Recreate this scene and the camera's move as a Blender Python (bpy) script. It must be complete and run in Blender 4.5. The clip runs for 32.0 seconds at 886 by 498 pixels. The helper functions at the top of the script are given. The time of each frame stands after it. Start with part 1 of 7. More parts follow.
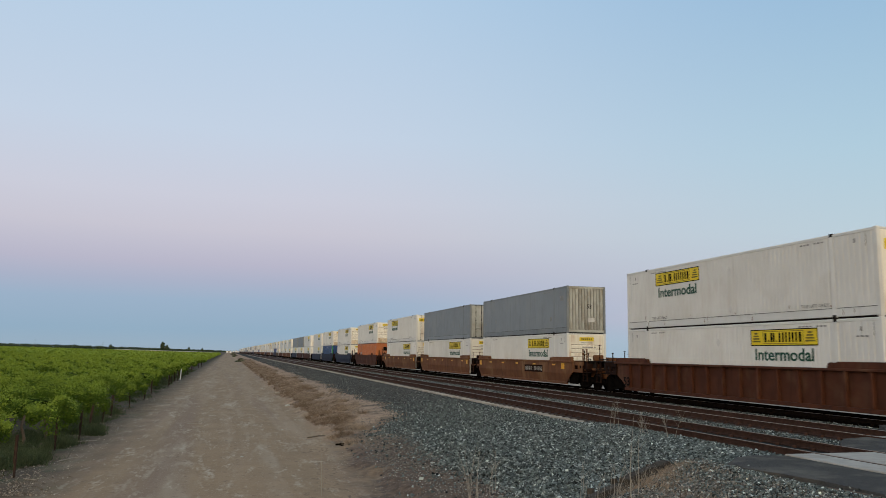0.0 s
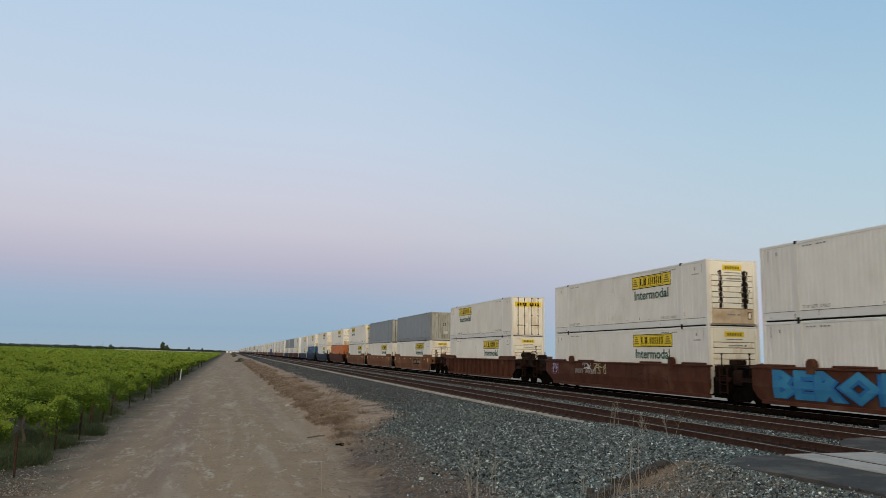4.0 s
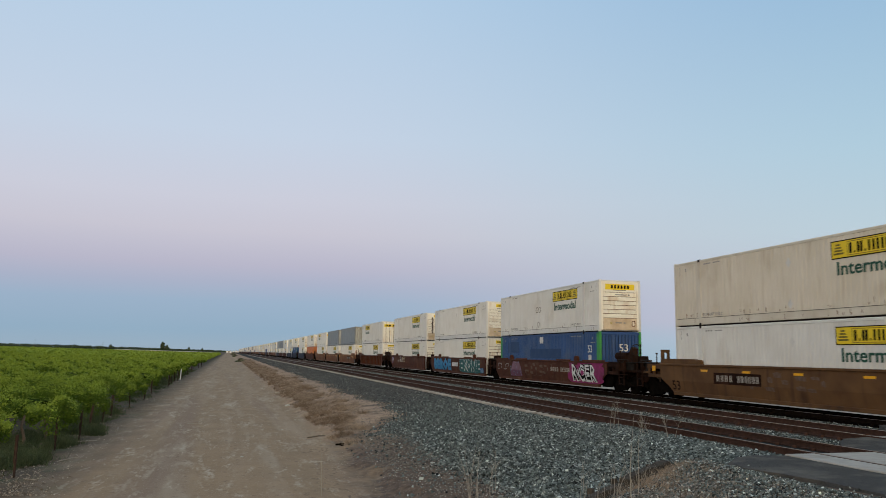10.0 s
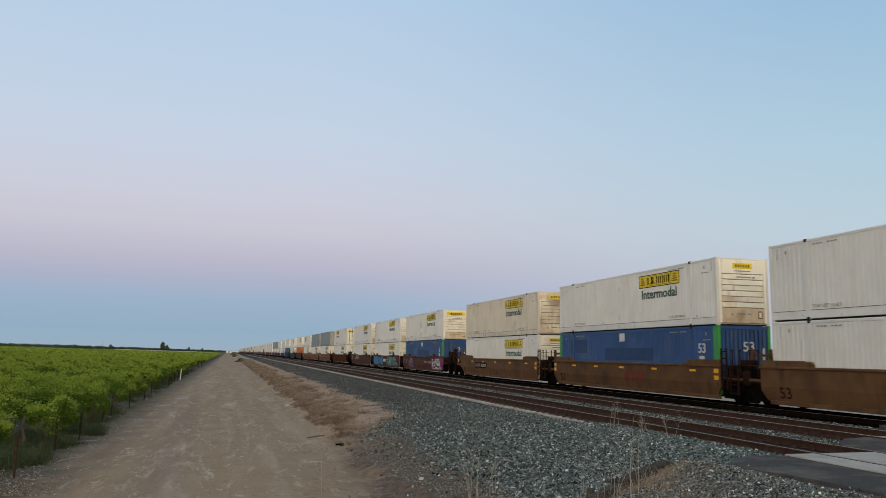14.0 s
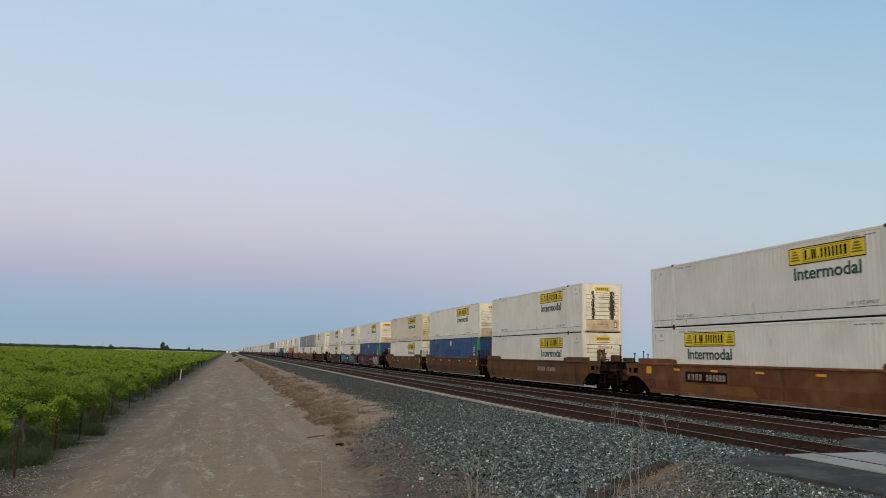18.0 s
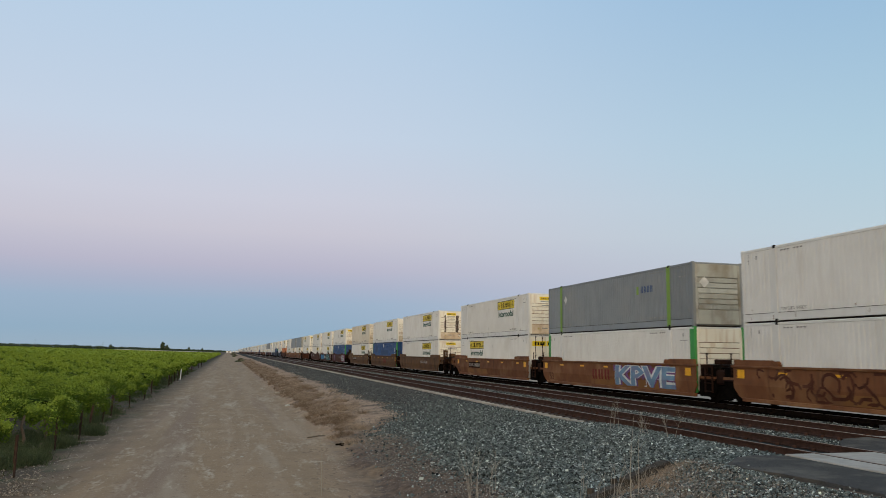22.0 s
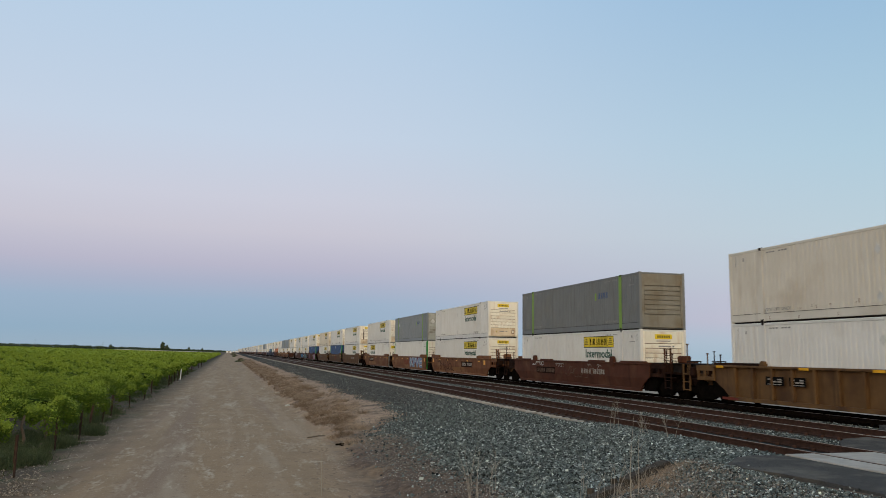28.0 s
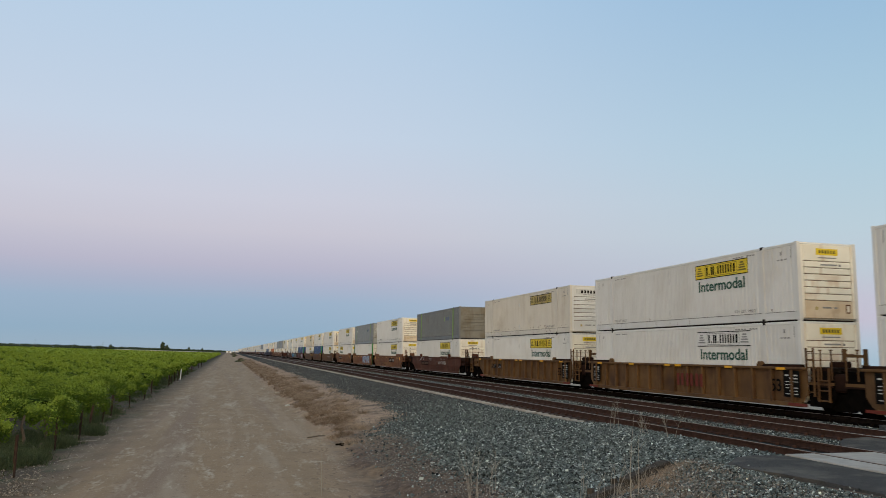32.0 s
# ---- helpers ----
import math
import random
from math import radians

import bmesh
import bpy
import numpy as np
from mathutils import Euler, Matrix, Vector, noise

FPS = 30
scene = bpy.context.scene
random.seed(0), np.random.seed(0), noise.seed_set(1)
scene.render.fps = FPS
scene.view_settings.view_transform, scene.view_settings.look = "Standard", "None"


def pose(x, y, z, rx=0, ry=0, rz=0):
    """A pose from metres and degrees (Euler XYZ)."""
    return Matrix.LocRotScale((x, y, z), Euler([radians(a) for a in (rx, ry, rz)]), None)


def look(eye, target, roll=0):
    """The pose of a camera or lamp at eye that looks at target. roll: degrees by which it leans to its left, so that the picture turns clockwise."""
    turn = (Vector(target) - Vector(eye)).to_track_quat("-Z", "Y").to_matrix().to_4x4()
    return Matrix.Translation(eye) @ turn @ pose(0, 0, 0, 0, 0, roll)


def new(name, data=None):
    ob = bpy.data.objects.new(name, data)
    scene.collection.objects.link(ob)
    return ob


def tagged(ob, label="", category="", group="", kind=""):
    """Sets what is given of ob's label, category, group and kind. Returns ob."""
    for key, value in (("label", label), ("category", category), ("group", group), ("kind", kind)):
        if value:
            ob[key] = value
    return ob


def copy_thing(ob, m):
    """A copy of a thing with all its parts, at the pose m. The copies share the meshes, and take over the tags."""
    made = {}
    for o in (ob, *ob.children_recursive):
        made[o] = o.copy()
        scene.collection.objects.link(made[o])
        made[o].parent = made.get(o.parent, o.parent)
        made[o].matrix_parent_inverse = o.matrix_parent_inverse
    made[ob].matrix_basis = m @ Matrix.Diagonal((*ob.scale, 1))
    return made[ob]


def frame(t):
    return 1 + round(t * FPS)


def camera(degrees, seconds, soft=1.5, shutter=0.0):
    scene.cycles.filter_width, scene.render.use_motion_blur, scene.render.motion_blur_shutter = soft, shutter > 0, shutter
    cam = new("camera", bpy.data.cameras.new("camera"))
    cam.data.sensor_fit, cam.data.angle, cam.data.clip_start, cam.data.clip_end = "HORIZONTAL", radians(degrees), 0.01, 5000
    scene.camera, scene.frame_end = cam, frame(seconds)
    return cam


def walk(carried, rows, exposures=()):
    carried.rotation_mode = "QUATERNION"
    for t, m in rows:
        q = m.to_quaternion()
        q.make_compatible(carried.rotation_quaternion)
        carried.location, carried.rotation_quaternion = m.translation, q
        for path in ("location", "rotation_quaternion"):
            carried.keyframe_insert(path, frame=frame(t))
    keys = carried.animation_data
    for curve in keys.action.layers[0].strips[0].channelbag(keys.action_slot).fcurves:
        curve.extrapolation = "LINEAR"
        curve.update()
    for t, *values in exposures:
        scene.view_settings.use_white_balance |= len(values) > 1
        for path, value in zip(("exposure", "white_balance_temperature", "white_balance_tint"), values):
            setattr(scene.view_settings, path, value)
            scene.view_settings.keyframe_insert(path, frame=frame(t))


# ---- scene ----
# Dusk beside three railway tracks: y runs along the tracks, x across them, z = 0 on the dirt road.
EYE = (0.0, 0.0, 2.9)
YAW, PITCH, ROLL = 15.305, 7.76, 0.8135
cam = camera(59.71, 32.0, soft=0.6, shutter=0.35)


def held():
    a, b = radians(YAW), radians(PITCH)
    ahead = Vector((math.sin(a) * math.cos(b), math.cos(a) * math.cos(b), math.sin(b)))
    return look(EYE, Vector(EYE) + ahead * 10, ROLL)


walk(cam, [(0.0, held()), (32.0, held())], exposures=[(0.0, 0.0), (32.0, 0.0)])

# ---- light: the sun has just set behind the camera, the whole dusk sky is the lamp ----
SUN_AZ = radians(196)      # compass bearing of the afterglow, clockwise from +y


def dusk_world():
    w = bpy.data.worlds.new("dusk_sky")
    scene.world = w
    w.use_nodes = True
    nt = w.node_tree
    nt.nodes.clear()
    N, K = nt.nodes.new, nt.links.new
    co, sep = N("ShaderNodeTexCoord"), N("ShaderNodeSeparateXYZ")
    K(co.outputs["Generated"], sep.inputs[0])

    def ramp(stops, src):
        r = N("ShaderNodeValToRGB")
        e = r.color_ramp.elements
        while len(e) < len(stops):
            e.new(0.5)
        for el, (pos, c) in zip(e, stops):
            el.position, el.color = pos, (*c, 1)
        r.color_ramp.interpolation = "EASE" if len(stops) < 3 else "LINEAR"
        K(src, r.inputs[0])
        return r.outputs[0]

    def mixc(f, a, b):
        m = N("ShaderNodeMix")
        m.data_type = "RGBA"
        K(f, m.inputs[0]); K(a, m.inputs[6]); K(b, m.inputs[7])
        return m.outputs[2]

    def dot(v):
        d = N("ShaderNodeVectorMath")
        d.operation = "DOT_PRODUCT"
        K(co.outputs["Generated"], d.inputs[0])
        d.inputs[1].default_value = v
        m = N("ShaderNodeMapRange")
        m.inputs[1].default_value, m.inputs[2].default_value = -1, 1
        K(d.outputs["Value"], m.inputs[0])
        return m.outputs[0]

    z = sep.outputs["Z"]
    # opposite the sun: the earth's blue-grey shadow, the pink belt above it, pale blue higher up
    anti = ramp(SKY_ANTI, z)
    side = ramp(SKY_SIDE, z)
    glow = ramp(SKY_GLOW, z)
    s = (math.sin(SUN_AZ), math.cos(SUN_AZ), 0)
    toward = dot(s)
    across = dot((math.cos(radians(8)), -math.sin(radians(8)), 0))
    f1 = ramp([(0.46, (0, 0, 0)), (0.86, (1, 1, 1))], across)
    f2 = ramp([(0.42, (0, 0, 0)), (0.98, (1, 1, 1))], toward)
    c = mixc(f2, mixc(f1, anti, side), glow)
    bg, out = N("ShaderNodeBackground"), N("ShaderNodeOutputWorld")
    K(c, bg.inputs[0])
    bg.inputs[1].default_value = 1.0
    K(bg.outputs[0], out.inputs[0])


def srgb(r, g, b):
    return tuple(v / 3294.6 if v <= 10.3 else ((v / 255 + 0.055) / 1.055) ** 2.4 for v in (r, g, b))


SKY_ANTI = [(0.0, srgb(154, 174, 191)), (0.025, srgb(146, 173, 195)), (0.062, srgb(155, 177, 200)),
            (0.085, srgb(170, 178, 200)), (0.107, srgb(184, 183, 202)), (0.15, srgb(200, 198, 211)), (0.19, srgb(203, 205, 219)),
            (0.27, srgb(196, 210, 228)), (0.43, srgb(180, 205, 229)), (0.7, srgb(160, 184, 206)), (1.0, srgb(146, 170, 194))]
SKY_SIDE = [(0.0, srgb(166, 189, 205)), (0.018, srgb(180, 195, 210)), (0.045, srgb(198, 193, 209)),
            (0.07, srgb(197, 196, 211)), (0.10, srgb(192, 203, 214)), (0.15, srgb(186, 207, 218)),
            (0.24, srgb(174, 204, 221)), (0.43, srgb(146, 184, 216)), (0.7, srgb(144, 174, 202)), (1.0, srgb(146, 170, 194))]
SKY_GLOW = [(0.0, (1.9, 1.25, 0.62)), (0.06, (2.4, 1.70, 0.92)), (0.16, (2.0, 1.62, 1.10)), (0.32, (1.35, 1.25, 1.05)),
            (0.6, (0.72, 0.76, 0.76)), (1.0, (0.29, 0.40, 0.55))]
dusk_world()
sun = new("sun", bpy.data.lights.new("sun", "SUN"))
sun.data.energy, sun.data.angle, sun.data.color = 0.9, radians(60), (1.0, 0.80, 0.56)
sun.matrix_world = look((0, 0, 0), (-math.sin(SUN_AZ), -math.cos(SUN_AZ), -0.30))

# ---- materials ----


def mat(name, c1, c2=None, scale=1.0, rough=0.8, bump=0.0, bscale=20.0, metal=0.0, detail=6.0, dirt=None, dscale=0.4,
        dlo=0.5, dhi=0.75, tone=0.0, streak=None, spec=0.25, translucent=0.0, island=None, spread=0.5, rare=1.0):
    """Two tones in a fine noise, dirt in a coarse one, fine relief; tone: how far each object's own shade strays."""
    m = bpy.data.materials.new(name)
    m.use_nodes = True
    nt = m.node_tree
    N, K = nt.nodes.new, nt.links.new
    b = nt.nodes["Principled BSDF"]
    co = N("ShaderNodeTexCoord")
    info = N("ShaderNodeObjectInfo")
    shift = N("ShaderNodeVectorMath")
    shift.operation = "ADD"
    mul = N("ShaderNodeMath")
    mul.operation = "MULTIPLY"
    mul.inputs[1].default_value = 37.0 if tone else 0.0
    K(info.outputs["Random"], mul.inputs[0])
    K(co.outputs["Object"], shift.inputs[0])
    K(mul.outputs[0], shift.inputs[1])
    vec = shift.outputs[0]

    def noise_tex(sc, det=detail, stretch=None):
        n = N("ShaderNodeTexNoise")
        n.inputs["Scale"].default_value, n.inputs["Detail"].default_value = sc, det
        v = vec
        if stretch:
            mp = N("ShaderNodeMapping")
            mp.inputs["Scale"].default_value = stretch
            K(v, mp.inputs[0])
            v = mp.outputs[0]
        K(v, n.inputs["Vector"])
        return n.outputs["Fac"]

    def mixc(f, a, bb):
        x = N("ShaderNodeMix")
        x.data_type = "RGBA"
        for src, i in ((f, 0), (a, 6), (bb, 7)):
            if isinstance(src, tuple):
                x.inputs[i].default_value = (*src, 1)
            elif isinstance(src, float):
                x.inputs[i].default_value = src
            else:
                K(src, x.inputs[i])
        return x.outputs[2]

    def ramped(f, lo, hi):
        r = N("ShaderNodeMapRange")
        r.inputs[1].default_value, r.inputs[2].default_value = lo, hi
        K(f, r.inputs[0])
        return r.outputs[0]

    c2 = c2 or tuple(v * 0.85 for v in c1)
    col = mixc(ramped(noise_tex(scale), 0.35, 0.65), c1, c2)
    if dirt:
        col = mixc(ramped(noise_tex(dscale, 8.0), dlo, dhi), col, dirt)
    if streak:
        col = mixc(ramped(noise_tex(1.0, 5.0, (3.0, 3.0, 0.35)), 0.56, 0.8), col, streak)
    if tone:
        hsv = N("ShaderNodeHueSaturation")
        r = N("ShaderNodeMapRange")
        r.inputs[3].default_value, r.inputs[4].default_value = 1 - tone, 1 + tone
        K(info.outputs["Random"], r.inputs[0])
        K(r.outputs[0], hsv.inputs["Value"])
        K(col, hsv.inputs["Color"])
        col = hsv.outputs[0]
    if island:
        geo = N("ShaderNodeNewGeometry")
        pw = N("ShaderNodeMath")
        pw.operation = "POWER"
        pw.inputs[1].default_value = rare
        K(geo.outputs["Random Per Island"], pw.inputs[0])
        col = mixc(pw.outputs[0], col, island)
        rr2 = N("ShaderNodeMapRange")
        rr2.inputs[1].default_value, rr2.inputs[2].default_value = 0.0, 1.0
        rr2.inputs[3].default_value, rr2.inputs[4].default_value = 1 - spread, 1 + spread
        wn = N("ShaderNodeTexWhiteNoise")
        wn.noise_dimensions = "1D"
        K(geo.outputs["Random Per Island"], wn.inputs["W"])
        K(wn.outputs["Value"], rr2.inputs[0])
        hv = N("ShaderNodeHueSaturation")
        K(rr2.outputs[0], hv.inputs["Value"])
        K(col, hv.inputs["Color"])
        col = hv.outputs[0]
    K(col, b.inputs["Base Color"])
    b.inputs["Metallic"].default_value = metal
    b.inputs["Specular IOR Level"].default_value = spec
    rr = N("ShaderNodeMapRange")
    rr.inputs[3].default_value, rr.inputs[4].default_value = max(0.05, rough - 0.12), min(1, rough + 0.12)
    K(noise_tex(scale * 2.3), rr.inputs[0])
    K(rr.outputs[0], b.inputs["Roughness"])
    if bump:
        bp = N("ShaderNodeBump")
        bp.inputs["Strength"].default_value, bp.inputs["Distance"].default_value = bump, 0.02
        K(noise_tex(bscale), bp.inputs["Height"])
        K(bp.outputs[0], b.inputs["Normal"])
    if translucent:
        tr, ms = N("ShaderNodeBsdfTranslucent"), N("ShaderNodeMixShader")
        K(col, tr.inputs[0])
        ms.inputs[0].default_value = translucent
        K(b.outputs[0], ms.inputs[1]); K(tr.outputs[0], ms.inputs[2])
        K(ms.outputs[0], nt.nodes["Material Output"].inputs[0])
    return m


M = {}
M["white"] = mat("white_paint", (0.70, 0.70, 0.675), (0.64, 0.635, 0.605), 0.7, 0.5, 0.06, 9, dirt=(0.53, 0.505, 0.45), dscale=0.55, dlo=0.56, dhi=0.9, tone=0.05, streak=(0.60, 0.58, 0.54))
M["cream"] = mat("aged_cream_paint", (0.66, 0.61, 0.52), (0.60, 0.55, 0.45), 0.7, 0.55, 0.06, 9, dirt=(0.42, 0.33, 0.23), dscale=0.5, dlo=0.55, dhi=0.85, tone=0.04, streak=(0.47, 0.40, 0.30))
M["beige"] = mat("yellowed_white_paint", (0.655, 0.62, 0.545), (0.60, 0.565, 0.49), 0.7, 0.55, 0.06, 9, dirt=(0.46, 0.40, 0.31), dscale=0.6, dlo=0.55, dhi=0.85, streak=(0.52, 0.47, 0.39))
# end walls brighter and warmer than the flanks: the afterglow is in their colour
M["end"] = mat("cream_end_paint", (0.83, 0.80, 0.70), (0.77, 0.73, 0.62), 1.2, 0.55, 0.05, 9, dirt=(0.50, 0.33, 0.19), dscale=0.9, dlo=0.55, dhi=0.86, tone=0.05, streak=(0.54, 0.40, 0.26))
M["end_low"] = mat("weathered_tan_end_paint", (0.68, 0.58, 0.43), (0.60, 0.48, 0.33), 1.6, 0.65, 0.05, 9, dirt=(0.33, 0.20, 0.11), dscale=1.1, dlo=0.50, dhi=0.78, tone=0.1, streak=(0.42, 0.30, 0.19))
M["end_aged"] = mat("rust_stained_end_paint", (0.78, 0.71, 0.57), (0.68, 0.59, 0.44), 1.2, 0.6, 0.05, 9, dirt=(0.27, 0.15, 0.075), dscale=0.75, dlo=0.47, dhi=0.72, streak=(0.36, 0.23, 0.13))
M["grey"] = mat("grey_paint", (0.222, 0.246, 0.264), (0.198, 0.22, 0.236), 0.8, 0.5, 0.05, 9, dirt=(0.24, 0.25, 0.25), dscale=0.5, tone=0.14, streak=(0.17, 0.185, 0.195))
M["slate"] = mat("dark_grey_paint", (0.178, 0.190, 0.194), (0.158, 0.168, 0.172), 0.8, 0.55, 0.05, 9, dirt=(0.17, 0.17, 0.16), dscale=0.5, streak=(0.12, 0.125, 0.125))
M["slate_end"] = mat("dirty_dark_grey_end_paint", (0.235, 0.225, 0.19), (0.20, 0.19, 0.16), 1.2, 0.65, 0.05, 9, dirt=(0.15, 0.115, 0.07), dscale=0.9, dlo=0.45, dhi=0.74, streak=(0.15, 0.125, 0.09))
# grey end with dirt, lightened to hold the glow that falls on it
M["grey_end"] = mat("dirty_lit_grey_end_paint", (0.42, 0.43, 0.395), (0.36, 0.37, 0.335), 1.2, 0.6, 0.05, 9, dirt=(0.21, 0.18, 0.13), dscale=0.9, dlo=0.45, dhi=0.74, tone=0.15, streak=(0.21, 0.205, 0.18))
M["blue"] = mat("blue_paint", (0.028, 0.078, 0.215), (0.022, 0.062, 0.175), 0.8, 0.5, 0.05, 9, dirt=(0.065, 0.10, 0.18), dscale=0.5, tone=0.06)
M["blue_patch"] = mat("dull_blue_patch", (0.022, 0.055, 0.14), (0.018, 0.046, 0.12), 1, 0.6)
M["green"] = mat("green_paint", (0.05, 0.30, 0.07), (0.045, 0.25, 0.06), 1, 0.5)
M["lime"] = mat("lime_paint", (0.20, 0.34, 0.05), (0.17, 0.29, 0.05), 1, 0.5)
M["orange"] = mat("orange_paint", (0.50, 0.17, 0.055), (0.43, 0.14, 0.05), 0.8, 0.55, 0.05, 9, dirt=(0.33, 0.14, 0.07))
M["yellow"] = mat("yellow_panel", (0.77, 0.585, 0.017), (0.71, 0.52, 0.016), 1.4, 0.45, dirt=(0.52, 0.40, 0.06), dscale=1.0, dlo=0.58, dhi=0.9)
M["dull_yellow"] = mat("faded_yellow_panel", (0.50, 0.39, 0.10), (0.42, 0.31, 0.08), 1.4, 0.6, dirt=(0.42, 0.33, 0.2), dscale=1.2, dlo=0.45, dhi=0.75)
M["reflect"] = mat("yellow_reflector", (0.80, 0.40, 0.012), (0.66, 0.32, 0.012), 5, 0.4)
M["black"] = mat("black_print", (0.0045, 0.0045, 0.0045), (0.010, 0.010, 0.009), 3, 0.8, spec=0.03)
M["letter"] = mat("green_lettering", (0.010, 0.062, 0.040), (0.018, 0.085, 0.055), 4, 0.5)
M["ornament"] = mat("olive_print", (0.13, 0.105, 0.018), (0.2, 0.16, 0.02), 4, 0.6)
M["print"] = mat("grey_small_print", (0.20, 0.20, 0.195), (0.30, 0.30, 0.29), 4, 0.6)
M["number"] = mat("dull_white_numbering", (0.36, 0.335, 0.30), (0.26, 0.23, 0.20), 5, 0.7)
M["whiteprint"] = mat("white_stencil", (0.62, 0.62, 0.60), (0.5, 0.5, 0.48), 3, 0.6)
M["steel"] = mat("dark_hardware", (0.014, 0.0125, 0.012), (0.027, 0.022, 0.019), 4, 0.7, 0.1, 30, spec=0.1)
M["rubber"] = mat("grimy_underframe", (0.0035, 0.0033, 0.003), (0.009, 0.007, 0.006), 3, 0.9, 0.1, 30, spec=0.0)
M["brown"] = mat("brown_car_paint", (0.165, 0.070, 0.030), (0.124, 0.050, 0.022), 1.6, 0.7, 0.08, 12, dirt=(0.23, 0.12, 0.055), dscale=0.7, dlo=0.5, dhi=0.72, tone=0.15, streak=(0.075, 0.031, 0.017), spec=0.15)
M["dkbrown"] = mat("dark_brown_car_paint", (0.084, 0.030, 0.016), (0.060, 0.022, 0.012), 1.6, 0.7, 0.08, 12, dirt=(0.135, 0.066, 0.037), dscale=0.8, dlo=0.54, dhi=0.78, tone=0.12, streak=(0.036, 0.015, 0.009), spec=0.12)
M["tan"] = mat("yellow_brown_car_paint", (0.152, 0.084, 0.034), (0.113, 0.060, 0.024), 1.6, 0.7, 0.08, 12, dirt=(0.066, 0.034, 0.018), dscale=0.7, dlo=0.46, dhi=0.72, tone=0.1, streak=(0.046, 0.023, 0.013), spec=0.15)
M["ochre"] = mat("ochre_brown_car_paint", (0.126, 0.065, 0.026), (0.100, 0.051, 0.021), 1.6, 0.7, 0.08, 12, dirt=(0.06, 0.03, 0.015), dscale=0.7, dlo=0.46, dhi=0.74, tone=0.08, streak=(0.05, 0.026, 0.014), spec=0.15)
M["navy"] = mat("navy_car_paint", (0.012, 0.016, 0.034), (0.02, 0.024, 0.042), 1.2, 0.6, 0.05, 12, tone=0.1, spec=0.15)
M["grime"] = mat("grimy_brown_steel", (0.013, 0.0068, 0.005), (0.028, 0.013, 0.0085), 2.5, 0.85, 0.1, 20, dirt=(0.048, 0.022, 0.013), dscale=1.3, dlo=0.54, spec=0.06)
M["chalk"] = mat("chalk_scuff", (0.125, 0.088, 0.066), (0.10, 0.06, 0.04), 9, 0.9)
M["patch"] = mat("tan_overpaint", (0.22, 0.10, 0.03), (0.175, 0.08, 0.024), 1.5, 0.65, dirt=(0.11, 0.05, 0.025), dscale=0.8)
M["faded_red"] = mat("faded_red_paint", (0.16, 0.028, 0.018), (0.12, 0.024, 0.015), 4, 0.8)
# rust; the front walls use it as painted shade in their grooves
M["rust"] = mat("rust_and_groove_shade", (0.13, 0.06, 0.03), (0.2, 0.1, 0.05), 5, 0.85)
M["soot"] = mat("soot_stain", (0.045, 0.035, 0.03), (0.10, 0.075, 0.06), 6, 0.9)
M["spray_pink"] = mat("magenta_spray", (0.27, 0.018, 0.125), (0.19, 0.016, 0.085), 3, 0.6, dirt=(0.12, 0.02, 0.05), dscale=1.5, dlo=0.5, dhi=0.75)
M["spray_mauve"] = mat("mauve_spray", (0.205, 0.118, 0.165), (0.155, 0.085, 0.115), 2, 0.75, dirt=(0.11, 0.055, 0.055), dscale=1.4, dlo=0.48, dhi=0.75)
M["spray_navy"] = mat("navy_spray", (0.006, 0.02, 0.06), (0.005, 0.014, 0.04), 2, 0.7)
M["spray_plum"] = mat("plum_spray", (0.135, 0.06, 0.105), (0.105, 0.048, 0.078), 2, 0.75)
M["spray_cyan"] = mat("cyan_spray", (0.045, 0.25, 0.42), (0.03, 0.17, 0.34), 1.1, 0.6)
M["spray_blue"] = mat("blue_spray", (0.02, 0.15, 0.38), (0.02, 0.11, 0.28), 2, 0.6)
M["spray_teal"] = mat("dark_teal_spray", (0.015, 0.10, 0.10), (0.012, 0.075, 0.08), 2, 0.6)
M["spray_white"] = mat("white_spray", (0.66, 0.68, 0.66), (0.5, 0.53, 0.52), 3, 0.6)
M["spray_violet"] = mat("violet_spray", (0.12, 0.075, 0.24), (0.16, 0.05, 0.14), 2.5, 0.6, dirt=(0.10, 0.05, 0.03), dscale=1.5, dlo=0.5, dhi=0.7)
M["sky_spray"] = mat("light_blue_spray", (0.16, 0.28, 0.40), (0.12, 0.2, 0.32), 3, 0.6, dirt=(0.2, 0.2, 0.3), dscale=1.5)
M["cream_spray"] = mat("cream_spray", (0.5, 0.45, 0.25), (0.4, 0.36, 0.2), 2, 0.6)
M["rail_side"] = mat("rusty_rail_web", (0.042, 0.023, 0.017), (0.066, 0.036, 0.027), 6, 0.9, 0.15, 40, spec=0.1)
# near-black rail of the train's track: the train's shade is in its colour
M["shade_black_rail"] = mat("oil_blackened_rail", (0.010, 0.008, 0.007), (0.018, 0.013, 0.011), 6, 0.95, 0.15, 40, spec=0.0)
M["rail_head"] = mat("worn_rail_head", (0.60, 0.54, 0.49), (0.46, 0.40, 0.35), 3, 0.36, metal=0.7)
M["dull_head"] = mat("rust_filmed_rail_head", (0.26, 0.205, 0.17), (0.19, 0.14, 0.112), 3, 0.45, metal=0.35)
M["sleeper"] = mat("concrete_sleeper", (0.37, 0.35, 0.31), (0.30, 0.28, 0.245), 5, 0.9, 0.2, 40, dirt=(0.22, 0.18, 0.14), dscale=2.5, tone=0.15)
M["rusty_bed"] = mat("rust_dusted_ballast", (0.040, 0.028, 0.023), (0.090, 0.065, 0.054), 16, 0.95, 1.0, 14, detail=4, spec=0.1)
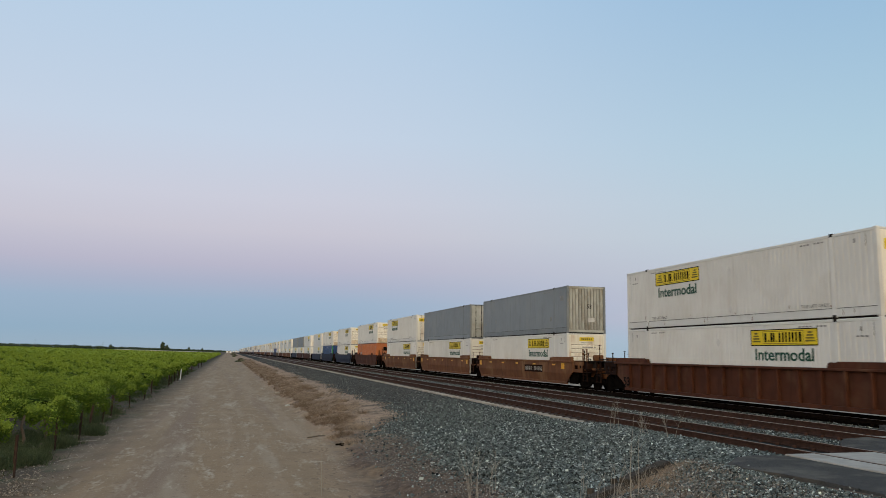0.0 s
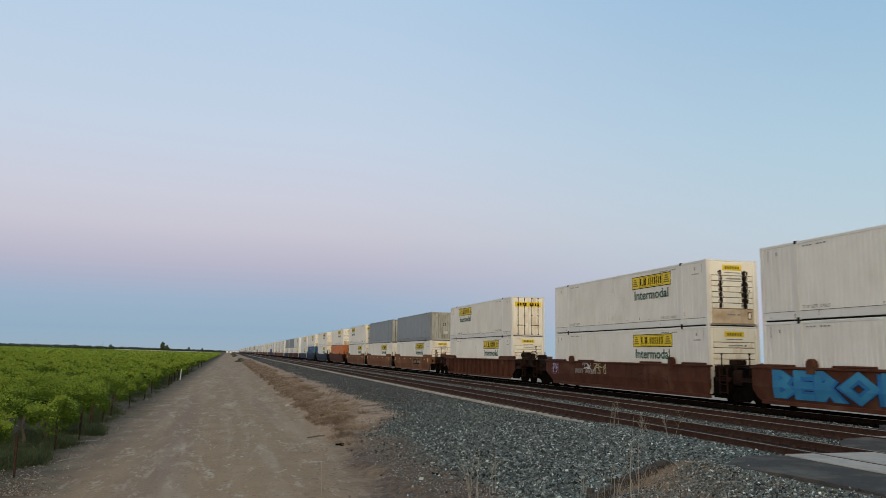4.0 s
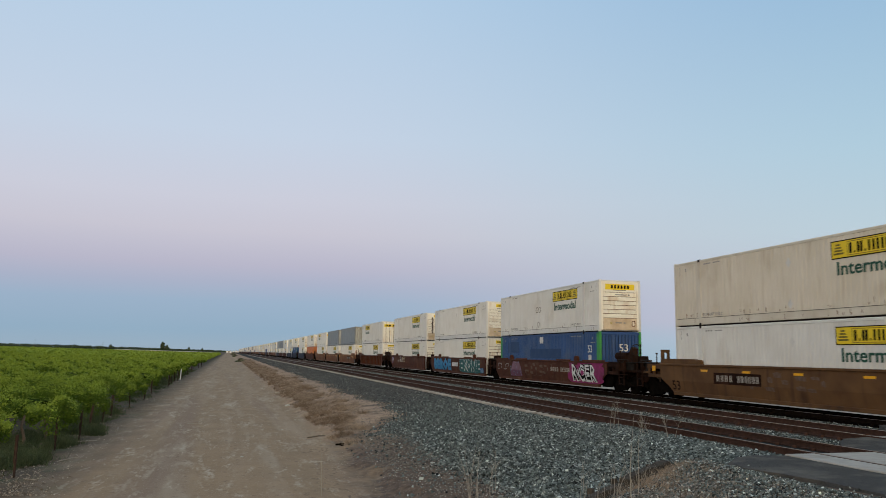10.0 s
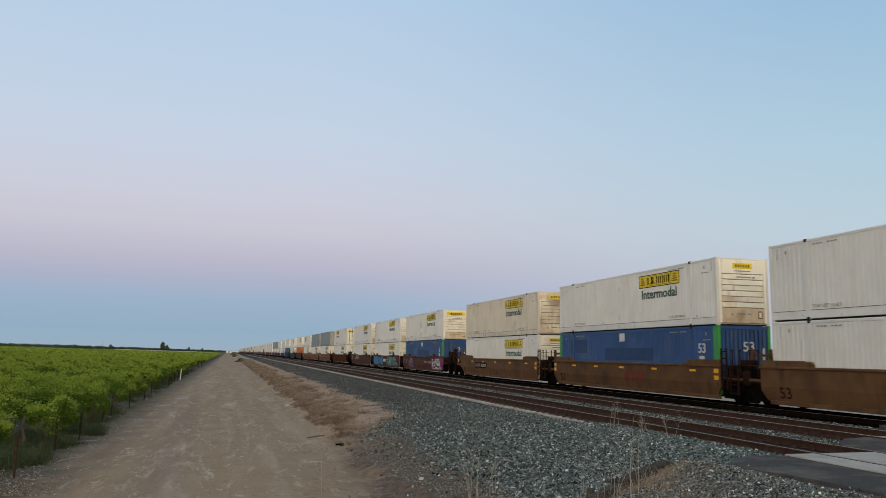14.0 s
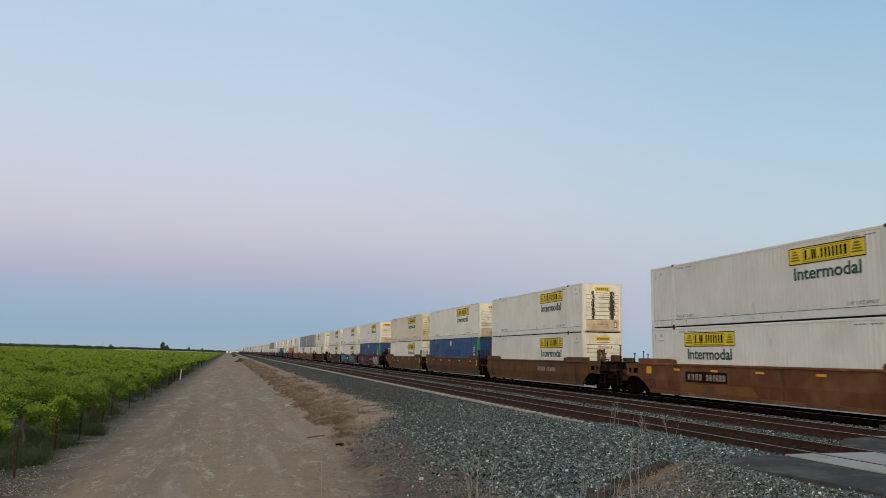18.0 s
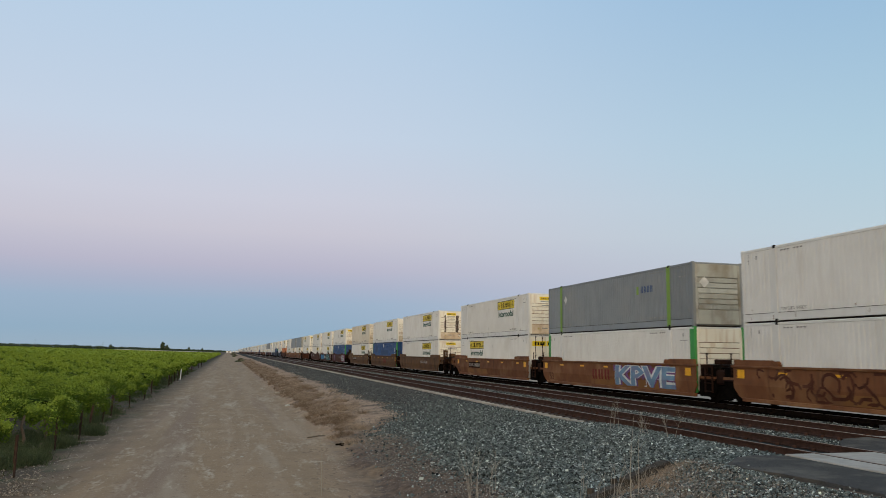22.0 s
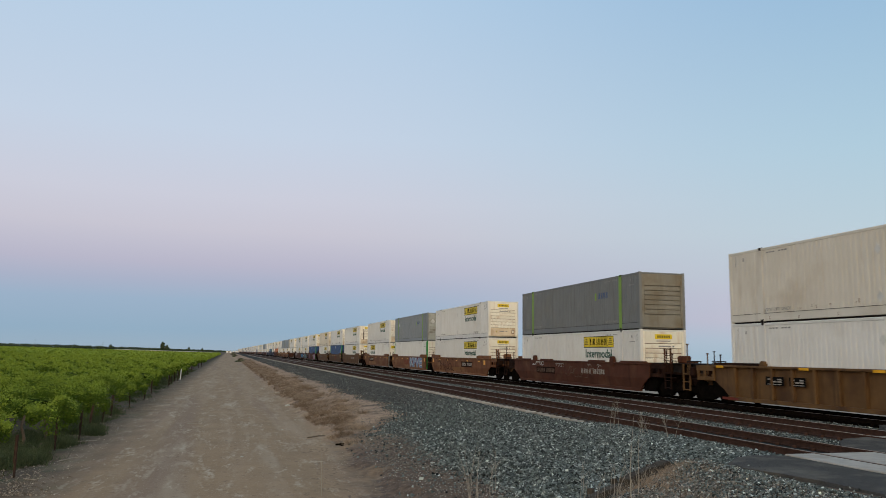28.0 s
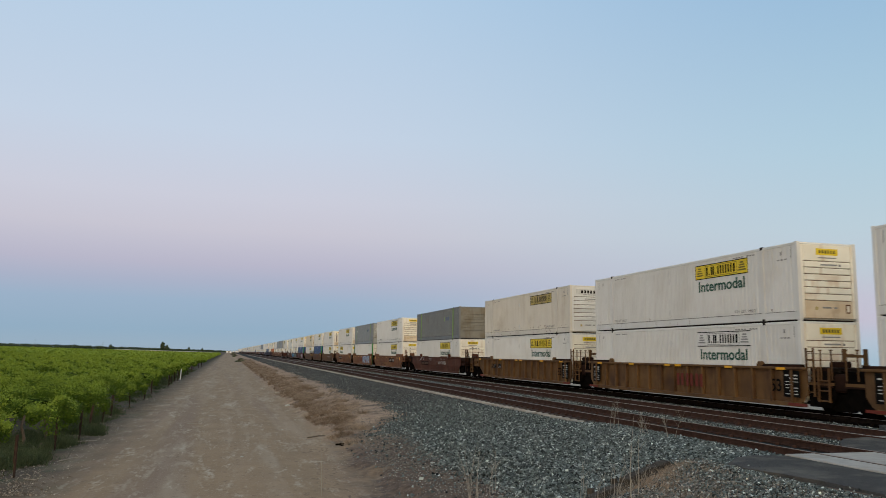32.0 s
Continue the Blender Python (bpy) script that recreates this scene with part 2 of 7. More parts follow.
# bed under the train: its shade is put into this black
M["shade_black_bed"] = mat("bed_in_train_shade", (0.006, 0.0055, 0.005), (0.016, 0.013, 0.011), 16, 0.95, 0.9, 14, detail=4, spec=0.0)
M["ballast"] = mat("grey_green_ballast", (0.046, 0.050, 0.049), (0.016, 0.018, 0.018), 24, 0.95, 1.0, 18, detail=3, dirt=(0.075, 0.063, 0.05), dscale=0.3, dlo=0.56, dhi=0.8, spec=0.08)
M["stone"] = mat("ballast_stone", (0.108, 0.127, 0.119), (0.056, 0.069, 0.066), 6, 0.9, 0.3, 60, spec=0.2, island=(0.45, 0.49, 0.46), spread=0.90, rare=7.0)
M["old_stone"] = mat("dusty_ballast_stone", (0.098, 0.101, 0.098), (0.058, 0.061, 0.060), 6, 0.95, 0.3, 60, spec=0.1, island=(0.30, 0.29, 0.27), spread=0.6, rare=8.0)
M["gravel"] = mat("buff_gravel", (0.128, 0.116, 0.098), (0.088, 0.080, 0.069), 18, 0.95, 0.8, 25, spec=0.15, island=(0.42, 0.395, 0.35), spread=0.45, rare=2.2)
M["crumb"] = mat("dry_mud_crumb", (0.30, 0.235, 0.165), (0.25, 0.19, 0.13), 18, 0.95, spec=0.1, island=(0.42, 0.36, 0.28), spread=0.25)
M["asphalt"] = mat("asphalt", (0.056, 0.055, 0.054), (0.078, 0.075, 0.071), 24, 0.92, 0.9, 60, dirt=(0.145, 0.135, 0.118), dscale=1.6, dlo=0.46, dhi=0.74, spec=0.12)
M["concrete"] = mat("crossing_concrete", (0.41, 0.39, 0.355), (0.345, 0.327, 0.295), 4, 0.9, 0.2, 50, dirt=(0.26, 0.235, 0.20), dscale=1.2)
M["timber"] = mat("weathered_timber", (0.040, 0.033, 0.027), (0.072, 0.060, 0.050), 6, 0.95, 0.6, 24, dirt=(0.10, 0.085, 0.068), dscale=2.0, spec=0.1)
M["stake"] = mat("rusty_stake", (0.040, 0.026, 0.020), (0.060, 0.038, 0.028), 8, 0.9, 0.2, 30, tone=0.3, spec=0.1)
M["paintpost"] = mat("white_post", (0.75, 0.74, 0.70), (0.66, 0.65, 0.6), 5, 0.7)
M["bark"] = mat("vine_bark", (0.11, 0.085, 0.06), (0.16, 0.125, 0.095), 14, 0.95, 0.6, 40)
M["leaf"] = mat("vine_leaf", (0.080, 0.130, 0.014), (0.058, 0.101, 0.011), 1.6, 0.65, translucent=0.28, detail=3, spec=0.08, island=(0.108, 0.166, 0.020), spread=0.18)
# paler leaf for the tufts' tops: light on them is put into colour
M["lit_leaf"] = mat("lit_vine_leaf", (0.255, 0.335, 0.040), (0.215, 0.292, 0.034), 1.6, 0.65, translucent=0.36, detail=3, spec=0.08, island=(0.300, 0.380, 0.050), spread=0.12)
# dark green that carries the shade inside the vine rows
M["vine_core"] = mat("shade_dark_core", (0.034, 0.060, 0.009), (0.018, 0.034, 0.006), 3.5, 0.95, 1.0, 5, detail=4, spec=0.05)
M["weed"] = mat("grey_green_weed", (0.070, 0.092, 0.040), (0.048, 0.064, 0.028), 6, 0.85, translucent=0.3, spec=0.1, island=(0.125, 0.145, 0.072), spread=0.3)
M["dry"] = mat("dry_grass", (0.285, 0.215, 0.155), (0.215, 0.160, 0.115), 3, 0.9, translucent=0.25, spec=0.1, island=(0.41, 0.32, 0.235), spread=0.35)
M["brown_weed"] = mat("brown_dead_weed", (0.15, 0.10, 0.066), (0.10, 0.068, 0.046), 3, 0.9, translucent=0.2, spec=0.1, island=(0.26, 0.185, 0.125), spread=0.35)
M["stalk"] = mat("dry_stalk", (0.37, 0.335, 0.28), (0.27, 0.24, 0.20), 8, 0.9, spec=0.1)
# lightened green: the haze of distance is put into this colour
M["far_tree"] = mat("far_tree_hazed_green", (0.068, 0.092, 0.056), (0.052, 0.072, 0.046), 0.3, 0.95, spec=0.05)
M["shrub"] = mat("shrub_leaf", (0.075, 0.088, 0.048), (0.062, 0.068, 0.040), 3, 0.85, translucent=0.25, spec=0.1, island=(0.15, 0.145, 0.09))
M["log"] = mat("pale_wood", (0.36, 0.31, 0.25), (0.28, 0.23, 0.18), 10, 0.9, 0.4, 40)
M["far_dirt"] = mat("far_pale_dirt", (0.50, 0.46, 0.39), (0.44, 0.40, 0.33), 0.5, 0.9)
# near white: the brightness of small far lights is put into these walls
M["farwhite"] = mat("far_pale_wall", (0.80, 0.79, 0.76), (0.74, 0.73, 0.70), 0.5, 0.8)


def ground_material():
    """Pale dirt road, field soil and bank in one sheet, told apart by their distance across the tracks, with ragged edges."""
    m = bpy.data.materials.new("ground_dirt")
    m.use_nodes = True
    nt = m.node_tree
    N, K = nt.nodes.new, nt.links.new
    b = nt.nodes["Principled BSDF"]
    b.inputs["Roughness"].default_value = 0.95
    b.inputs["Specular IOR Level"].default_value = 0.2
    co, sep = N("ShaderNodeTexCoord"), N("ShaderNodeSeparateXYZ")
    K(co.outputs["Object"], sep.inputs[0])

    def nz(sc, det=6.0, stretch=(1, 1, 1)):
        mp, n = N("ShaderNodeMapping"), N("ShaderNodeTexNoise")
        mp.inputs["Scale"].default_value = stretch
        K(co.outputs["Object"], mp.inputs[0]); K(mp.outputs[0], n.inputs["Vector"])
        n.inputs["Scale"].default_value, n.inputs["Detail"].default_value = sc, det
        return n.outputs["Fac"]

    def span(f, lo, hi, a=0.0, c=1.0):
        r = N("ShaderNodeMapRange")
        for i, v in zip((1, 2, 3, 4), (lo, hi, a, c)):
            r.inputs[i].default_value = v
        K(f, r.inputs[0])
        return r.outputs[0]

    def calc(op, a, c):
        n = N("ShaderNodeMath")
        n.operation = op
        for s, i in ((a, 0), (c, 1)):
            if isinstance(s, float):
                n.inputs[i].default_value = s
            else:
                K(s, n.inputs[i])
        return n.outputs[0]

    def mixc(f, a, c):
        x = N("ShaderNodeMix")
        x.data_type = "RGBA"
        for s, i in ((f, 0), (a, 6), (c, 7)):
            if isinstance(s, tuple):
                x.inputs[i].default_value = (*s, 1)
            else:
                K(s, x.inputs[i])
        return x.outputs[2]

    x = calc("ADD", sep.outputs["X"], span(nz(0.7), 0.3, 0.7, -0.45, 0.45))
    road = mixc(span(nz(1.2, 8.0, (1, 0.5, 1)), 0.3, 0.7), (0.308, 0.213, 0.129), (0.243, 0.168, 0.102))
    # wheel tracks packed pale, stretched along the road; pale scuffed crust in patches
    road = mixc(span(nz(0.8, 6.0, (1.1, 0.06, 1)), 0.50, 0.75), road, (0.345, 0.25, 0.167))
    road = mixc(span(nz(0.35, 8.0, (1.6, 0.05, 1)), 0.52, 0.66), road, (0.235, 0.162, 0.112))
    worn = span(nz(0.9, 3.0, (1.0, 0.035, 1)), 0.45, 0.62)
    road = mixc(calc("MULTIPLY", worn, span(nz(0.9, 14.0, (1.3, 0.16, 1)), 0.49, 0.72)), road, (0.355, 0.275, 0.195))
    road = mixc(calc("MULTIPLY", worn, span(nz(2.6, 15.0, (1.2, 0.2, 1)), 0.56, 0.72)), road, (0.405, 0.33, 0.242))
    # thin wandering scuffs of pale crust, broken into short lengths
    for sc, st, wide, lo in ((0.5, (1.0, 0.16, 1), 0.03, 0.50), (1.0, (1.0, 0.2, 1), 0.04, 0.52), (2.1, (1.0, 0.24, 1), 0.045, 0.54)):
        off = calc("ABSOLUTE", calc("SUBTRACT", nz(sc, 7.0, st), 0.5), 0.0)
        line = calc("MULTIPLY", span(off, wide, wide * 0.25), span(nz(sc * 1.6, 9.0, (1.0, 0.22, 1)), lo, lo + 0.10))
        road = mixc(calc("MULTIPLY", line, span(nz(9.0, 8.0, (1, 0.4, 1)), 0.40, 0.60)), road, (0.415, 0.34, 0.252))
    road = mixc(span(nz(7.0, 12.0), 0.58, 0.78), road, (0.17, 0.117, 0.08))
    road = mixc(span(nz(26.0, 8.0), 0.62, 0.72), road, (0.39, 0.325, 0.24))
    soil = mixc(span(nz(2.5, 8.0), 0.35, 0.65), (0.120, 0.091, 0.063), (0.074, 0.057, 0.040))
    soil = mixc(span(nz(0.9, 7.0), 0.54, 0.66), soil, (0.075, 0.078, 0.045))
    bank = mixc(span(nz(3.0, 9.0), 0.35, 0.65), (0.400, 0.280, 0.188), (0.285, 0.194, 0.128))
    bank = mixc(span(nz(0.8, 5.0), 0.52, 0.64), bank, (0.17, 0.118, 0.082))
    bank = mixc(span(nz(13.0, 7.0), 0.6, 0.72), bank, (0.085, 0.064, 0.05))
    ny = calc("ADD", sep.outputs["Y"], span(nz(0.5), 0.3, 0.7, -1.2, 1.2))
    dirt = mixc(span(nz(6.0, 10.0), 0.36, 0.62), (0.150, 0.103, 0.072), (0.082, 0.058, 0.043))
    dirt = mixc(span(nz(22.0, 5.0), 0.60, 0.68), dirt, (0.26, 0.23, 0.20))
    bank = mixc(span(ny, 22.0, 28.0), dirt, bank)
    col = mixc(span(x, -4.6, -2.7), soil, road)
    # the dark dirt cuts into the road close to the crossing
    xd = calc("ADD", x, span(ny, 25.0, 17.0, 0.0, 0.5))
    xd = calc("ADD", xd, span(nz(3.0, 9.0), 0.3, 0.7, -0.22, 0.22))
    for at, wide in ((2.45, 0.05), (2.75, 0.035), (3.02, 0.06)):
        # ruts pressed along the curve of the road's edge
        rut = calc("MULTIPLY", span(calc("ABSOLUTE", calc("SUBTRACT", xd, at), 0.0), wide, 0.0), span(ny, 30.0, 24.0))
        col = mixc(calc("MULTIPLY", rut, span(nz(1.3, 6.0), 0.42, 0.6)), col, (0.115, 0.080, 0.056))
    col = mixc(span(xd, 3.1, 4.0), col, bank)
    # dusty service road on the other side of the tracks
    col = mixc(span(x, 23.2, 24.6), col, mixc(span(nz(1.5, 6.0), 0.35, 0.65), (0.36, 0.31, 0.25), (0.29, 0.245, 0.20)))
    K(col, b.inputs["Base Color"])
    bp = N("ShaderNodeBump")
    bp.inputs["Strength"].default_value, bp.inputs["Distance"].default_value = 0.6, 0.03
    K(nz(9.0, 10.0), bp.inputs["Height"])
    K(bp.outputs[0], b.inputs["Normal"])
    return m


M["ground"] = ground_material()

# ---- mesh helpers ----


def link(name, mesh, material, parent=None, label=""):
    ob = new(name, mesh)
    if material is not None and not mesh.materials:
        mesh.materials.append(material)
    if parent is not None:
        ob.parent = parent
    if label:
        ob["label"] = label
    return ob


def part(name, bm, material, parent=None, label="", smooth=False):
    me = bpy.data.meshes.new(name)
    bm.to_mesh(me)
    bm.free()
    if smooth:
        me.polygons.foreach_set("use_smooth", [True] * len(me.polygons))
    return link(name, me, material, parent, label)


def empty(name, m=None):
    ob = new(name)
    ob.empty_display_size = 0.3
    if m is not None:
        ob.matrix_basis = m
    return ob


def box(bm, x0, x1, y0, y1, z0, z1, bevel=0.0):
    """A box, its edges cut by bevel."""
    r = bmesh.ops.create_cube(bm, size=1, matrix=Matrix.Translation(((x0 + x1) / 2, (y0 + y1) / 2, (z0 + z1) / 2)) @ Matrix.Diagonal((abs(x1 - x0), abs(y1 - y0), abs(z1 - z0), 1)))
    if bevel:
        es = list({e for v in r["verts"] for e in v.link_edges})
        bmesh.ops.bevel(bm, geom=es, offset=bevel, segments=1, affect="EDGES")
    return r["verts"]


def tube(bm, p0, p1, r0, r1=None, n=8):
    p0, p1 = Vector(p0), Vector(p1)
    d = p1 - p0
    m = Matrix.Translation((p0 + p1) / 2) @ d.to_track_quat("Z", "Y").to_matrix().to_4x4()
    return bmesh.ops.create_cone(bm, cap_ends=True, segments=n, radius1=r0, radius2=r0 if r1 is None else r1, depth=d.length, matrix=m)["verts"]


def poly_yz(bm, pts, x0, x1):
    """A plate with the outline pts (y, z), from x0 to x1."""
    a = [bm.verts.new((x0, y, z)) for y, z in pts]
    b = [bm.verts.new((x1, y, z)) for y, z in pts]
    bm.faces.new(a)
    bm.faces.new(b[::-1])
    for i in range(len(pts)):
        j = (i + 1) % len(pts)
        bm.faces.new((a[j], a[i], b[i], b[j]))
    bmesh.ops.recalc_face_normals(bm, faces=bm.faces)


def from_arrays(name, verts, faces, material, parent=None, label="", smooth=False):
    me = bpy.data.meshes.new(name)
    verts, faces = np.asarray(verts, np.float32), np.asarray(faces, np.int32)
    k = faces.shape[1]
    me.vertices.add(len(verts))
    me.vertices.foreach_set("co", verts.ravel())
    me.loops.add(faces.size)
    me.loops.foreach_set("vertex_index", faces.ravel())
    me.polygons.add(len(faces))
    me.polygons.foreach_set("loop_start", np.arange(0, faces.size, k, dtype=np.int32))
    me.polygons.foreach_set("loop_total", np.full(len(faces), k, np.int32))
    if smooth:
        me.polygons.foreach_set("use_smooth", np.ones(len(faces), bool))
    me.update(calc_edges=True)
    me.validate()
    return link(name, me, material, parent, label)


def sm(t):
    t = np.clip(t, 0, 1)
    return t * t * (3 - 2 * t)


# ---- the ground ----
RAIL_TOP, TIE_TOP = 1.0, 0.80
TRACKS = (12.5, 16.6, 21.05)


def edge_of_apron(x):
    """The skewed far edge of the gravel apron beside the crossing."""
    return 12.0 + (x - 5.9) * 0.9


def ground_z(x, y):
    x, y = np.asarray(x, float), np.asarray(y, float)
    z = 0.018 * np.clip(-x - 12, 0, 190) - 0.011 * np.clip(x - 30, 0, 4500) + 0.0 * y
    foot = x + 0.16 * np.sin(y * 0.7) + 0.12 * np.sin(y * 1.9 + 1) + 0.08 * np.sin(y * 4.7)
    bank = 0.15 * sm((foot - 3.35) / 0.45) + 0.35 * sm((x - 3.5) / 3.2) + 0.19 * sm((x - 6.5) / 4.5) - 0.75 * sm((x - 23.2) / 4)
    z = z + bank
    z = z + 0.035 * np.sin(x * 1.9 + np.sin(y * 0.31)) * np.exp(-((x + 0.5) / 4.0) ** 2) * sm((y - 5) / 10)
    rough = 0.0 * x
    for i in range(9):
        a, f = 2.4 * i + 0.5, 1.3 * 1.27 ** i
        rough = rough + np.sin((x * math.cos(a) + y * math.sin(a)) * f + 1.7 * i + 0.8 * np.sin(y * 0.37 * (1 + i % 3))) / (1 + 0.35 * i)
    z = z + 0.024 * rough * (0.35 + 0.65 * sm((y - 20) / 6)) * np.exp(-((x - 4.9) / 1.2) ** 2)
    ap = sm((edge_of_apron(x) - y) / 1.2) * sm((x - 4.4) / 2.2) * (1 - sm((x - 9.0) / 0.9) * sm((y - 9.5) / 2.5))
    ap = ap * (1 - sm((x - 9.8) / 0.8))
    near = sm((11.5 - y) / 5) * sm((x + 9) / 6) * (1 - sm((x - 9.8) / 0.8))
    a = np.maximum(ap, near)
    return z * (1 - a) + a * (0.76 + 0.17 * sm((x - 6.0) / 3.0))


def sheet(name, xs, ys, zf, material, lift=0.0):
    X, Y = np.meshgrid(np.asarray(xs), np.asarray(ys))
    v = np.stack([X, Y, zf(X, Y) + lift], -1).reshape(-1, 3)
    n, k = len(xs), len(ys)
    i = np.arange(n * k).reshape(k, n)
    f = np.stack([i[:-1, :-1], i[:-1, 1:], i[1:, 1:], i[1:, :-1]], -1).reshape(-1, 4)
    return from_arrays(name, v, f, material, smooth=True)


def steps(*spans):
    out = []
    for a, b, s in spans:
        out += list(np.arange(a, b, s))
    return out + [spans[-1][1]]


def stone_edge(y):
    """How far across the bank the dense stone reaches: it spills lower close to the crossing."""
    return np.interp(y, (12, 16, 20, 23, 26.6, 29, 31.5, 36, 46, 58, 92), (4.7, 4.65, 4.65, 4.7, 4.8, 5.6, 6.3, 6.6, 6.8, 6.8, 7.0))


def shoulder_z(x, y):
    """Top of the stone shoulder, rising to the near rail close to the crossing."""
    g = ground_z(x, 60 + 0 * x)
    top = TIE_TOP - 0.12 + 0.10 * sm((24.5 - y) / 3)
    return g + (top - g) * sm((x - 10.1) / 0.8)


def build_ground():
    xs = steps((-4200, -400, 400), (-400, -60, 40), (-60, -10, 4), (-10, 3, 0.4), (3, 7, 0.16), (7, 12, 0.4), (12, 30, 1.5), (30, 130, 20), (130, 4500, 600))
    ys = steps((-700, -60, 160), (-60, 0, 6), (0, 8, 1), (8, 34, 0.25), (34, 80, 0.5), (80, 300, 8), (300, 1000, 70), (1000, 4900, 400))
    g = sheet("ground", xs, ys, ground_z, M["ground"])
    tagged(g, "pale dirt road, bare vineyard soil and dry trackside bank", "ground", kind="structure")

    def bz(x, y):
        foot = stone_edge(y) + 0.25 * np.sin(y * 0.9) + 0.2 * np.sin(y * 0.23) + 0.5 * sm((26 - y) / 4)
        edge = sm((x - foot - 0.25 * np.sin(x * 3.7 + y * 2.3) - 0.2 * np.sin(y * 5.1 - x)) / 1.1)
        lump = 0.03 * np.sin(x * 5.1 + y * 1.3) * np.sin(y * 4.3)
        crown = shoulder_z(x, y)
        crown = np.where(x > 13.5, TIE_TOP - 0.05, crown)
        return (crown + lump * (x < 10.75)) * edge + (ground_z(x, y) - 0.25) * (1 - edge)

    bx = steps((4.0, 11.0, 0.2), (11.0, 23.0, 1.0))
    b = sheet("ballast", bx, steps((8, 60, 0.35), (60, 200, 3), (200, 2600, 60)), bz, M["ballast"], 0.03)
    tagged(b, "grey-green crushed stone ballast shoulder under the tracks", "ballast", kind="structure")


build_ground()


# ---- tracks and crossing ----


def build_tracks():
    for k, cx in enumerate(TRACKS, 1):
        tr = empty("track_%d" % k)
        tagged(tr, "straight railway track with rusty rails on concrete sleepers", "railway track", kind="structure")
        for side in (-1, 1):
            x = cx + side * 0.7525
            bm = bmesh.new()
            z = TIE_TOP
            # foot, web and head of the rail
            prof = [(-0.075, z + 0.02), (0.075, z + 0.02), (0.075, z + 0.035), (0.012, z + 0.055), (0.012, z + 0.15), (0.036, z + 0.16),
                    (0.036, RAIL_TOP - 0.004), (-0.036, RAIL_TOP - 0.004), (-0.036, z + 0.16), (-0.012, z + 0.15), (-0.012, z + 0.055), (-0.075, z + 0.035)]
            a = [bm.verts.new((x + px, -60, pz)) for px, pz in prof]
            b = [bm.verts.new((x + px, 2500, pz)) for px, pz in prof]
            for i in range(len(prof)):
                j = (i + 1) % len(prof)
                bm.faces.new((a[i], a[j], b[j], b[i]))
            # the third track takes the dark colours that hold the train's shade
            rail = part("rail", bm, M["rail_side" if k < 3 else "shade_black_rail"], tr)
            bm = bmesh.new()
            box(bm, x - 0.033, x + 0.033, -60, 2500, RAIL_TOP - 0.006, RAIL_TOP)
            part("running_surface", bm, M["rail_head" if k > 1 else "dull_head"], rail, "polished steel running surface" if k > 1 else "dull rust-filmed running surface")
            y = 14.8 + (cx - 12.5) * 0.5 + np.arange(110) * 0.61
            base = np.array([(sx * 0.045, sy * 0.06, sz) for sz in (0.0, 0.06) for sx, sy in ((-1, -1), (1, -1), (1, 1), (-1, 1))])
            q = np.array([(4, 5, 6, 7), (0, 1, 5, 4), (1, 2, 6, 5), (2, 3, 7, 6), (3, 0, 4, 7)])
            v = [base + (x + e * 0.085, yy, z + 0.004) for yy in y for e in (-1, 1)]
            ob = from_arrays("rail_clips", np.concatenate(v), np.concatenate([q + 8 * i for i in range(len(v))]), M["rail_side" if k < 3 else "shade_black_rail"], tr)
            ob["kind"] = "stuff"
        bm = bmesh.new()
        box(bm, cx - (1.02 if k < 3 else 1.15), cx + (1.02 if k < 3 else 1.35), 14.5, 2500, TIE_TOP - 0.08, TIE_TOP + 0.004)
        part("rusty_bed", bm, M["rusty_bed" if k < 3 else "shade_black_bed"], tr, "rust-dusted stone bed between the rails" if k < 3 else "stone bed between the rails, coloured black for the train's shade")


def build_sleepers():
    bm = bmesh.new()
    box(bm, -1.38, 1.38, -0.13, 0.13, -0.16, 0.0, 0.02)
    me = bpy.data.meshes.new("sleeper")
    bm.to_mesh(me)
    bm.free()
    me.materials.append(M["sleeper"])
    for k, (cx, n0) in enumerate(zip(TRACKS, (110, 60, 30)), 1):
        tr = bpy.data.objects["track_%d" % k]
        y0 = 14.8 + (cx - 12.5) * 0.5
        for i in range(n0):
            s = new("sleeper", me)
            s.parent = tr
            s.location = (cx + random.uniform(-0.03, 0.03), y0 + i * 0.61, TIE_TOP - 0.016)
            s.rotation_euler = (0, 0, random.uniform(-0.01, 0.01))
        y = y0 + n0 * 0.61 + np.arange(700 if k == 1 else 300) * 0.61
        v, f = [], []
        base = np.array([(sx * 1.38, sy * 0.13, sz) for sz in (-0.1, -0.016) for sx, sy in ((-1, -1), (1, -1), (1, 1), (-1, 1))])
        q = np.array([(4, 5, 6, 7), (0, 1, 5, 4), (1, 2, 6, 5), (2, 3, 7, 6), (3, 0, 4, 7)])
        for i, yy in enumerate(y):
            v.append(base + (cx, yy, TIE_TOP))
            f.append(q + 8 * i)
        ob = from_arrays("far_sleepers", np.concatenate(v), np.concatenate(f), M["sleeper"], tr, "far rows of concrete sleepers")
        ob["kind"] = "stuff"


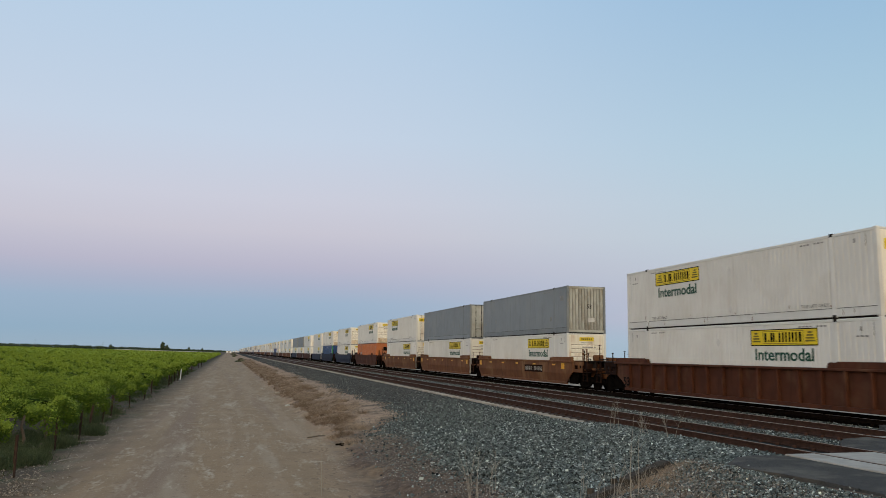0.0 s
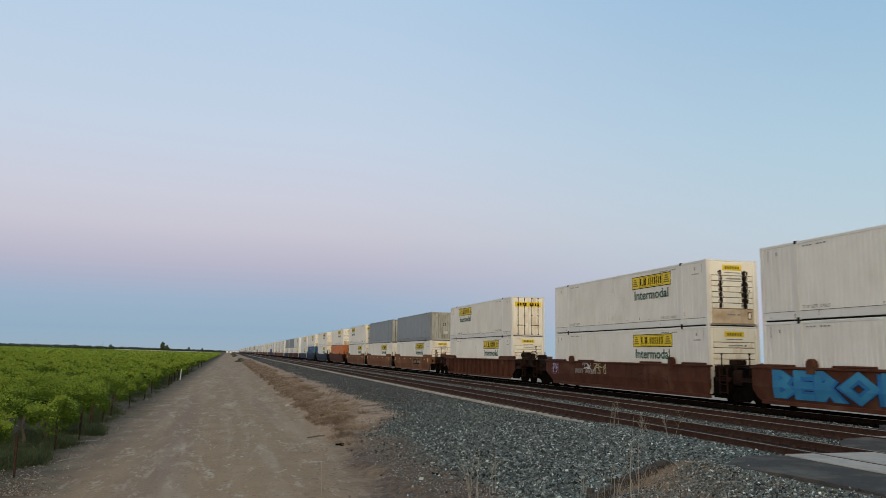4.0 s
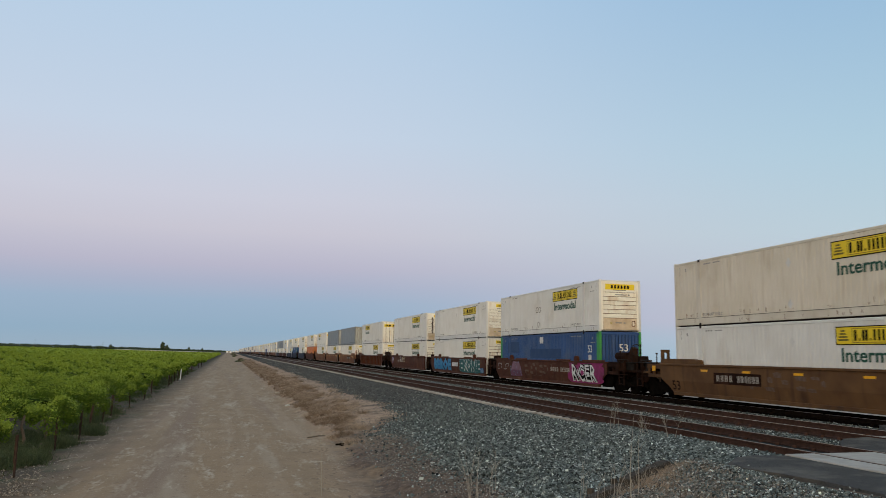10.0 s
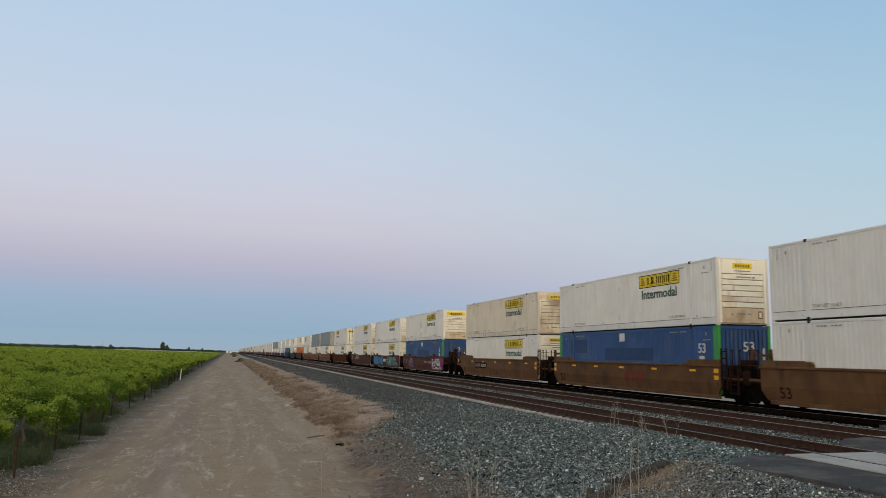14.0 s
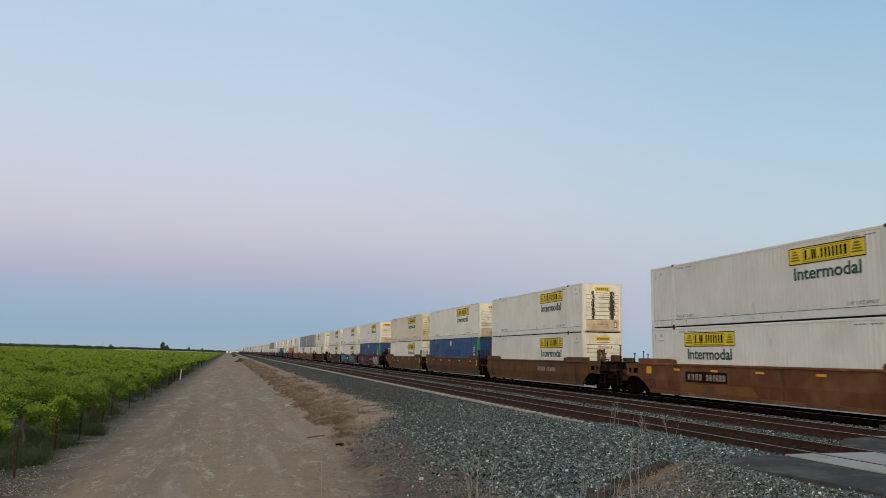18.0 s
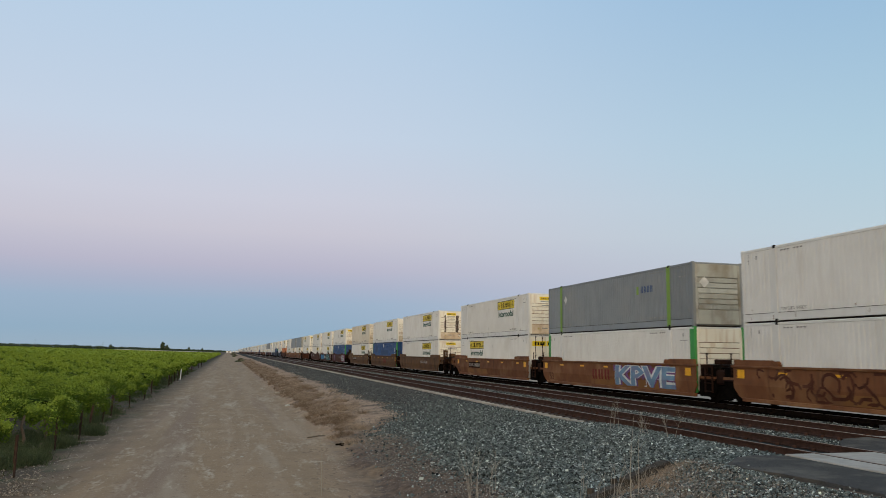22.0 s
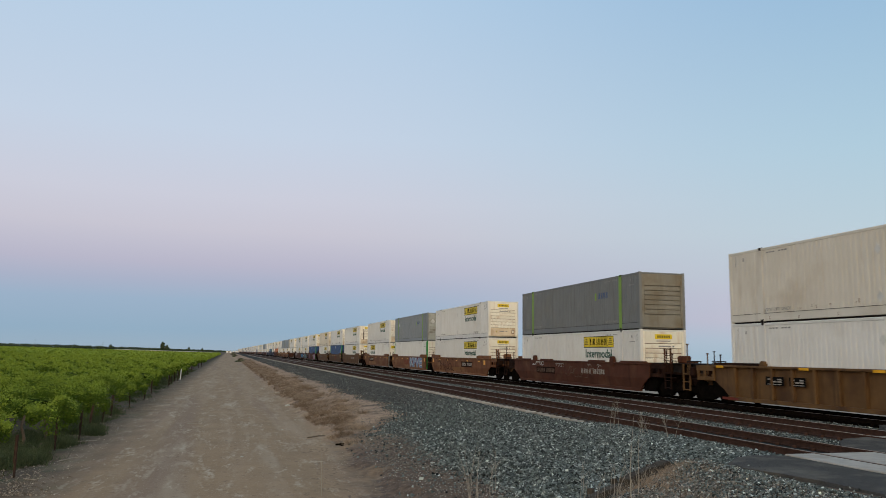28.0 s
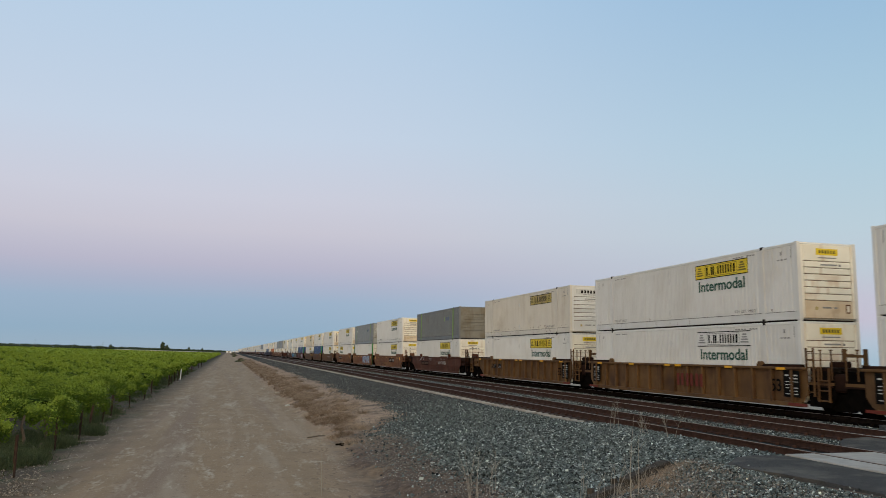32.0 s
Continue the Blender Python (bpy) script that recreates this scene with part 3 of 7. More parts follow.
def slab(name, outline, z0, z1, material, parent, label="", skirt=0.0):
    """A flat-topped slab; skirt: how far its sides splay out towards the ground."""
    cx, cy = sum(x for x, y in outline) / len(outline), sum(y for x, y in outline) / len(outline)
    bm = bmesh.new()
    a = []
    for x, y in outline:
        d = Vector((x - cx, y - cy)).normalized() * skirt
        a.append(bm.verts.new((x + d.x, y + d.y, z0)))
    b = [bm.verts.new((x, y, z1)) for x, y in outline]
    bm.faces.new(a[::-1])
    bm.faces.new(b)
    for i in range(len(a)):
        j = (i + 1) % len(a)
        bm.faces.new((a[i], a[j], b[j], b[i]))
    bmesh.ops.recalc_face_normals(bm, faces=bm.faces)
    return part(name, bm, material, parent, label)


def build_crossing():
    c = empty("level_crossing")
    tagged(c, "asphalt road crossing with pale concrete panels between the rails", "level crossing", kind="structure")
    z = RAIL_TOP
    near = [(10.95, -12), (10.95, 13.55), (10.3, 13.75), (9.75, 13.5), (9.2, 12.9), (8.95, 12.2), (9.15, 11.5), (9.3, 10.6), (9.3, 9.0), (9.2, 5), (9.0, -12)]
    slab("asphalt_approach", near, 0.6, z - 0.03, M["asphalt"], c, skirt=0.7)
    slab("asphalt_strip", [(13.34, -12), (15.74, -12), (15.74, 16.45), (14.8, 16.2), (14.1, 15.6), (13.34, 14.7)], 0.6, z - 0.03, M["asphalt"], c)
    slab("asphalt_strip", [(17.45, -12), (20.2, -12), (20.2, 19.5), (19.0, 19.4), (18.2, 18.3), (17.45, 17.4)], 0.6, z - 0.03, M["asphalt"], c)
    slab("asphalt_strip", [(22.5, -12), (28, -12), (28, 20), (22.5, 19.6)], 0.6, z - 0.03, M["asphalt"], c)
    for cx, ye in zip(TRACKS, (13.65, 16.4, 18.9)):
        for x0, x1 in ((cx - 1.52, cx - 0.80), (cx - 0.69, cx + 0.69))[0 if cx < 13 else 1:]:
            y = ye
            while y > -10:
                bm = bmesh.new()
                box(bm, x0, x1, y - 2.42, y, 0.72, z - 0.008, 0.012)
                part("concrete_panel", bm, M["concrete"], c)
                y -= 2.45


def build_timber():
    t = empty("retaining_timber", pose(7.55, 13.60, 0.045, 0, 0, 41.0))
    tagged(t, "dark weathered timber edging half sunk between gravel apron and ballast", "timber")

    def plank(x0, x1, y0, y1, z0, z1, seed, lean=0.0):
        bm = bmesh.new()
        box(bm, x0, x1, y0, y1, z0, z1, 0.02)
        bmesh.ops.subdivide_edges(bm, edges=[e for e in bm.edges if abs(e.verts[0].co.x - e.verts[1].co.x) > 0.5], cuts=14)
        for v in bm.verts:
            n = noise.noise(Vector((v.co.x * 1.9, v.co.y * 5, v.co.z * 5 + seed)))
            v.co.z += 0.035 * n + 0.028 * v.co.x + lean * (v.co.x - x0)
            v.co.y += 0.025 * noise.noise(Vector((v.co.x * 2.3 + seed, v.co.z * 3, 1)))
        part("plank", bm, M["timber"], t)

    plank(-0.55, 1.95, -0.08, 0.10, 0.34, 0.655, 1)
    plank(-2.35, -0.75, -0.12, 0.06, 0.30, 0.60, 5, 0.01)
    plank(-1.2, 0.75, -0.24, -0.10, 0.28, 0.50, 9, -0.02)
    for x in (-1.7, -0.62, 1.3):
        bm = bmesh.new()
        box(bm, x - 0.06, x + 0.06, 0.11, 0.21, 0.1, 0.64 + 0.028 * x, 0.01)
        part("stake", bm, M["timber"], t)


# ---- lettering ----


def letters(text, size, extrude=0.004, bold=0.0, smooth=2):
    cu = bpy.data.curves.new("lettering", "FONT")
    cu.body, cu.size, cu.extrude, cu.offset, cu.resolution_u = text, size, extrude, bold, smooth
    ob = bpy.data.objects.new("lettering", cu)
    scene.collection.objects.link(ob)
    me = bpy.data.meshes.new_from_object(ob.evaluated_get(bpy.context.evaluated_depsgraph_get()))
    bpy.data.objects.remove(ob)
    bpy.data.curves.remove(cu)
    v = np.array([q.co for q in me.vertices])
    lo, hi = v.min(0), v.max(0)
    me.transform(Matrix.Translation((-(lo[0] + hi[0]) / 2, -lo[1], 0)))
    return me, hi[0] - lo[0], hi[1] - lo[1]


def side_pose(y, z, side, x):
    """A pose for lettering on a flank: side -1 faces -x, 1 faces +x; reads from outside."""
    return Matrix.Translation((side * x, y, z)) @ Euler((radians(90), 0, radians(-90 if side < 0 else 90))).to_matrix().to_4x4()


TEXT = {}


def put_text(key, text, width, height, material, parent, m, bold=0.0, label=""):
    if key not in TEXT:
        me, w, h = letters(text, 1.0, 0.004, bold, 3 if len(text) < 11 else 1)
        me.transform(Matrix.Diagonal((width / w, height / h, 1, 1)))
        me.materials.append(material)
        TEXT[key] = me
    ob = new("lettering", TEXT[key])
    ob.parent = parent
    ob.matrix_basis = m
    if label:
        ob["label"] = label
    return ob


def flank_box(bm, side, x, y0, y1, z0, z1, t=0.004):
    box(bm, side * x, side * (x + t), y0, y1, z0, z1)


# bars of the sign's wording: start and width along it, height of each as a share
SIGN_BARS = ((0.00, 0.055, 1), (0.10, 0.03, 0.2), (0.17, 0.05, 1), (0.235, 0.05, 1), (0.325, 0.03, 0.2), (0.40, 0.045, 1), (0.49, 0.045, 1),
             (0.575, 0.045, 1), (0.665, 0.045, 1), (0.75, 0.045, 1), (0.84, 0.045, 1), (0.93, 0.06, 1))


def sign_bars(bm, side, x, y0, y1, z0, z1):
    """The sign's wording as plain upright bars of its size."""
    for a, w, h in SIGN_BARS:
        p, q = y0 + (y1 - y0) * a, y0 + (y1 - y0) * (a + w)
        if side < 0:
            p, q = y1 - (y1 - y0) * (a + w), y1 - (y1 - y0) * a
        flank_box(bm, side, x, p, q, z0, z0 + (z1 - z0) * h)


def word_bars(bm, side, x, y0, y1, z0, z1, n, seed):
    """A row of plain upright bars in the size of block letters."""
    rnd = random.Random(seed)
    w = (y1 - y0) / n
    for i in range(n):
        a = y0 + i * w + 0.1 * w
        for k in range(2):
            d = rnd.uniform(0.17, 0.27) * w
            flank_box(bm, side, x, a, a + d, z0, z1)
            a += d + 0.16 * w


# ---- containers: 53 feet long, origin under the middle, plain front wall at -y and doors at +y ----
CL, CW, CH = 8.077, 1.295, 2.896


def corrugated(bm, x_in, x_out, y0, y1, z0, z1, side, pitch=0.222):
    n = int((y1 - y0) / pitch)
    p = (y1 - y0) / n
    prof = []
    for i in range(n):
        y = y0 + i * p
        prof += [(x_out, y), (x_out, y + 0.56 * p), (x_in, y + 0.64 * p), (x_in, y + 0.92 * p)]
    prof.append((x_out, y1))
    a = [bm.verts.new((side * x, y, z0)) for x, y in prof]
    b = [bm.verts.new((side * x, y, z1)) for x, y in prof]
    for i in range(len(prof) - 1):
        q = (a[i], a[i + 1], b[i + 1], b[i])
        bm.faces.new(q if side > 0 else q[::-1])


CONTAINERS = {
    # key: paint, end paint, rails, label
    "sign": ("white", "end", "white", "white corrugated shipping container with yellow panel and green lettering"),
    "sign_white": ("white", "end", "white", "white corrugated shipping container with white panel and green lettering"),
    "sign_aged": ("cream", "end_aged", "cream", "aged cream shipping container with yellow panel and green lettering"),
    "sign_band": ("white", "end", "white", "white shipping container with yellow panels on flank and end"),
    "sign_sooty": ("white", "end", "white", "white shipping container with soot-stained end wall and yellow panel"),
    "sign_old": ("beige", "white", "beige", "yellowed off-white shipping container with a dull yellow panel"),
    "plain": ("white", "end", "white", "plain white corrugated shipping container with green corner posts"),
    "grey": ("grey", "grey_end", "grey", "plain grey shipping container with ribbed end wall"),
    "grey_lime": ("grey", "grey_end", "grey", "grey shipping container with a lime green stripe"),
    "slate_lime": ("slate", "slate_end", "slate", "dark grey shipping container with a lime green stripe"),
    "blue": ("blue", "blue", "blue", "blue corrugated shipping container with green corner posts"),
    "orange": ("orange", "orange", "orange", "orange shipping container with dark panel on its end"),
}


def build_container(kind):
    paint, endp, rail, label = CONTAINERS[kind]
    c = empty("shipping_container")
    tagged(c, label, "container", group="containers on the train")
    smooth_side = kind == "grey"
    bm = bmesh.new()
    box(bm, -1.235, 1.235, -CL + 0.12, CL - 0.06, 0.052, 2.80)
    part("body", bm, M[paint], c)
    bm = bmesh.new()
    box(bm, -1.22, 1.22, -CL + 0.1, CL - 0.1, 0.006, 0.050)
    part("floor_frame", bm, M["steel"], c, "dark steel floor frame")
    for s in (-1, 1):
        if smooth_side:
            bm = bmesh.new()
            box(bm, s * 1.236, s * 1.283, -CL + 0.12, CL - 0.12, 0.16, 2.78)
            part("side_panel", bm, M[paint], c)
        else:
            for y0, y1 in ((-CL + 0.14, -6.22), (-6.0, 6.0), (6.22, CL - 0.14)):
                bm = bmesh.new()
                corrugated(bm, 1.264, 1.286, y0, y1, 0.345, 2.78, s)
                part("side_panel", bm, M[paint], c)
    bm = bmesh.new()
    box(bm, -1.27, 1.27, -CL + 0.04, CL - 0.04, 2.80, 2.882, 0.02)
    part("roof", bm, M[paint], c)
    for s in (-1, 1):
        bm = bmesh.new()
        box(bm, s * 1.22, s * (CW - 0.004), -CL + 0.03, CL - 0.03, 0.05, 0.335, 0.012)
        br = part("bottom_rail", bm, M[rail], c)
        for y0, y1 in ((-CL + 0.17, -6.24), (-5.98, 5.98), (6.24, CL - 0.17)):
            bm = bmesh.new()
            box(bm, s * 1.27, s * (CW - 0.002), y0, y1, 0.338, 0.352)
            part("seam", bm, M["steel"], br, "dark seam line")
        bm = bmesh.new()
        box(bm, s * 1.22, s * CW, -CL + 0.03, CL - 0.03, 2.77, 2.87, 0.012)
        part("top_rail", bm, M[rail], c)
        for e in (-1, 1):
            bm = bmesh.new()
            box(bm, s * 1.15, s * CW, e * (CL - 0.16), e * CL, 0.0, CH, 0.015)
            post = M["green"] if kind == "blue" or kind == "plain" else M[rail]
            if kind == "blue" or kind == "plain":
                box(bm, s * 1.05, s * CW, e * (CL - 0.34), e * (CL - 0.1), 0.06, 2.85)
            part("corner_post", bm, post, c)
            bm = bmesh.new()
            box(bm, s * 1.20, s * (CW + 0.003), e * 6.02, e * 6.20, 0.03, 2.87, 0.008)
            lift = part("lift_post", bm, M[rail], c)
            for z0, z1 in ((-0.004, 0.12), (2.78, CH + 0.004)):
                bm = bmesh.new()
                box(bm, s * 1.12, s * (CW + 0.012), e * 6.03, e * 6.19, z0, z1, 0.012)
                part("lift_casting", bm, M["steel"], lift, "black steel casting")
    # front wall: horizontal pressed ribs, the shade between them painted as a dark brown wall, or upright ribs on the
    # plain grey ones
    bm = bmesh.new()
    box(bm, -1.15, 1.15, -CL + 0.07, -CL + 0.115, 0.1, 2.8)
    fw = part("front_wall", bm, M["rust"] if kind.startswith("sign") or kind == "plain" else M[endp], c, "front wall showing in the grooves between its ribs")
    ribs = []
    if kind in ("grey", "orange", "blue"):
        ribs = [(-1.1 + i * 0.2, -0.96 + i * 0.2, 0.2, 2.72) for i in range(11)] + [(-1.2, 1.2, 0.06, 0.2), (-1.2, 1.2, 2.72, 2.86)]
    else:
        ribs = [(-1.03, 1.03, 0.765 + 0.24 * i, 0.980 + 0.24 * i) for i in range(6)] + [(-1.04, 1.04, 0.10, 0.74), (-1.04, 1.04, 2.205, 2.80), (-1.16, -1.04, 0.1, 2.8), (1.04, 1.16, 0.1, 2.8)]
    for x0, x1, z0, z1 in ribs:
        bm = bmesh.new()
        box(bm, x0, x1, -CL + 0.002, -CL + 0.08, z0, z1, 0.015)
        kick = endp == "end" and z0 == 0.10 and z1 == 0.74
        part("kick_panel" if kick else "rib", bm, M["end_low" if kick else endp], fw, "weathered tan lower panel" if kick else "")
    if kind.startswith("sign"):
        bm = bmesh.new()
        if kind in ("sign_band", "sign_old"):
            box(bm, -0.9, 0.9, -CL - 0.008, -CL, 2.34, 2.66)
        else:
            box(bm, -0.48, 0.48, -CL - 0.008, -CL, 2.42, 2.66)
        fs = part("front_sign", bm, M["yellow" if kind != "sign_old" else "whiteprint"], c, "small yellow sign" if kind != "sign_old" else "small white sign")
        bm = bmesh.new()
        for i in range(6):
            if kind in ("sign_band", "sign_old"):
                box(bm, -0.55 + i * 0.2, -0.43 + i * 0.2, -CL - 0.011, -CL - 0.008, 2.41, 2.59)
            else:
                box(bm, -0.36 + i * 0.125, -0.27 + i * 0.125, -CL - 0.011, -CL - 0.008, 2.48, 2.60)
        part("sign_marks", bm, M["black"] if kind in ("sign_band", "sign_old") else M["ornament"], fs)
        if kind == "sign_sooty":
            # exhaust soot caught on the ribs in two ragged columns
            rnd = random.Random(3)
            for x0, wide, count in ((-0.60, 0.05, 22), (0.62, 0.085, 60)):
                bm = bmesh.new()
                for i in range(7):
                    for k in range(int(count * (1.0 if 0 < i < 5 else 0.5))):
                        w, xx = rnd.uniform(0.012, 0.03), x0 + rnd.gauss(0, wide)
                        tall = 0.238 * max(0.3, 1 - abs(xx - x0) / (4 * wide))
                        z = 0.755 + 0.24 * i + rnd.uniform(0.0, 0.238 - tall)
                        box(bm, xx - w / 2, xx + w / 2, -CL - 0.002, -CL + 0.003, z, z + tall)
                part("soot_stain", bm, M["soot"], c, "black soot stain")["kind"] = "stuff"
        bm = bmesh.new()
        for x0, x1, z0, z1 in ((-0.4, 0.4, 2.30, 2.34), (-0.3, 0.42, 2.03, 2.09), (0.5, 0.6, 2.02, 2.10)):
            box(bm, x0, x1, -CL - 0.002, -CL + 0.003, z0, z1)
        part("small_print", bm, M["print"], c)["kind"] = "stuff"
        bm = bmesh.new()
        box(bm, 0.72, 0.92, -CL - 0.006, -CL + 0.003, 0.30, 0.62)
        holder = part("document_holder", bm, M["rust"], c, "rusty document holder")
        bm = bmesh.new()
        box(bm, 0.76, 0.88, -CL - 0.009, -CL - 0.006, 0.35, 0.57)
        part("cover", bm, M[endp], holder)
        bm = bmesh.new()
        box(bm, -0.62, -0.50, -CL - 0.003, -CL + 0.003, 0.40, 0.52)
        part("sticker", bm, M["dull_yellow"], c)
        bm = bmesh.new()
        for x0, x1 in ((-0.30, 0.1), (0.2, 0.36)):
            box(bm, x0, x1, -CL - 0.002, -CL + 0.003, 0.46, 0.52)
        part("small_print", bm, M["print"], c)["kind"] = "stuff"
    if kind == "grey_lime":
        bm = bmesh.new()
        v = box(bm, -0.18, 0.18, -0.004, 0.004, -0.18, 0.18)
        bmesh.ops.transform(bm, matrix=Matrix.Translation((-0.70, -CL - 0.004, 1.98)) @ Matrix.Rotation(radians(45), 4, "Y"), verts=v)
        part("placard", bm, M["whiteprint"], c, "white diamond placard")
    if kind in ("blue", "grey"):
        m = Matrix.Translation((0.18, -CL - 0.006, 1.80 if kind == "blue" else 1.52)) @ Euler((radians(90), 0, 0)).to_matrix().to_4x4()
        put_text("end53" + kind, "53", 0.55 if kind == "blue" else 0.3, 0.42 if kind == "blue" else 0.25,
                 M["whiteprint"] if kind == "blue" else M["black"], c, m, 0.01)
        bm = bmesh.new()
        if kind == "blue":
            box(bm, 0.86, 0.96, -CL - 0.006, -CL + 0.003, 1.45, 1.95)
        else:
            box(bm, 0.1, 0.55, -CL - 0.006, -CL + 0.003, 0.7, 0.95)
        part("label_plate", bm, M["whiteprint"], c)
    # doors at the other end, with lock rods
    for s in (-1, 1):
        bm = bmesh.new()
        box(bm, s * 0.02, s * 1.14, CL - 0.06, CL - 0.012, 0.12, 2.78, 0.012)
        for z in (0.55, 1.2, 1.85, 2.4):
            box(bm, s * 0.06, s * 1.1, CL - 0.014, CL - 0.004, z, z + 0.05)
        door = part("door", bm, M[endp], c)
        for x in (0.28, 0.78):
            bm = bmesh.new()
            tube(bm, (s * x, CL + 0.012, 0.10), (s * x, CL + 0.012, 2.82), 0.02, n=6)
            for z in (0.13, 0.75, 1.5, 2.2, 2.75):
                box(bm, s * x - 0.045, s * x + 0.045, CL - 0.012, CL + 0.03, z, z + 0.06)
            part("lock_rod", bm, M["steel"], door, "dark steel lock rod")
        bm = bmesh.new()
        box(bm, s * 0.30, s * 0.76, CL + 0.004, CL + 0.03, 0.78, 0.82)
        part("handle", bm, M["steel"], door)
        if kind.startswith("sign"):
            bm = bmesh.new()
            box(bm, s * 0.03, s * 1.02, CL - 0.012, CL - 0.002, 2.15, 2.50)
            part("door_sign", bm, M["yellow"], door, "yellow sign panel")
            bm = bmesh.new()
            for i in range(4):
                box(bm, s * (0.12 + i * 0.2), s * (0.24 + i * 0.2), CL - 0.003, CL + 0.001, 2.23, 2.42)
            part("sign_marks", bm, M["black"], door)
    # flank marks
    X = CW - 0.006
    for s in (-1, 1):
        if kind.startswith("sign"):
            y0, y1 = (-CL + 2.8, -CL + 6.4)
            bm = bmesh.new()
            flank_box(bm, s, X - 0.01, y0, y1, 2.0, 2.62, 0.012)
            tint = {"sign_white": "white", "sign_old": "dull_yellow"}.get(kind, "yellow")
            sg = part("sign_panel", bm, M[tint], c, {"white": "white sign panel", "dull_yellow": "faded yellow sign panel"}.get(tint, "yellow sign panel"))
            bm = bmesh.new()
            x = X + 0.002
            for z0, z1 in ((2.0, 2.035), (2.585, 2.62)):
                flank_box(bm, s, x, y0, y1, z0, z1)
            if kind != "sign_white":
                for a, b in ((y0, y0 + 0.03), (y1 - 0.03, y1)):
                    flank_box(bm, s, x, a, b, 2.0, 2.62)
            part("sign_border", bm, M["black"], sg)
            bm = bmesh.new()
            ya, yb = y0 + 0.72, y1 - 0.72
            for z0, z1 in ((2.075, 2.095), (2.53, 2.55)):
                flank_box(bm, s, x, ya, yb, z0, z1)
            for a in (ya, yb):
                flank_box(bm, s, x, a - 0.02, a, 2.075, 2.55)
            for i, (a, b) in enumerate(((y0 + 0.12, y0 + 0.62), (y1 - 0.56, y1 - 0.1))):
                for j in range(4):
                    flank_box(bm, s, x, a + 0.05 * j, b - 0.04 * j, 2.14 + 0.1 * j, 2.2 + 0.1 * j)
            part("sign_ornament", bm, M["print" if kind == "sign_white" else "ornament"], sg)
            bm = bmesh.new()
            sign_bars(bm, s, x, ya + 0.08, yb - 0.08, 2.14, 2.49)
            part("sign_wording", bm, M["black"], sg)["kind"] = "stuff"
            if kind != "sign_old":
                put_text("inter", "Intermodal", 3.14, 0.46, M["letter"], c, side_pose((y0 + y1) / 2, 1.44, s, X + 0.002), 0.018, "green lettering")
        bm = bmesh.new()
        for a, b, z0, z1 in ((-5.7, -4.3, 2.64, 2.69), (4.6, 5.8, 2.64, 2.69), (-7.25, -7.14, 2.46, 2.6),
                             (-7.5, -6.75, 2.26, 2.31), (7.1, 7.2, 2.46, 2.6), (-7.75, -7.72, 2.3, 2.7), (7.6, 7.63, 2.3, 2.7)):
            n = max(1, int((b - a) / 0.16))
            w = (b - a) / n
            for i in range(n):
                if n > 3 and i % 5 == 3:
                    continue
                flank_box(bm, s, X, a + i * w, a + (i + 0.72) * w, z0, z1)
        part("small_print", bm, M["print"], c)["kind"] = "stuff"
        if paint in ("white", "cream", "beige"):
            # rust runs above the bottom rail, more of them on the older boxes
            rnd = random.Random(len(kind) * 7 + s)
            bm = bmesh.new()
            for i in range({"sign_band": 34, "sign_aged": 40, "sign_old": 30}.get(kind, 12)):
                y, w = rnd.uniform(-7.6, 7.6), rnd.uniform(0.012, 0.04)
                z = rnd.choice((0.10, 0.14, 0.40, 0.46))
                flank_box(bm, s, CW - 0.0045 if z < 0.3 else X - 0.003, y, y + w, z, z + rnd.uniform(0.05, 0.19), 0.003)
            part("rust_run", bm, M["rust"], c, "thin rust runs")["kind"] = "stuff"
        if kind == "sign_band":
            # pairs of black hand-drawn rings midway and near the sill
            for yc, zc, r in ((0.95, 1.62, 0.2), (0.50, 1.62, 0.2), (0.72, 0.66, 0.18)):
                bm = bmesh.new()
                loops = [[bm.verts.new((s * x, yc + k * r * math.cos(math.pi * i / 9), zc + k * r * math.sin(math.pi * i / 9))) for i in range(18)]
                         for x, k in ((X, 1.0), (X + 0.003, 1.0), (X + 0.003, 0.82), (X, 0.82))]
                for i in range(18):
                    j = (i + 1) % 18
                    for a, b in zip(loops, loops[1:] + loops[:1]):
                        bm.faces.new((a[i], a[j], b[j], b[i]))
                bmesh.ops.recalc_face_normals(bm, faces=bm.faces)
                part("drawn_ring", bm, M["soot"], c, "black hand-drawn ring")
        if kind != "grey":
            for y in (-5.0, 5.2):
                put_text("toplift", "TOP LIFT ONLY", 1.35, 0.12, M["print"], c, side_pose(y, 0.42, s, X), 0.004, "small dark stencilled lettering")
        if kind.startswith("sign"):
            # faint lift marks midway
            for z in (2.15, 0.62):
                bm = bmesh.new()
                poly_yz(bm, [(0.45, z - 0.2), (0.58, z), (0.45, z + 0.2), (0.32, z)], s * X, s * (X + 0.003))
                part("lift_mark", bm, M["whiteprint"], c)
        if kind == "blue":
            put_text("side53", "53", 0.52, 0.42, M["whiteprint"], c, side_pose(-CL + 1.2, 1.72, s, X), 0.012)
            for a, b, z0, z1 in ((-CL + 1.02, -CL + 1.4, 1.28, 1.6), (-CL + 8.0, -CL + 8.55, 2.3, 2.72)):
                bm = bmesh.new()
                flank_box(bm, s, X, a, b, z0, z1)
                part("label_plate", bm, M["whiteprint"], c, "white label plate")
            for a, b, z0, z1 in ((-CL + 12.4, -CL + 14.6, 1.7, 2.45), (-CL + 5.2, -CL + 10.2, 1.35, 1.95)):
                bm = bmesh.new()
                flank_box(bm, s, X - 0.001, a, b, z0, z1)
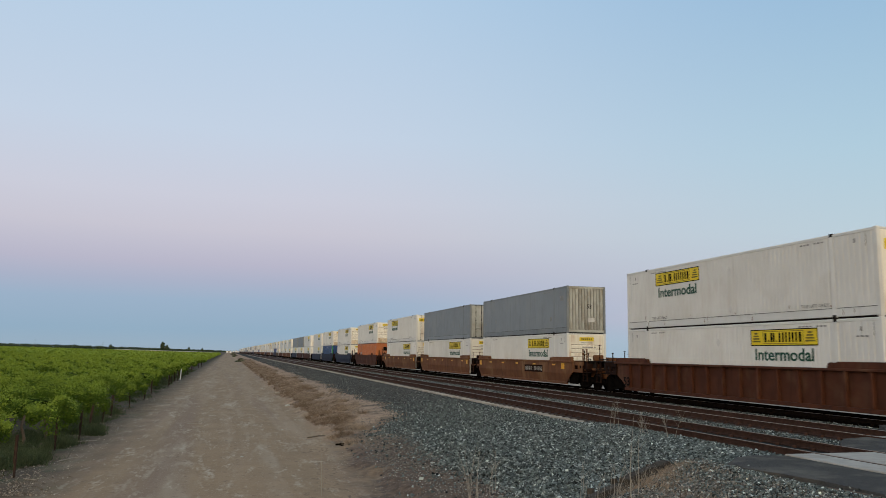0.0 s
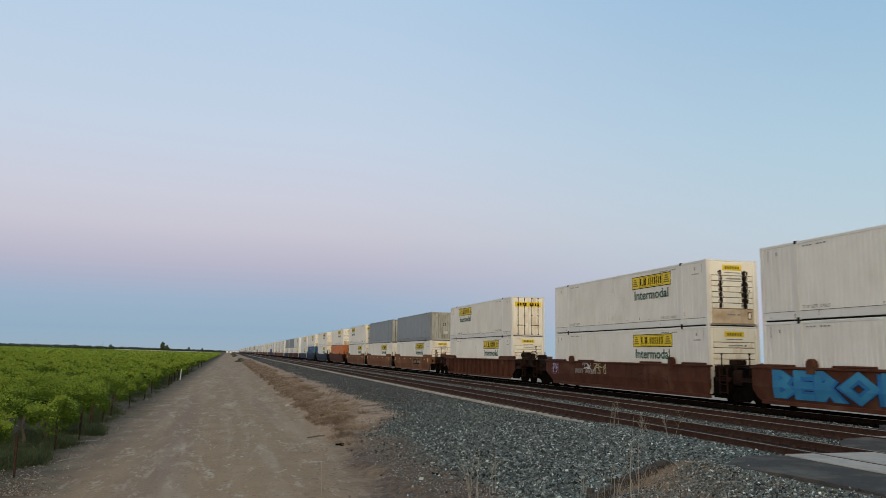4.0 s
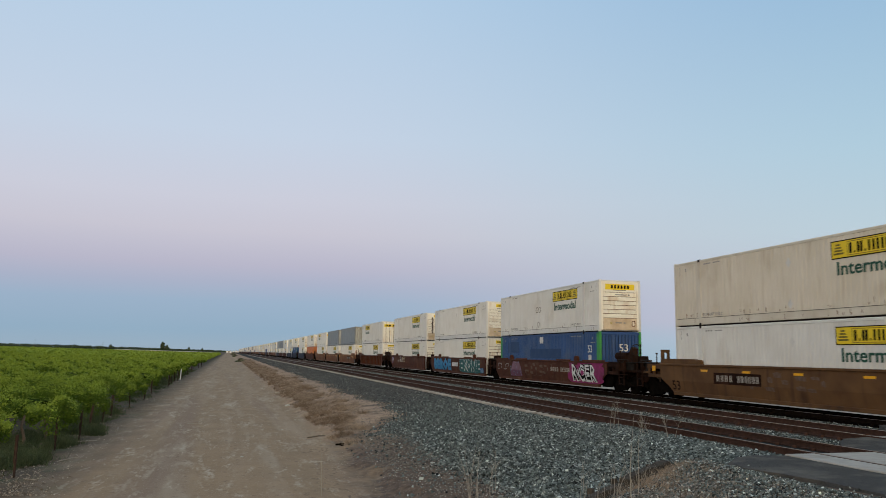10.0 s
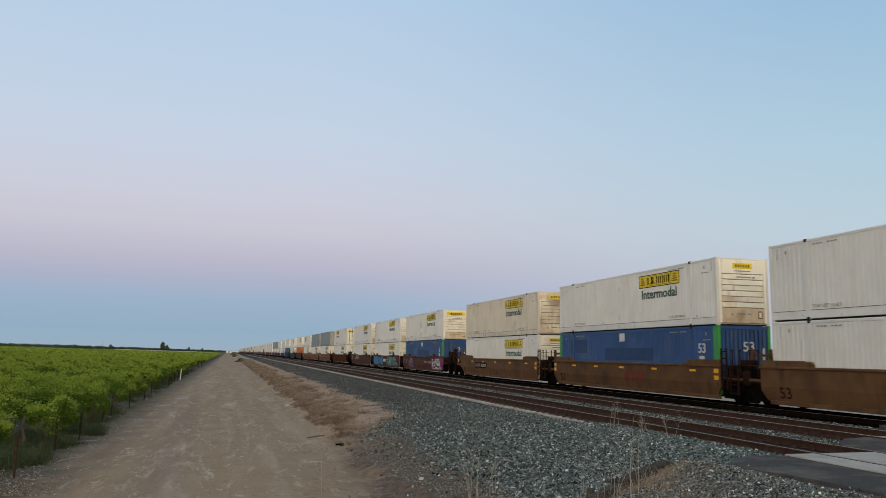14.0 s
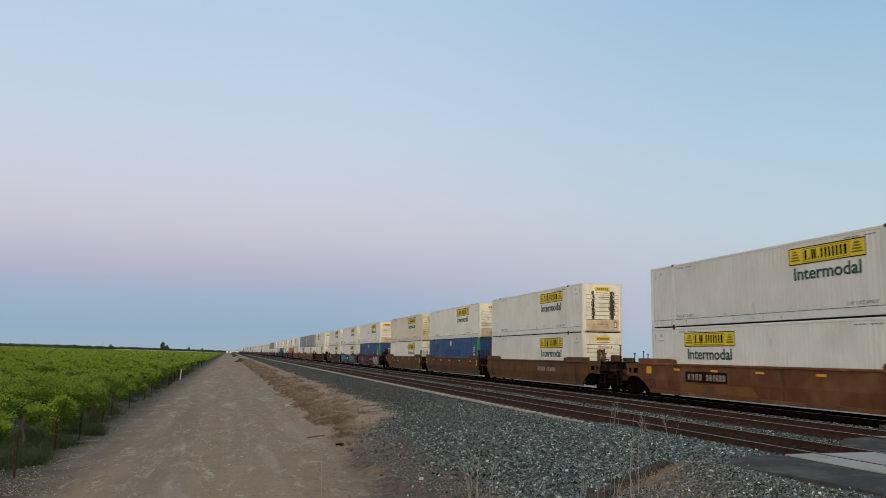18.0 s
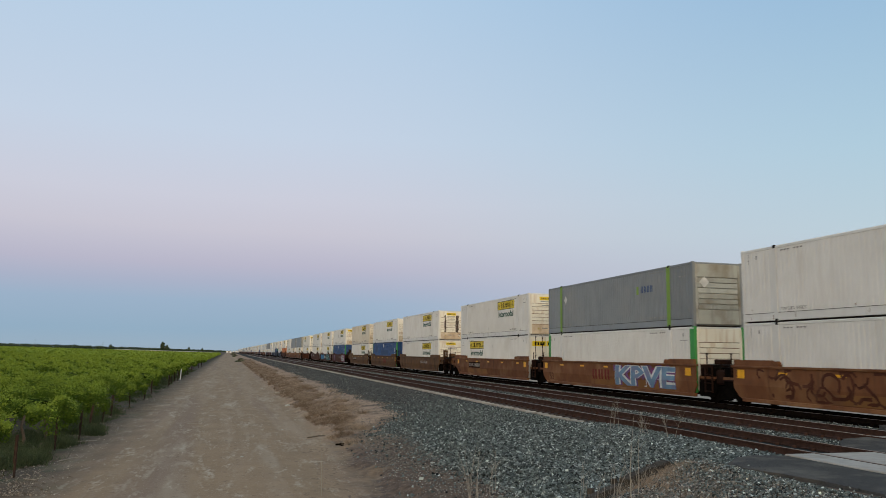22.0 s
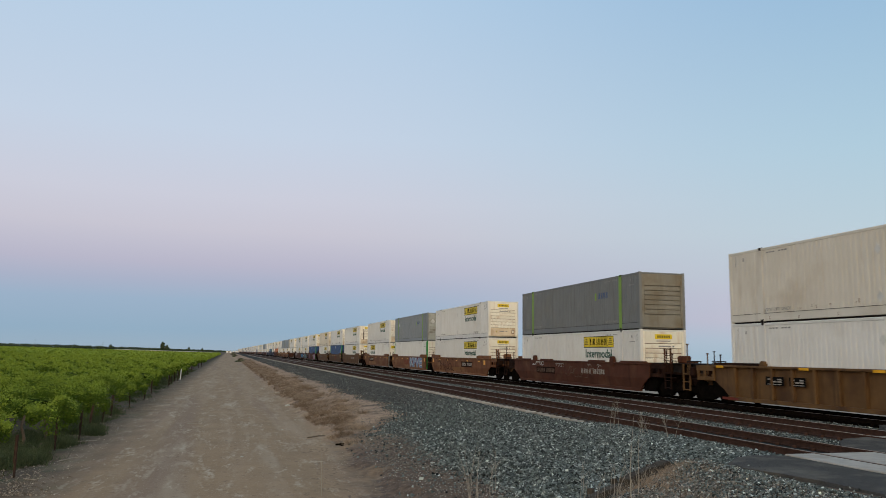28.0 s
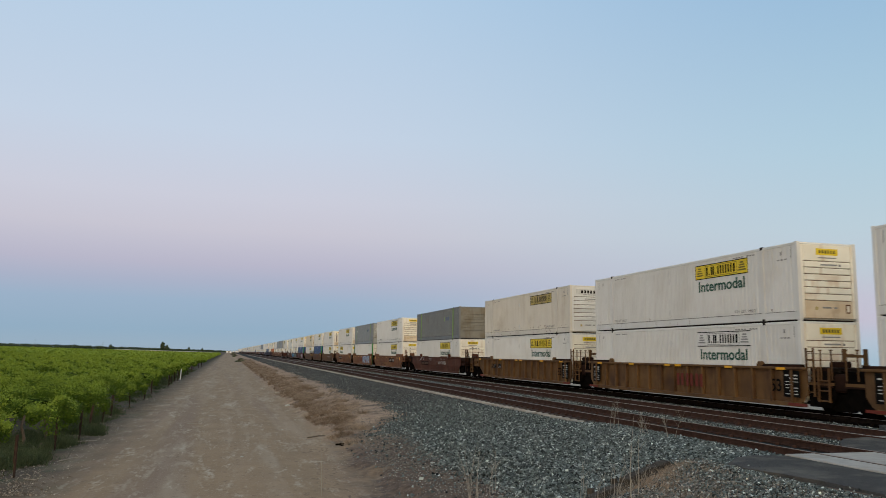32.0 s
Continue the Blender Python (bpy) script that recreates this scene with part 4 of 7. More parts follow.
                part("overpaint_patch", bm, M["blue_patch"], c, "dull blue overpainted patch")
        if kind.endswith("_lime"):
            bm = bmesh.new()
            flank_box(bm, s, X + 0.012, -CL + 1.84, -CL + 2.14, 0.05, 2.87)
            part("stripe", bm, M["lime"], c, "lime green upright stripe")
            bm = bmesh.new()
            flank_box(bm, s, X + 0.012, CL - 2.14, CL - 1.84, 0.05, 2.87)
            part("stripe", bm, M["lime"], c, "lime green upright stripe")
            bm = bmesh.new()
            word_bars(bm, s, X, -CL + 3.4, -CL + 4.6, 1.78, 2.1, 4, 9)
            part("logo_bars", bm, M["blue"], c)
            bm = bmesh.new()
            flank_box(bm, s, X, -CL + 4.75, -CL + 4.95, 1.72, 2.12)
            part("logo_bars", bm, M["lime"], c)
            bm = bmesh.new()
            if kind == "slate_lime":
                bm.free()
                continue
            poly_yz(bm, [(CL - 2.85, 2.0), (CL - 2.63, 2.26), (CL - 2.41, 2.0), (CL - 2.63, 1.74)], s * (X - 0.004), s * (X + 0.004))
            part("placard", bm, M["whiteprint"], c, "white diamond placard")
        if kind == "grey":
            for a, b, z0, z1 in ((-CL + 0.5, -CL + 1.0, 2.0, 2.3), (-CL + 2.3, -CL + 2.6, 0.8, 1.05), (CL - 3.2, CL - 3.0, 1.0, 1.3), (CL - 0.8, CL - 0.5, 0.9, 1.1)):
                bm = bmesh.new()
                flank_box(bm, s, 1.284, a, b, z0, z1)
                part("label_plate", bm, M["print"], c)
        if kind == "orange":
            bm = bmesh.new()
            flank_box(bm, s, X, -CL + 12, -CL + 13.2, 1.2, 1.7)
            part("label_plate", bm, M["print"], c)
    if kind == "orange":
        bm = bmesh.new()
        box(bm, -0.3, 0.9, -CL - 0.012, -CL, 1.9, 2.4)
        part("end_panel", bm, M["black"], c, "dark panel on the end wall")
    return c


TEMPLATE = {}


def thing_like(key, builder, m):
    """The first of a kind is built, the next ones are copies of it."""
    if key in TEMPLATE:
        return copy_thing(TEMPLATE[key], m)
    ob = builder()
    ob.matrix_basis = m
    TEMPLATE[key] = ob
    return ob


def far_container(kind):
    paint, endp, rail, label = CONTAINERS[kind]
    c = empty("shipping_container")
    tagged(c, label, "container", group="containers on the train")
    bm = bmesh.new()
    box(bm, -1.28, 1.28, -CL, CL, 0.06, 2.87, 0.03)
    for e in (-1, 1):
        for s in (-1, 1):
            box(bm, s * 1.2, s * CW, e * 6.0 - 0.1, e * 6.0 + 0.1, 0, CH)
    part("body", bm, M[paint], c)
    bm = bmesh.new()
    box(bm, -1.15, 1.15, -CL - 0.012, -CL, 0.2, 2.75)
    part("front_wall", bm, M[endp], c)
    if kind.startswith("sign"):
        bm = bmesh.new()
        flank_box(bm, -1, 1.285, -CL + 2.8, -CL + 6.4, 2.0, 2.62)
        part("sign_panel", bm, M["yellow"], c, "yellow sign panel")
        bm = bmesh.new()
        word_bars(bm, -1, 1.285, -CL + 3.0, -CL + 6.2, 1.45, 1.9, 10, 2)
        part("lettering", bm, M["letter"], c)
    return c


# ---- well cars: origin on the rail head under the middle of the well ----
SX = 1.46


def graffiti(parent, u0, u1, z0, z1, back, fill, slot, n, seed, slant=0.12, label="", slim=0.04):
    """Sprayed shapes on the flank: a ragged backing blob, chunky slabs and dark slots in them; u runs from the near end of the well."""
    rnd = random.Random(seed)
    x = SX + 0.004
    ya, yb = u0 - CL, u1 - CL
    if back:
        bm = bmesh.new()
        k = 30
        pts = []
        for i in range(k):
            a = 2 * math.pi * i / k
            ex = abs(math.cos(a)) ** 0.5 * math.copysign(1, math.cos(a))
            ez = abs(math.sin(a)) ** 0.5 * math.copysign(1, math.sin(a))
            q = rnd.uniform(0.86, 1.06)
            pts.append(((ya + yb) / 2 + ex * q * (yb - ya) * 0.72, min(1.525, max(0.38, (z0 + z1) / 2 + ez * q * (z1 - z0) * 0.66))))
        poly_yz(bm, pts, -x, -x - 0.003)
        part("sprayed_paint", bm, M[back], parent, label)
    w, h = (yb - ya) / n, z1 - z0
    for i in range(n):
        a, b = ya + (i + slim) * w, ya + (i + 1 - slim) * w
        d = [rnd.uniform(-slant, slant) for _ in range(8)]

        def plate(name, pts, layer, material, under):
            bm = bmesh.new()
            q = -x - 0.004 - 0.0012 * layer
            poly_yz(bm, [(p, min(1.52, max(0.41, z))) for p, z in pts], q, q - 0.001)
            return part(name, bm, M[material], under)

        pts = [(a + d[0], z0 + 0.1 * h * rnd.random()), ((a + b) / 2, z0 + d[1] * 0.3), (b + d[2], z0), (b + d[3], (z0 + z1) / 2), (b + d[4], z1 - 0.1 * h * rnd.random()),
               ((a + b) / 2, z1 + d[5] * 0.3), (a + d[6], z1), (a + d[7], (z0 + z1) / 2)]
        mx, mz = (a + b) / 2, (z0 + z1) / 2
        layer = 0
        if slot:
            plate("sprayed_outline", [(mx + (p - mx) * 1.16, mz + (z - mz) * 1.1) for p, z in pts], 0, slot, parent)
            layer = 1
        blk = plate("sprayed_block", pts, layer, fill, parent)
        if slot:
            for k in range(rnd.choice((1, 2, 2, 3))):
                px, pz = rnd.uniform(a + 0.1 * w, b - 0.1 * w), rnd.uniform(z0 + 0.1 * h, z1 - 0.1 * h)
                dx, dz = rnd.uniform(0.05, 0.16) * w, rnd.uniform(0.1, 0.34) * h
                t = rnd.uniform(-0.6, 0.6) * w * 0.4
                plate("sprayed_cut", [(px - dx, pz - dz), (px + dx * 0.3, pz - dz * 0.8), (px + dx + t, pz + dz), (px + t, pz + dz * 0.9)], layer + 1 + k, slot, blk)


def scribble(parent, u0, u1, z0, z1, material, n, seed, width=0.035):
    """Thin sprayed lines on the flank, each a bent ribbon."""
    rnd = random.Random(seed)
    x = SX + 0.009
    for i in range(n):
        k = rnd.randint(5, 9)
        w = (u1 - u0) / n
        y, z = u0 - CL + (i + rnd.random()) * w, rnd.uniform(z0, z1)
        a = rnd.uniform(0, 6.28)
        bm = bmesh.new()
        left, right = [], []
        for j in range(k):
            p, q = max(u0 - CL, min(u1 - CL, y)), max(z0, min(z1, z))
            nx, nz = -math.sin(a) * width / 2, math.cos(a) * width / 2
            left.append(bm.verts.new((-x, p + nx, q + nz)))
            right.append(bm.verts.new((-x, p - nx, q - nz)))
            y, z = p + math.cos(a) * 0.2, q + math.sin(a) * 0.2
            a += rnd.uniform(-0.2, 1.1) * (1 if i % 2 else -1)
        for j in range(k - 1):
            bm.faces.new((left[j], right[j], right[j + 1], left[j + 1]))
        bmesh.ops.solidify(bm, geom=bm.faces[:], thickness=0.002)
        part("sprayed_line", bm, M[material], parent)


TAILS = (8.35, 8.6)     # where the side plates end beside a shared bogie, at -y and at +y
FOLD, LEAN = 0.86, 0.16     # below this height the smooth side plates lean inwards


def fold_plates(c):
    """Leans the foot of a smooth car's side plates, and what is painted on them, inwards below the fold."""
    names = ("side_wall", "sprayed", "chalk", "number", "owner", "overpaint", "reflector")
    for ob in c.children_recursive:
        if ob.type != "MESH" or not ob.name.startswith(names):
            continue
        bm = bmesh.new()
        bm.from_mesh(ob.data)
        if min(v.co.z for v in bm.verts) < FOLD:
            bmesh.ops.bisect_plane(bm, geom=bm.verts[:] + bm.edges[:] + bm.faces[:], plane_co=(0, 0, FOLD), plane_no=(0, 0, 1))
            for v in bm.verts:
                if v.co.z < FOLD:
                    v.co.x -= math.copysign(LEAN * (FOLD - v.co.z), v.co.x)
            bm.to_mesh(ob.data)
        bm.free()


def tag_text(parent, u0, u1, z0, z1, text, layers, shear=0.0):
    """Sprayed block letters on the flank, drawn in layers of (weight, paint, shift along, shift up)."""
    for k, (bold, paint, du, dz) in enumerate(layers):
        me, w, h = letters(text, 1.0, 0.0006, bold, 1)
        x = SX + 0.0085 + 0.0022 * k
        m = side_pose((u0 + u1) / 2 - CL - du, z0 + dz, -1, x) @ Matrix(((1, shear, 0, 0), (0, 1, 0, 0), (0, 0, 1, 0), (0, 0, 0, 1))) @ Matrix.Diagonal(((u1 - u0) / w, (z1 - z0) / h, 1, 1))
        me.transform(m)
        link("sprayed_letters", me, M[paint], parent, "sprayed block lettering" if k == len(layers) - 1 else "")


def car_side(bm, s, top=1.58, short=(False, False)):
    near, far = [((end - 0.5, 0.30), (end - 0.23, 0.42), (end, 0.72)) if q else ((8.15, 0.30), (8.55, 0.62), (9.15, 0.95)) for q, end in zip(short, TAILS)]
    outline = [(-near[0][0], 0.30)] + list(far) + [(far[2][0], top), (-near[2][0], top)] + [(-y, z) for y, z in near[:0:-1]]
    poly_yz(bm, outline, s * (SX - 0.055), s * SX)


def build_car(style, paint, ends, marks):
    """ends: for -y and +y, 'own' bogie and coupler or 'joint' (a bogie shared with the next unit, carried by the unit at its -y side)."""
    c = empty("well_car")
    names = {"ochre": "ochre brown", "brown": "brown", "dkbrown": "dark brown", "tan": "yellow-brown", "navy": "navy"}
    tagged(c, "%s steel well car with %s sides, carrying stacked containers" % (names[paint], "ribbed" if style == "ribbed" else "smooth"), "rail car", group="well cars of the train")
    P = M[paint]
    reach = [t if q == "joint" else 9.15 for q, t in zip(ends, TAILS)]
    for s in (-1, 1):
        bm = bmesh.new()
        car_side(bm, s, short=[q == "joint" for q in ends])
        if style == "ribbed":
            bmesh.ops.translate(bm, verts=bm.verts, vec=(-s * 0.10, 0, 0))
        sill = part("side_wall", bm, P, c)
        if style == "ribbed":
            for i in range(15):
                y = -7.7 + i * 1.1
                bm = bmesh.new()
                box(bm, s * (SX - 0.10), s * (SX + 0.045), y - 0.06, y + 0.06, 0.36, 1.53, 0.012)
                part("stake_post", bm, P, sill)
        bm = bmesh.new()
        box(bm, s * 1.33, s * (SX + 0.06), -reach[0] - 0.05, reach[1] + 0.05, 1.53, 1.62, 0.015)
        part("top_chord", bm, P, c)
        bm = bmesh.new()
        inset = 0.075 if style == "smooth" else 0.0
        box(bm, s * (1.33 - inset), s * (SX + 0.03 - inset), -8.15, 8.15, 0.225, 0.37, 0.012)
        part("bottom_chord", bm, P, c)
        for e in (-1, 1):
            if style == "smooth" and paint == "dkbrown":
                # low separate guides and round lock humps
                for y0, y1 in ((6.3, reach[(e + 1) // 2] - 0.35), (2.6, 4.4)):
                    bm = bmesh.new()
                    box(bm, s * 1.335, s * (SX + 0.05), e * y0, e * y1, 1.62, 1.70, 0.02)
                    part("guide_rail", bm, P, c)
                bm = bmesh.new()
                tube(bm, (s * 1.34, e * 5.4, 1.72), (s * (SX + 0.06), e * 5.4, 1.72), 0.2, n=12)
                box(bm, s * 1.34, s * (SX + 0.06), e * 5.4 - 0.2, e * 5.4 + 0.2, 1.4, 1.72)
                part("lock_box", bm, P, c)
            else:
                bm = bmesh.new()
                low, dark = (0.10, M["grime"]) if paint == "tan" else (0.22, P)
                poly_yz(bm, [(e * 6.05, 1.62), (e * (reach[(e + 1) // 2] - 0.1), 1.62), (e * (reach[(e + 1) // 2] - 0.1), 1.62 + low), (e * 6.35, 1.62 + low), (e * 6.2, 1.60 + low * 0.85)], s * 1.335, s * (SX + 0.03))
                part("guide_rail", bm, dark, c)
                # lock pedestal at the end of the guide
                bm = bmesh.new()
                tube(bm, (s * 1.34, e * 6.0, 1.70), (s * (SX + 0.05), e * 6.0, 1.70), 0.11, n=10)
                box(bm, s * 1.34, s * (SX + 0.045), e * 5.86, e * 6.14, 1.55, 1.70)
                part("lock_box", bm, P, c)
    # floor bearers across the well
    for y in (-7.4, -3.7, 0, 3.7, 7.4):
        bm = bmesh.new()
        box(bm, -1.2, 1.2, y - 0.2, y + 0.2, 0.30, 0.385)
        part("cross_bearer", bm, M["rubber"], c)
    for e, kind in zip((-1, 1), ends):
        tip = 11.35 if kind == "own" else 9.6
        bm = bmesh.new()
        box(bm, -1.2, 1.2, e * 8.35, e * 8.45, 0.34, 1.60)
        part("bulkhead", bm, M["grime"], c)
        bm = bmesh.new()
        box(bm, -0.42, 0.42, e * 8.4, e * (tip + 0.1), 0.62, 1.12, 0.03)
        box(bm, -1.30, 1.30, e * 8.4, e * 9.5, 1.02, 1.12)
        box(bm, -1.1, 1.1, e * 9.4, e * tip, 1.12, 1.22)
        part("end_sill", bm, M["grime"] if paint == "dkbrown" else P, c)
        # air reservoir and brake rigging under the end deck
        bm = bmesh.new()
        tube(bm, (-1.0, e * 8.95, 1.36), (0.9, e * 8.95, 1.36), 0.17, n=12)
        part("air_reservoir", bm, M["grime"], c)
        bm = bmesh.new()
        tube(bm, (-1.32, e * 8.6, 0.98), (-1.32, e * (tip - 0.1), 0.98), 0.03, n=6)
        part("brake_pipe", bm, M["grime"], c)
        bm = bmesh.new()
        tube(bm, (0.5, e * (tip - 0.3), 1.05), (0.5, e * (tip + 0.35), 0.55), 0.03, n=6)
        part("brake_hose", bm, M["rubber"], c)
        bm = bmesh.new()
        box(bm, -1.25, 1.25, e * 9.0, e * tip, 1.60, 1.635, 0.01)
        part("walkway", bm, M["steel"], c, "dark steel walkway")
        for x in (-1.0, 0.0, 1.0):
            bm = bmesh.new()
            box(bm, x - 0.04, x + 0.04, e * 9.05, e * (tip - 0.1), 1.15, 1.60)
            part("walkway_bracket", bm, M["steel"], c)
        for x in (-1.28, 1.28):
            for y, top in (((9.78, 2.08), (11.28, 2.5)) if kind == "own" and e > 0 else ((10.42, 2.2), (10.9, 2.05)) if kind == "own" else ((8.95, 2.08),) if paint in ("brown", "dkbrown") else ((8.95, 2.22), (9.45, 2.22))):
                bm = bmesh.new()
                tube(bm, (x, e * y, 1.2), (x, e * y, top), 0.026, n=6)
                box(bm, x - 0.04, x + 0.04, e * y - 0.04, e * y + 0.04, top - 0.03, top + 0.02)
                part("grab_post", bm, P if paint == "tan" else M["grime"], c)
        # dark cast end structure inside the flared side plates
        bm = bmesh.new()
        box(bm, -1.24, 1.24, e * 8.5, e * 9.5, 0.52, 1.0 if kind == "own" else 1.5, 0.04)
        part("end_casting", bm, M["rubber"], c)
        # added dark plates close the gap over the wheels, in place of its shade
        for s in (-1, 1):
            bm = bmesh.new()
            poly_yz(bm, [(e * 8.3, 0.27), (e * 9.3, 0.27), (e * 9.5, 0.6), (e * 9.5, 1.1), (e * 8.3, 1.1)], s * 1.13, s * 1.25)
            part("apron_plate", bm, M["rubber"], c)
        if kind == "joint" and e < 0 and paint in ("ochre", "tan"):
            # tall end ladder with rungs, and a dark frame across the gap
            bm = bmesh.new()
            for y in (8.42, 8.76):
                box(bm, -1.44, -1.39, -y - 0.03, -y + 0.03, 0.62, 2.3)
            for k in range(6):
                box(bm, -1.43, -1.40, -8.76, -8.42, 0.75 + 0.28 * k, 0.79 + 0.28 * k)
            part("end_ladder", bm, P if paint == "tan" else M["grime"], c, "dirty steel end ladder")
            bm = bmesh.new()
            for x in (-0.55, 0.35):
                box(bm, x - 0.06, x + 0.06, e * 9.2, e * 9.3, 1.62, 2.28)
            box(bm, -0.55, 0.35, e * 9.2, e * 9.3, 1.98, 2.08)
            part("cross_frame", bm, P, c)
        y0 = (11.0 if e > 0 else 10.4) if kind == "own" else 8.9
        for x in (-1.36, 1.36) if kind == "own" or e < 0 else ():
            bm = bmesh.new()
            for y in (y0, y0 + 0.5):
                box(bm, x - 0.03, x + 0.03, e * y - 0.025, e * y + 0.025, 0.45, 1.62)
            for z in (0.48, 0.82, 1.16):
                box(bm, x - 0.05, x + 0.05, e * y0, e * (y0 + 0.5), z, z + 0.04)
            part("step_ladder", bm, P if paint == "tan" else M["grime"], c)
        if kind == "own":
            bm = bmesh.new()
            box(bm, -0.14, 0.14, e * 11.0, e * 11.62, 0.72, 0.98, 0.04)
            box(bm, -0.2, 0.2, e * 11.5, e * 11.8, 0.66, 1.02, 0.06)
            part("coupler", bm, M["rubber"], c)
        if kind == "own":
            # plated edge of the end deck: bands over and under an open bay, stiffened by uprights
            skin = M["grime"] if paint == "dkbrown" else P
            for q in (-1, 1):
                bm = bmesh.new()
                box(bm, q * 1.36, q * 1.41, e * 9.15, e * 10.45, 1.36, 1.585, 0.01)
                box(bm, q * 1.36, q * 1.41, e * 9.15, e * 10.3, 0.96, 1.12, 0.01)
                for y in (9.2, 9.85, 10.3):
                    box(bm, q * 1.35, q * 1.425, e * y - 0.06, e * y + 0.06, 0.96, 1.585, 0.01)
                part("deck_edge", bm, skin, c)
                bm = bmesh.new()
                tube(bm, (q * 1.3, e * 10.2, 1.74), (q * 1.3, e * 11.3, 1.74), 0.022, n=6)
                for y in (10.25, 10.75, 11.25):
                    tube(bm, (q * 1.3, e * y, 1.62), (q * 1.3, e * y, 1.74), 0.018, n=6)
                part("toe_rail", bm, M["steel"], c)
            # valves and levers crowded on the deck
            rnd = random.Random(31 + int(e) + len(paint))
            for k in range(7):
                bm = bmesh.new()
                y, x, w, h = e * rnd.uniform(9.4, 10.9), rnd.uniform(-1.2, -0.2), rnd.uniform(0.10, 0.24), rnd.uniform(0.12, 0.34)
                box(bm, x - w, x + w, y - w * 0.8, y + w * 0.8, 1.10, 1.28 + h, 0.04)
                part("deck_valve", bm, skin if k % 2 else M["grime"], c)
            if paint == "ochre":
                # upright rectangular frame beside the deck
                bm = bmesh.new()
                y = 9.42 if e > 0 else -9.85
                for x0, x1, z0, z1 in ((-1.25, -1.14, 1.60, 2.26), (-0.93, -0.82, 1.60, 2.26), (-1.14, -0.93, 2.12, 2.26), (-1.14, -0.93, 1.60, 1.78)):
                    box(bm, x0, x1, y - 0.05, y + 0.05, z0, z1)
                part("bracket_frame", bm, P, c)
        if kind == "own" and e < 0 and "gear" not in marks:
            # tall ladder stiles and a valve box
            bm = bmesh.new()
            for y in (-10.4, -10.9):
                box(bm, -1.40, -1.34, y - 0.03, y + 0.03, 1.6, 2.32)
            for k in range(3):
                box(bm, -1.39, -1.35, -10.9, -10.4, 1.72 + 0.26 * k, 1.75 + 0.26 * k)
            part("end_ladder", bm, P, c, "tall brown end ladder")
            bm = bmesh.new()
            box(bm, -0.95, -0.45, -11.2, -10.75, 1.62, 1.98, 0.06)
            part("equipment_box", bm, P, c)
        if kind == "own" and e < 0 and "gear" in marks:
            # brown air tank and leaning brake arm with its wheel
            bm = bmesh.new()
            tube(bm, (-0.9, -9.45, 1.93), (-0.9, -10.55, 1.93), 0.2, n=12)
            for y in (-9.7, -10.3):
                box(bm, -1.08, -0.72, y - 0.05, y + 0.05, 1.6, 1.95)
            part("air_tank", bm, M["grime"], c)
            low = 0.35 if style == "ribbed" else 0.0
            bm = bmesh.new()
            poly_yz(bm, [(-10.55, 1.60), (-11.2, 1.60), (-11.24, 2.32 - low), (-11.05, 2.4 - low), (-10.85, 2.2 - low), (-10.75, 1.95 - low)], -1.0, -0.72)
            part("brake_arm", bm, M["grime"], c)
            bm = bmesh.new()
            box(bm, 0.2, 0.75, -9.8, -9.3, 1.62, 1.95, 0.05)
            part("equipment_box", bm, M["grime"], c)
            bm = bmesh.new()
            for i in range(16):
                a, b = 2 * math.pi * i / 16, 2 * math.pi * (i + 1) / 16
                tube(bm, (-0.86 + 0.28 * math.cos(a), -11.3, 2.26 - low + 0.28 * math.sin(a)), (-0.86 + 0.28 * math.cos(b), -11.3, 2.26 - low + 0.28 * math.sin(b)), 0.02, n=5)
            for i in range(3):
                a = 2 * math.pi * i / 3
                tube(bm, (-0.86, -11.22, 2.26 - low), (-0.86 + 0.28 * math.cos(a), -11.3, 2.26 - low + 0.28 * math.sin(a)), 0.014, n=5)
            part("brake_wheel", bm, M["steel"], c)
        if kind == "joint" and e < 0:
            bm = bmesh.new()
            box(bm, -1.0, -0.45, -9.5, -9.0, 1.62, 1.84, 0.05)
            part("equipment_box", bm, M["grime"], c)
        # bogies
        if kind == "own":
            bogie(c, e * 10.1)
        elif e > 0:
            bogie(c, 9.85)
            bm = bmesh.new()
            box(bm, -1.22, 1.22, 9.45, 10.2, 0.80, 1.42, 0.08)
            box(bm, -0.7, 0.7, 9.3, 10.4, 0.74, 0.98, 0.05)
            part("articulated_connector", bm, M["grime"], c, "grimy articulated connector over the shared bogie")
    flank_marks(c, style, paint, marks, ends)
    if style == "smooth":
        fold_plates(c)
    return c


WHEELS = []
WHEEL = {}


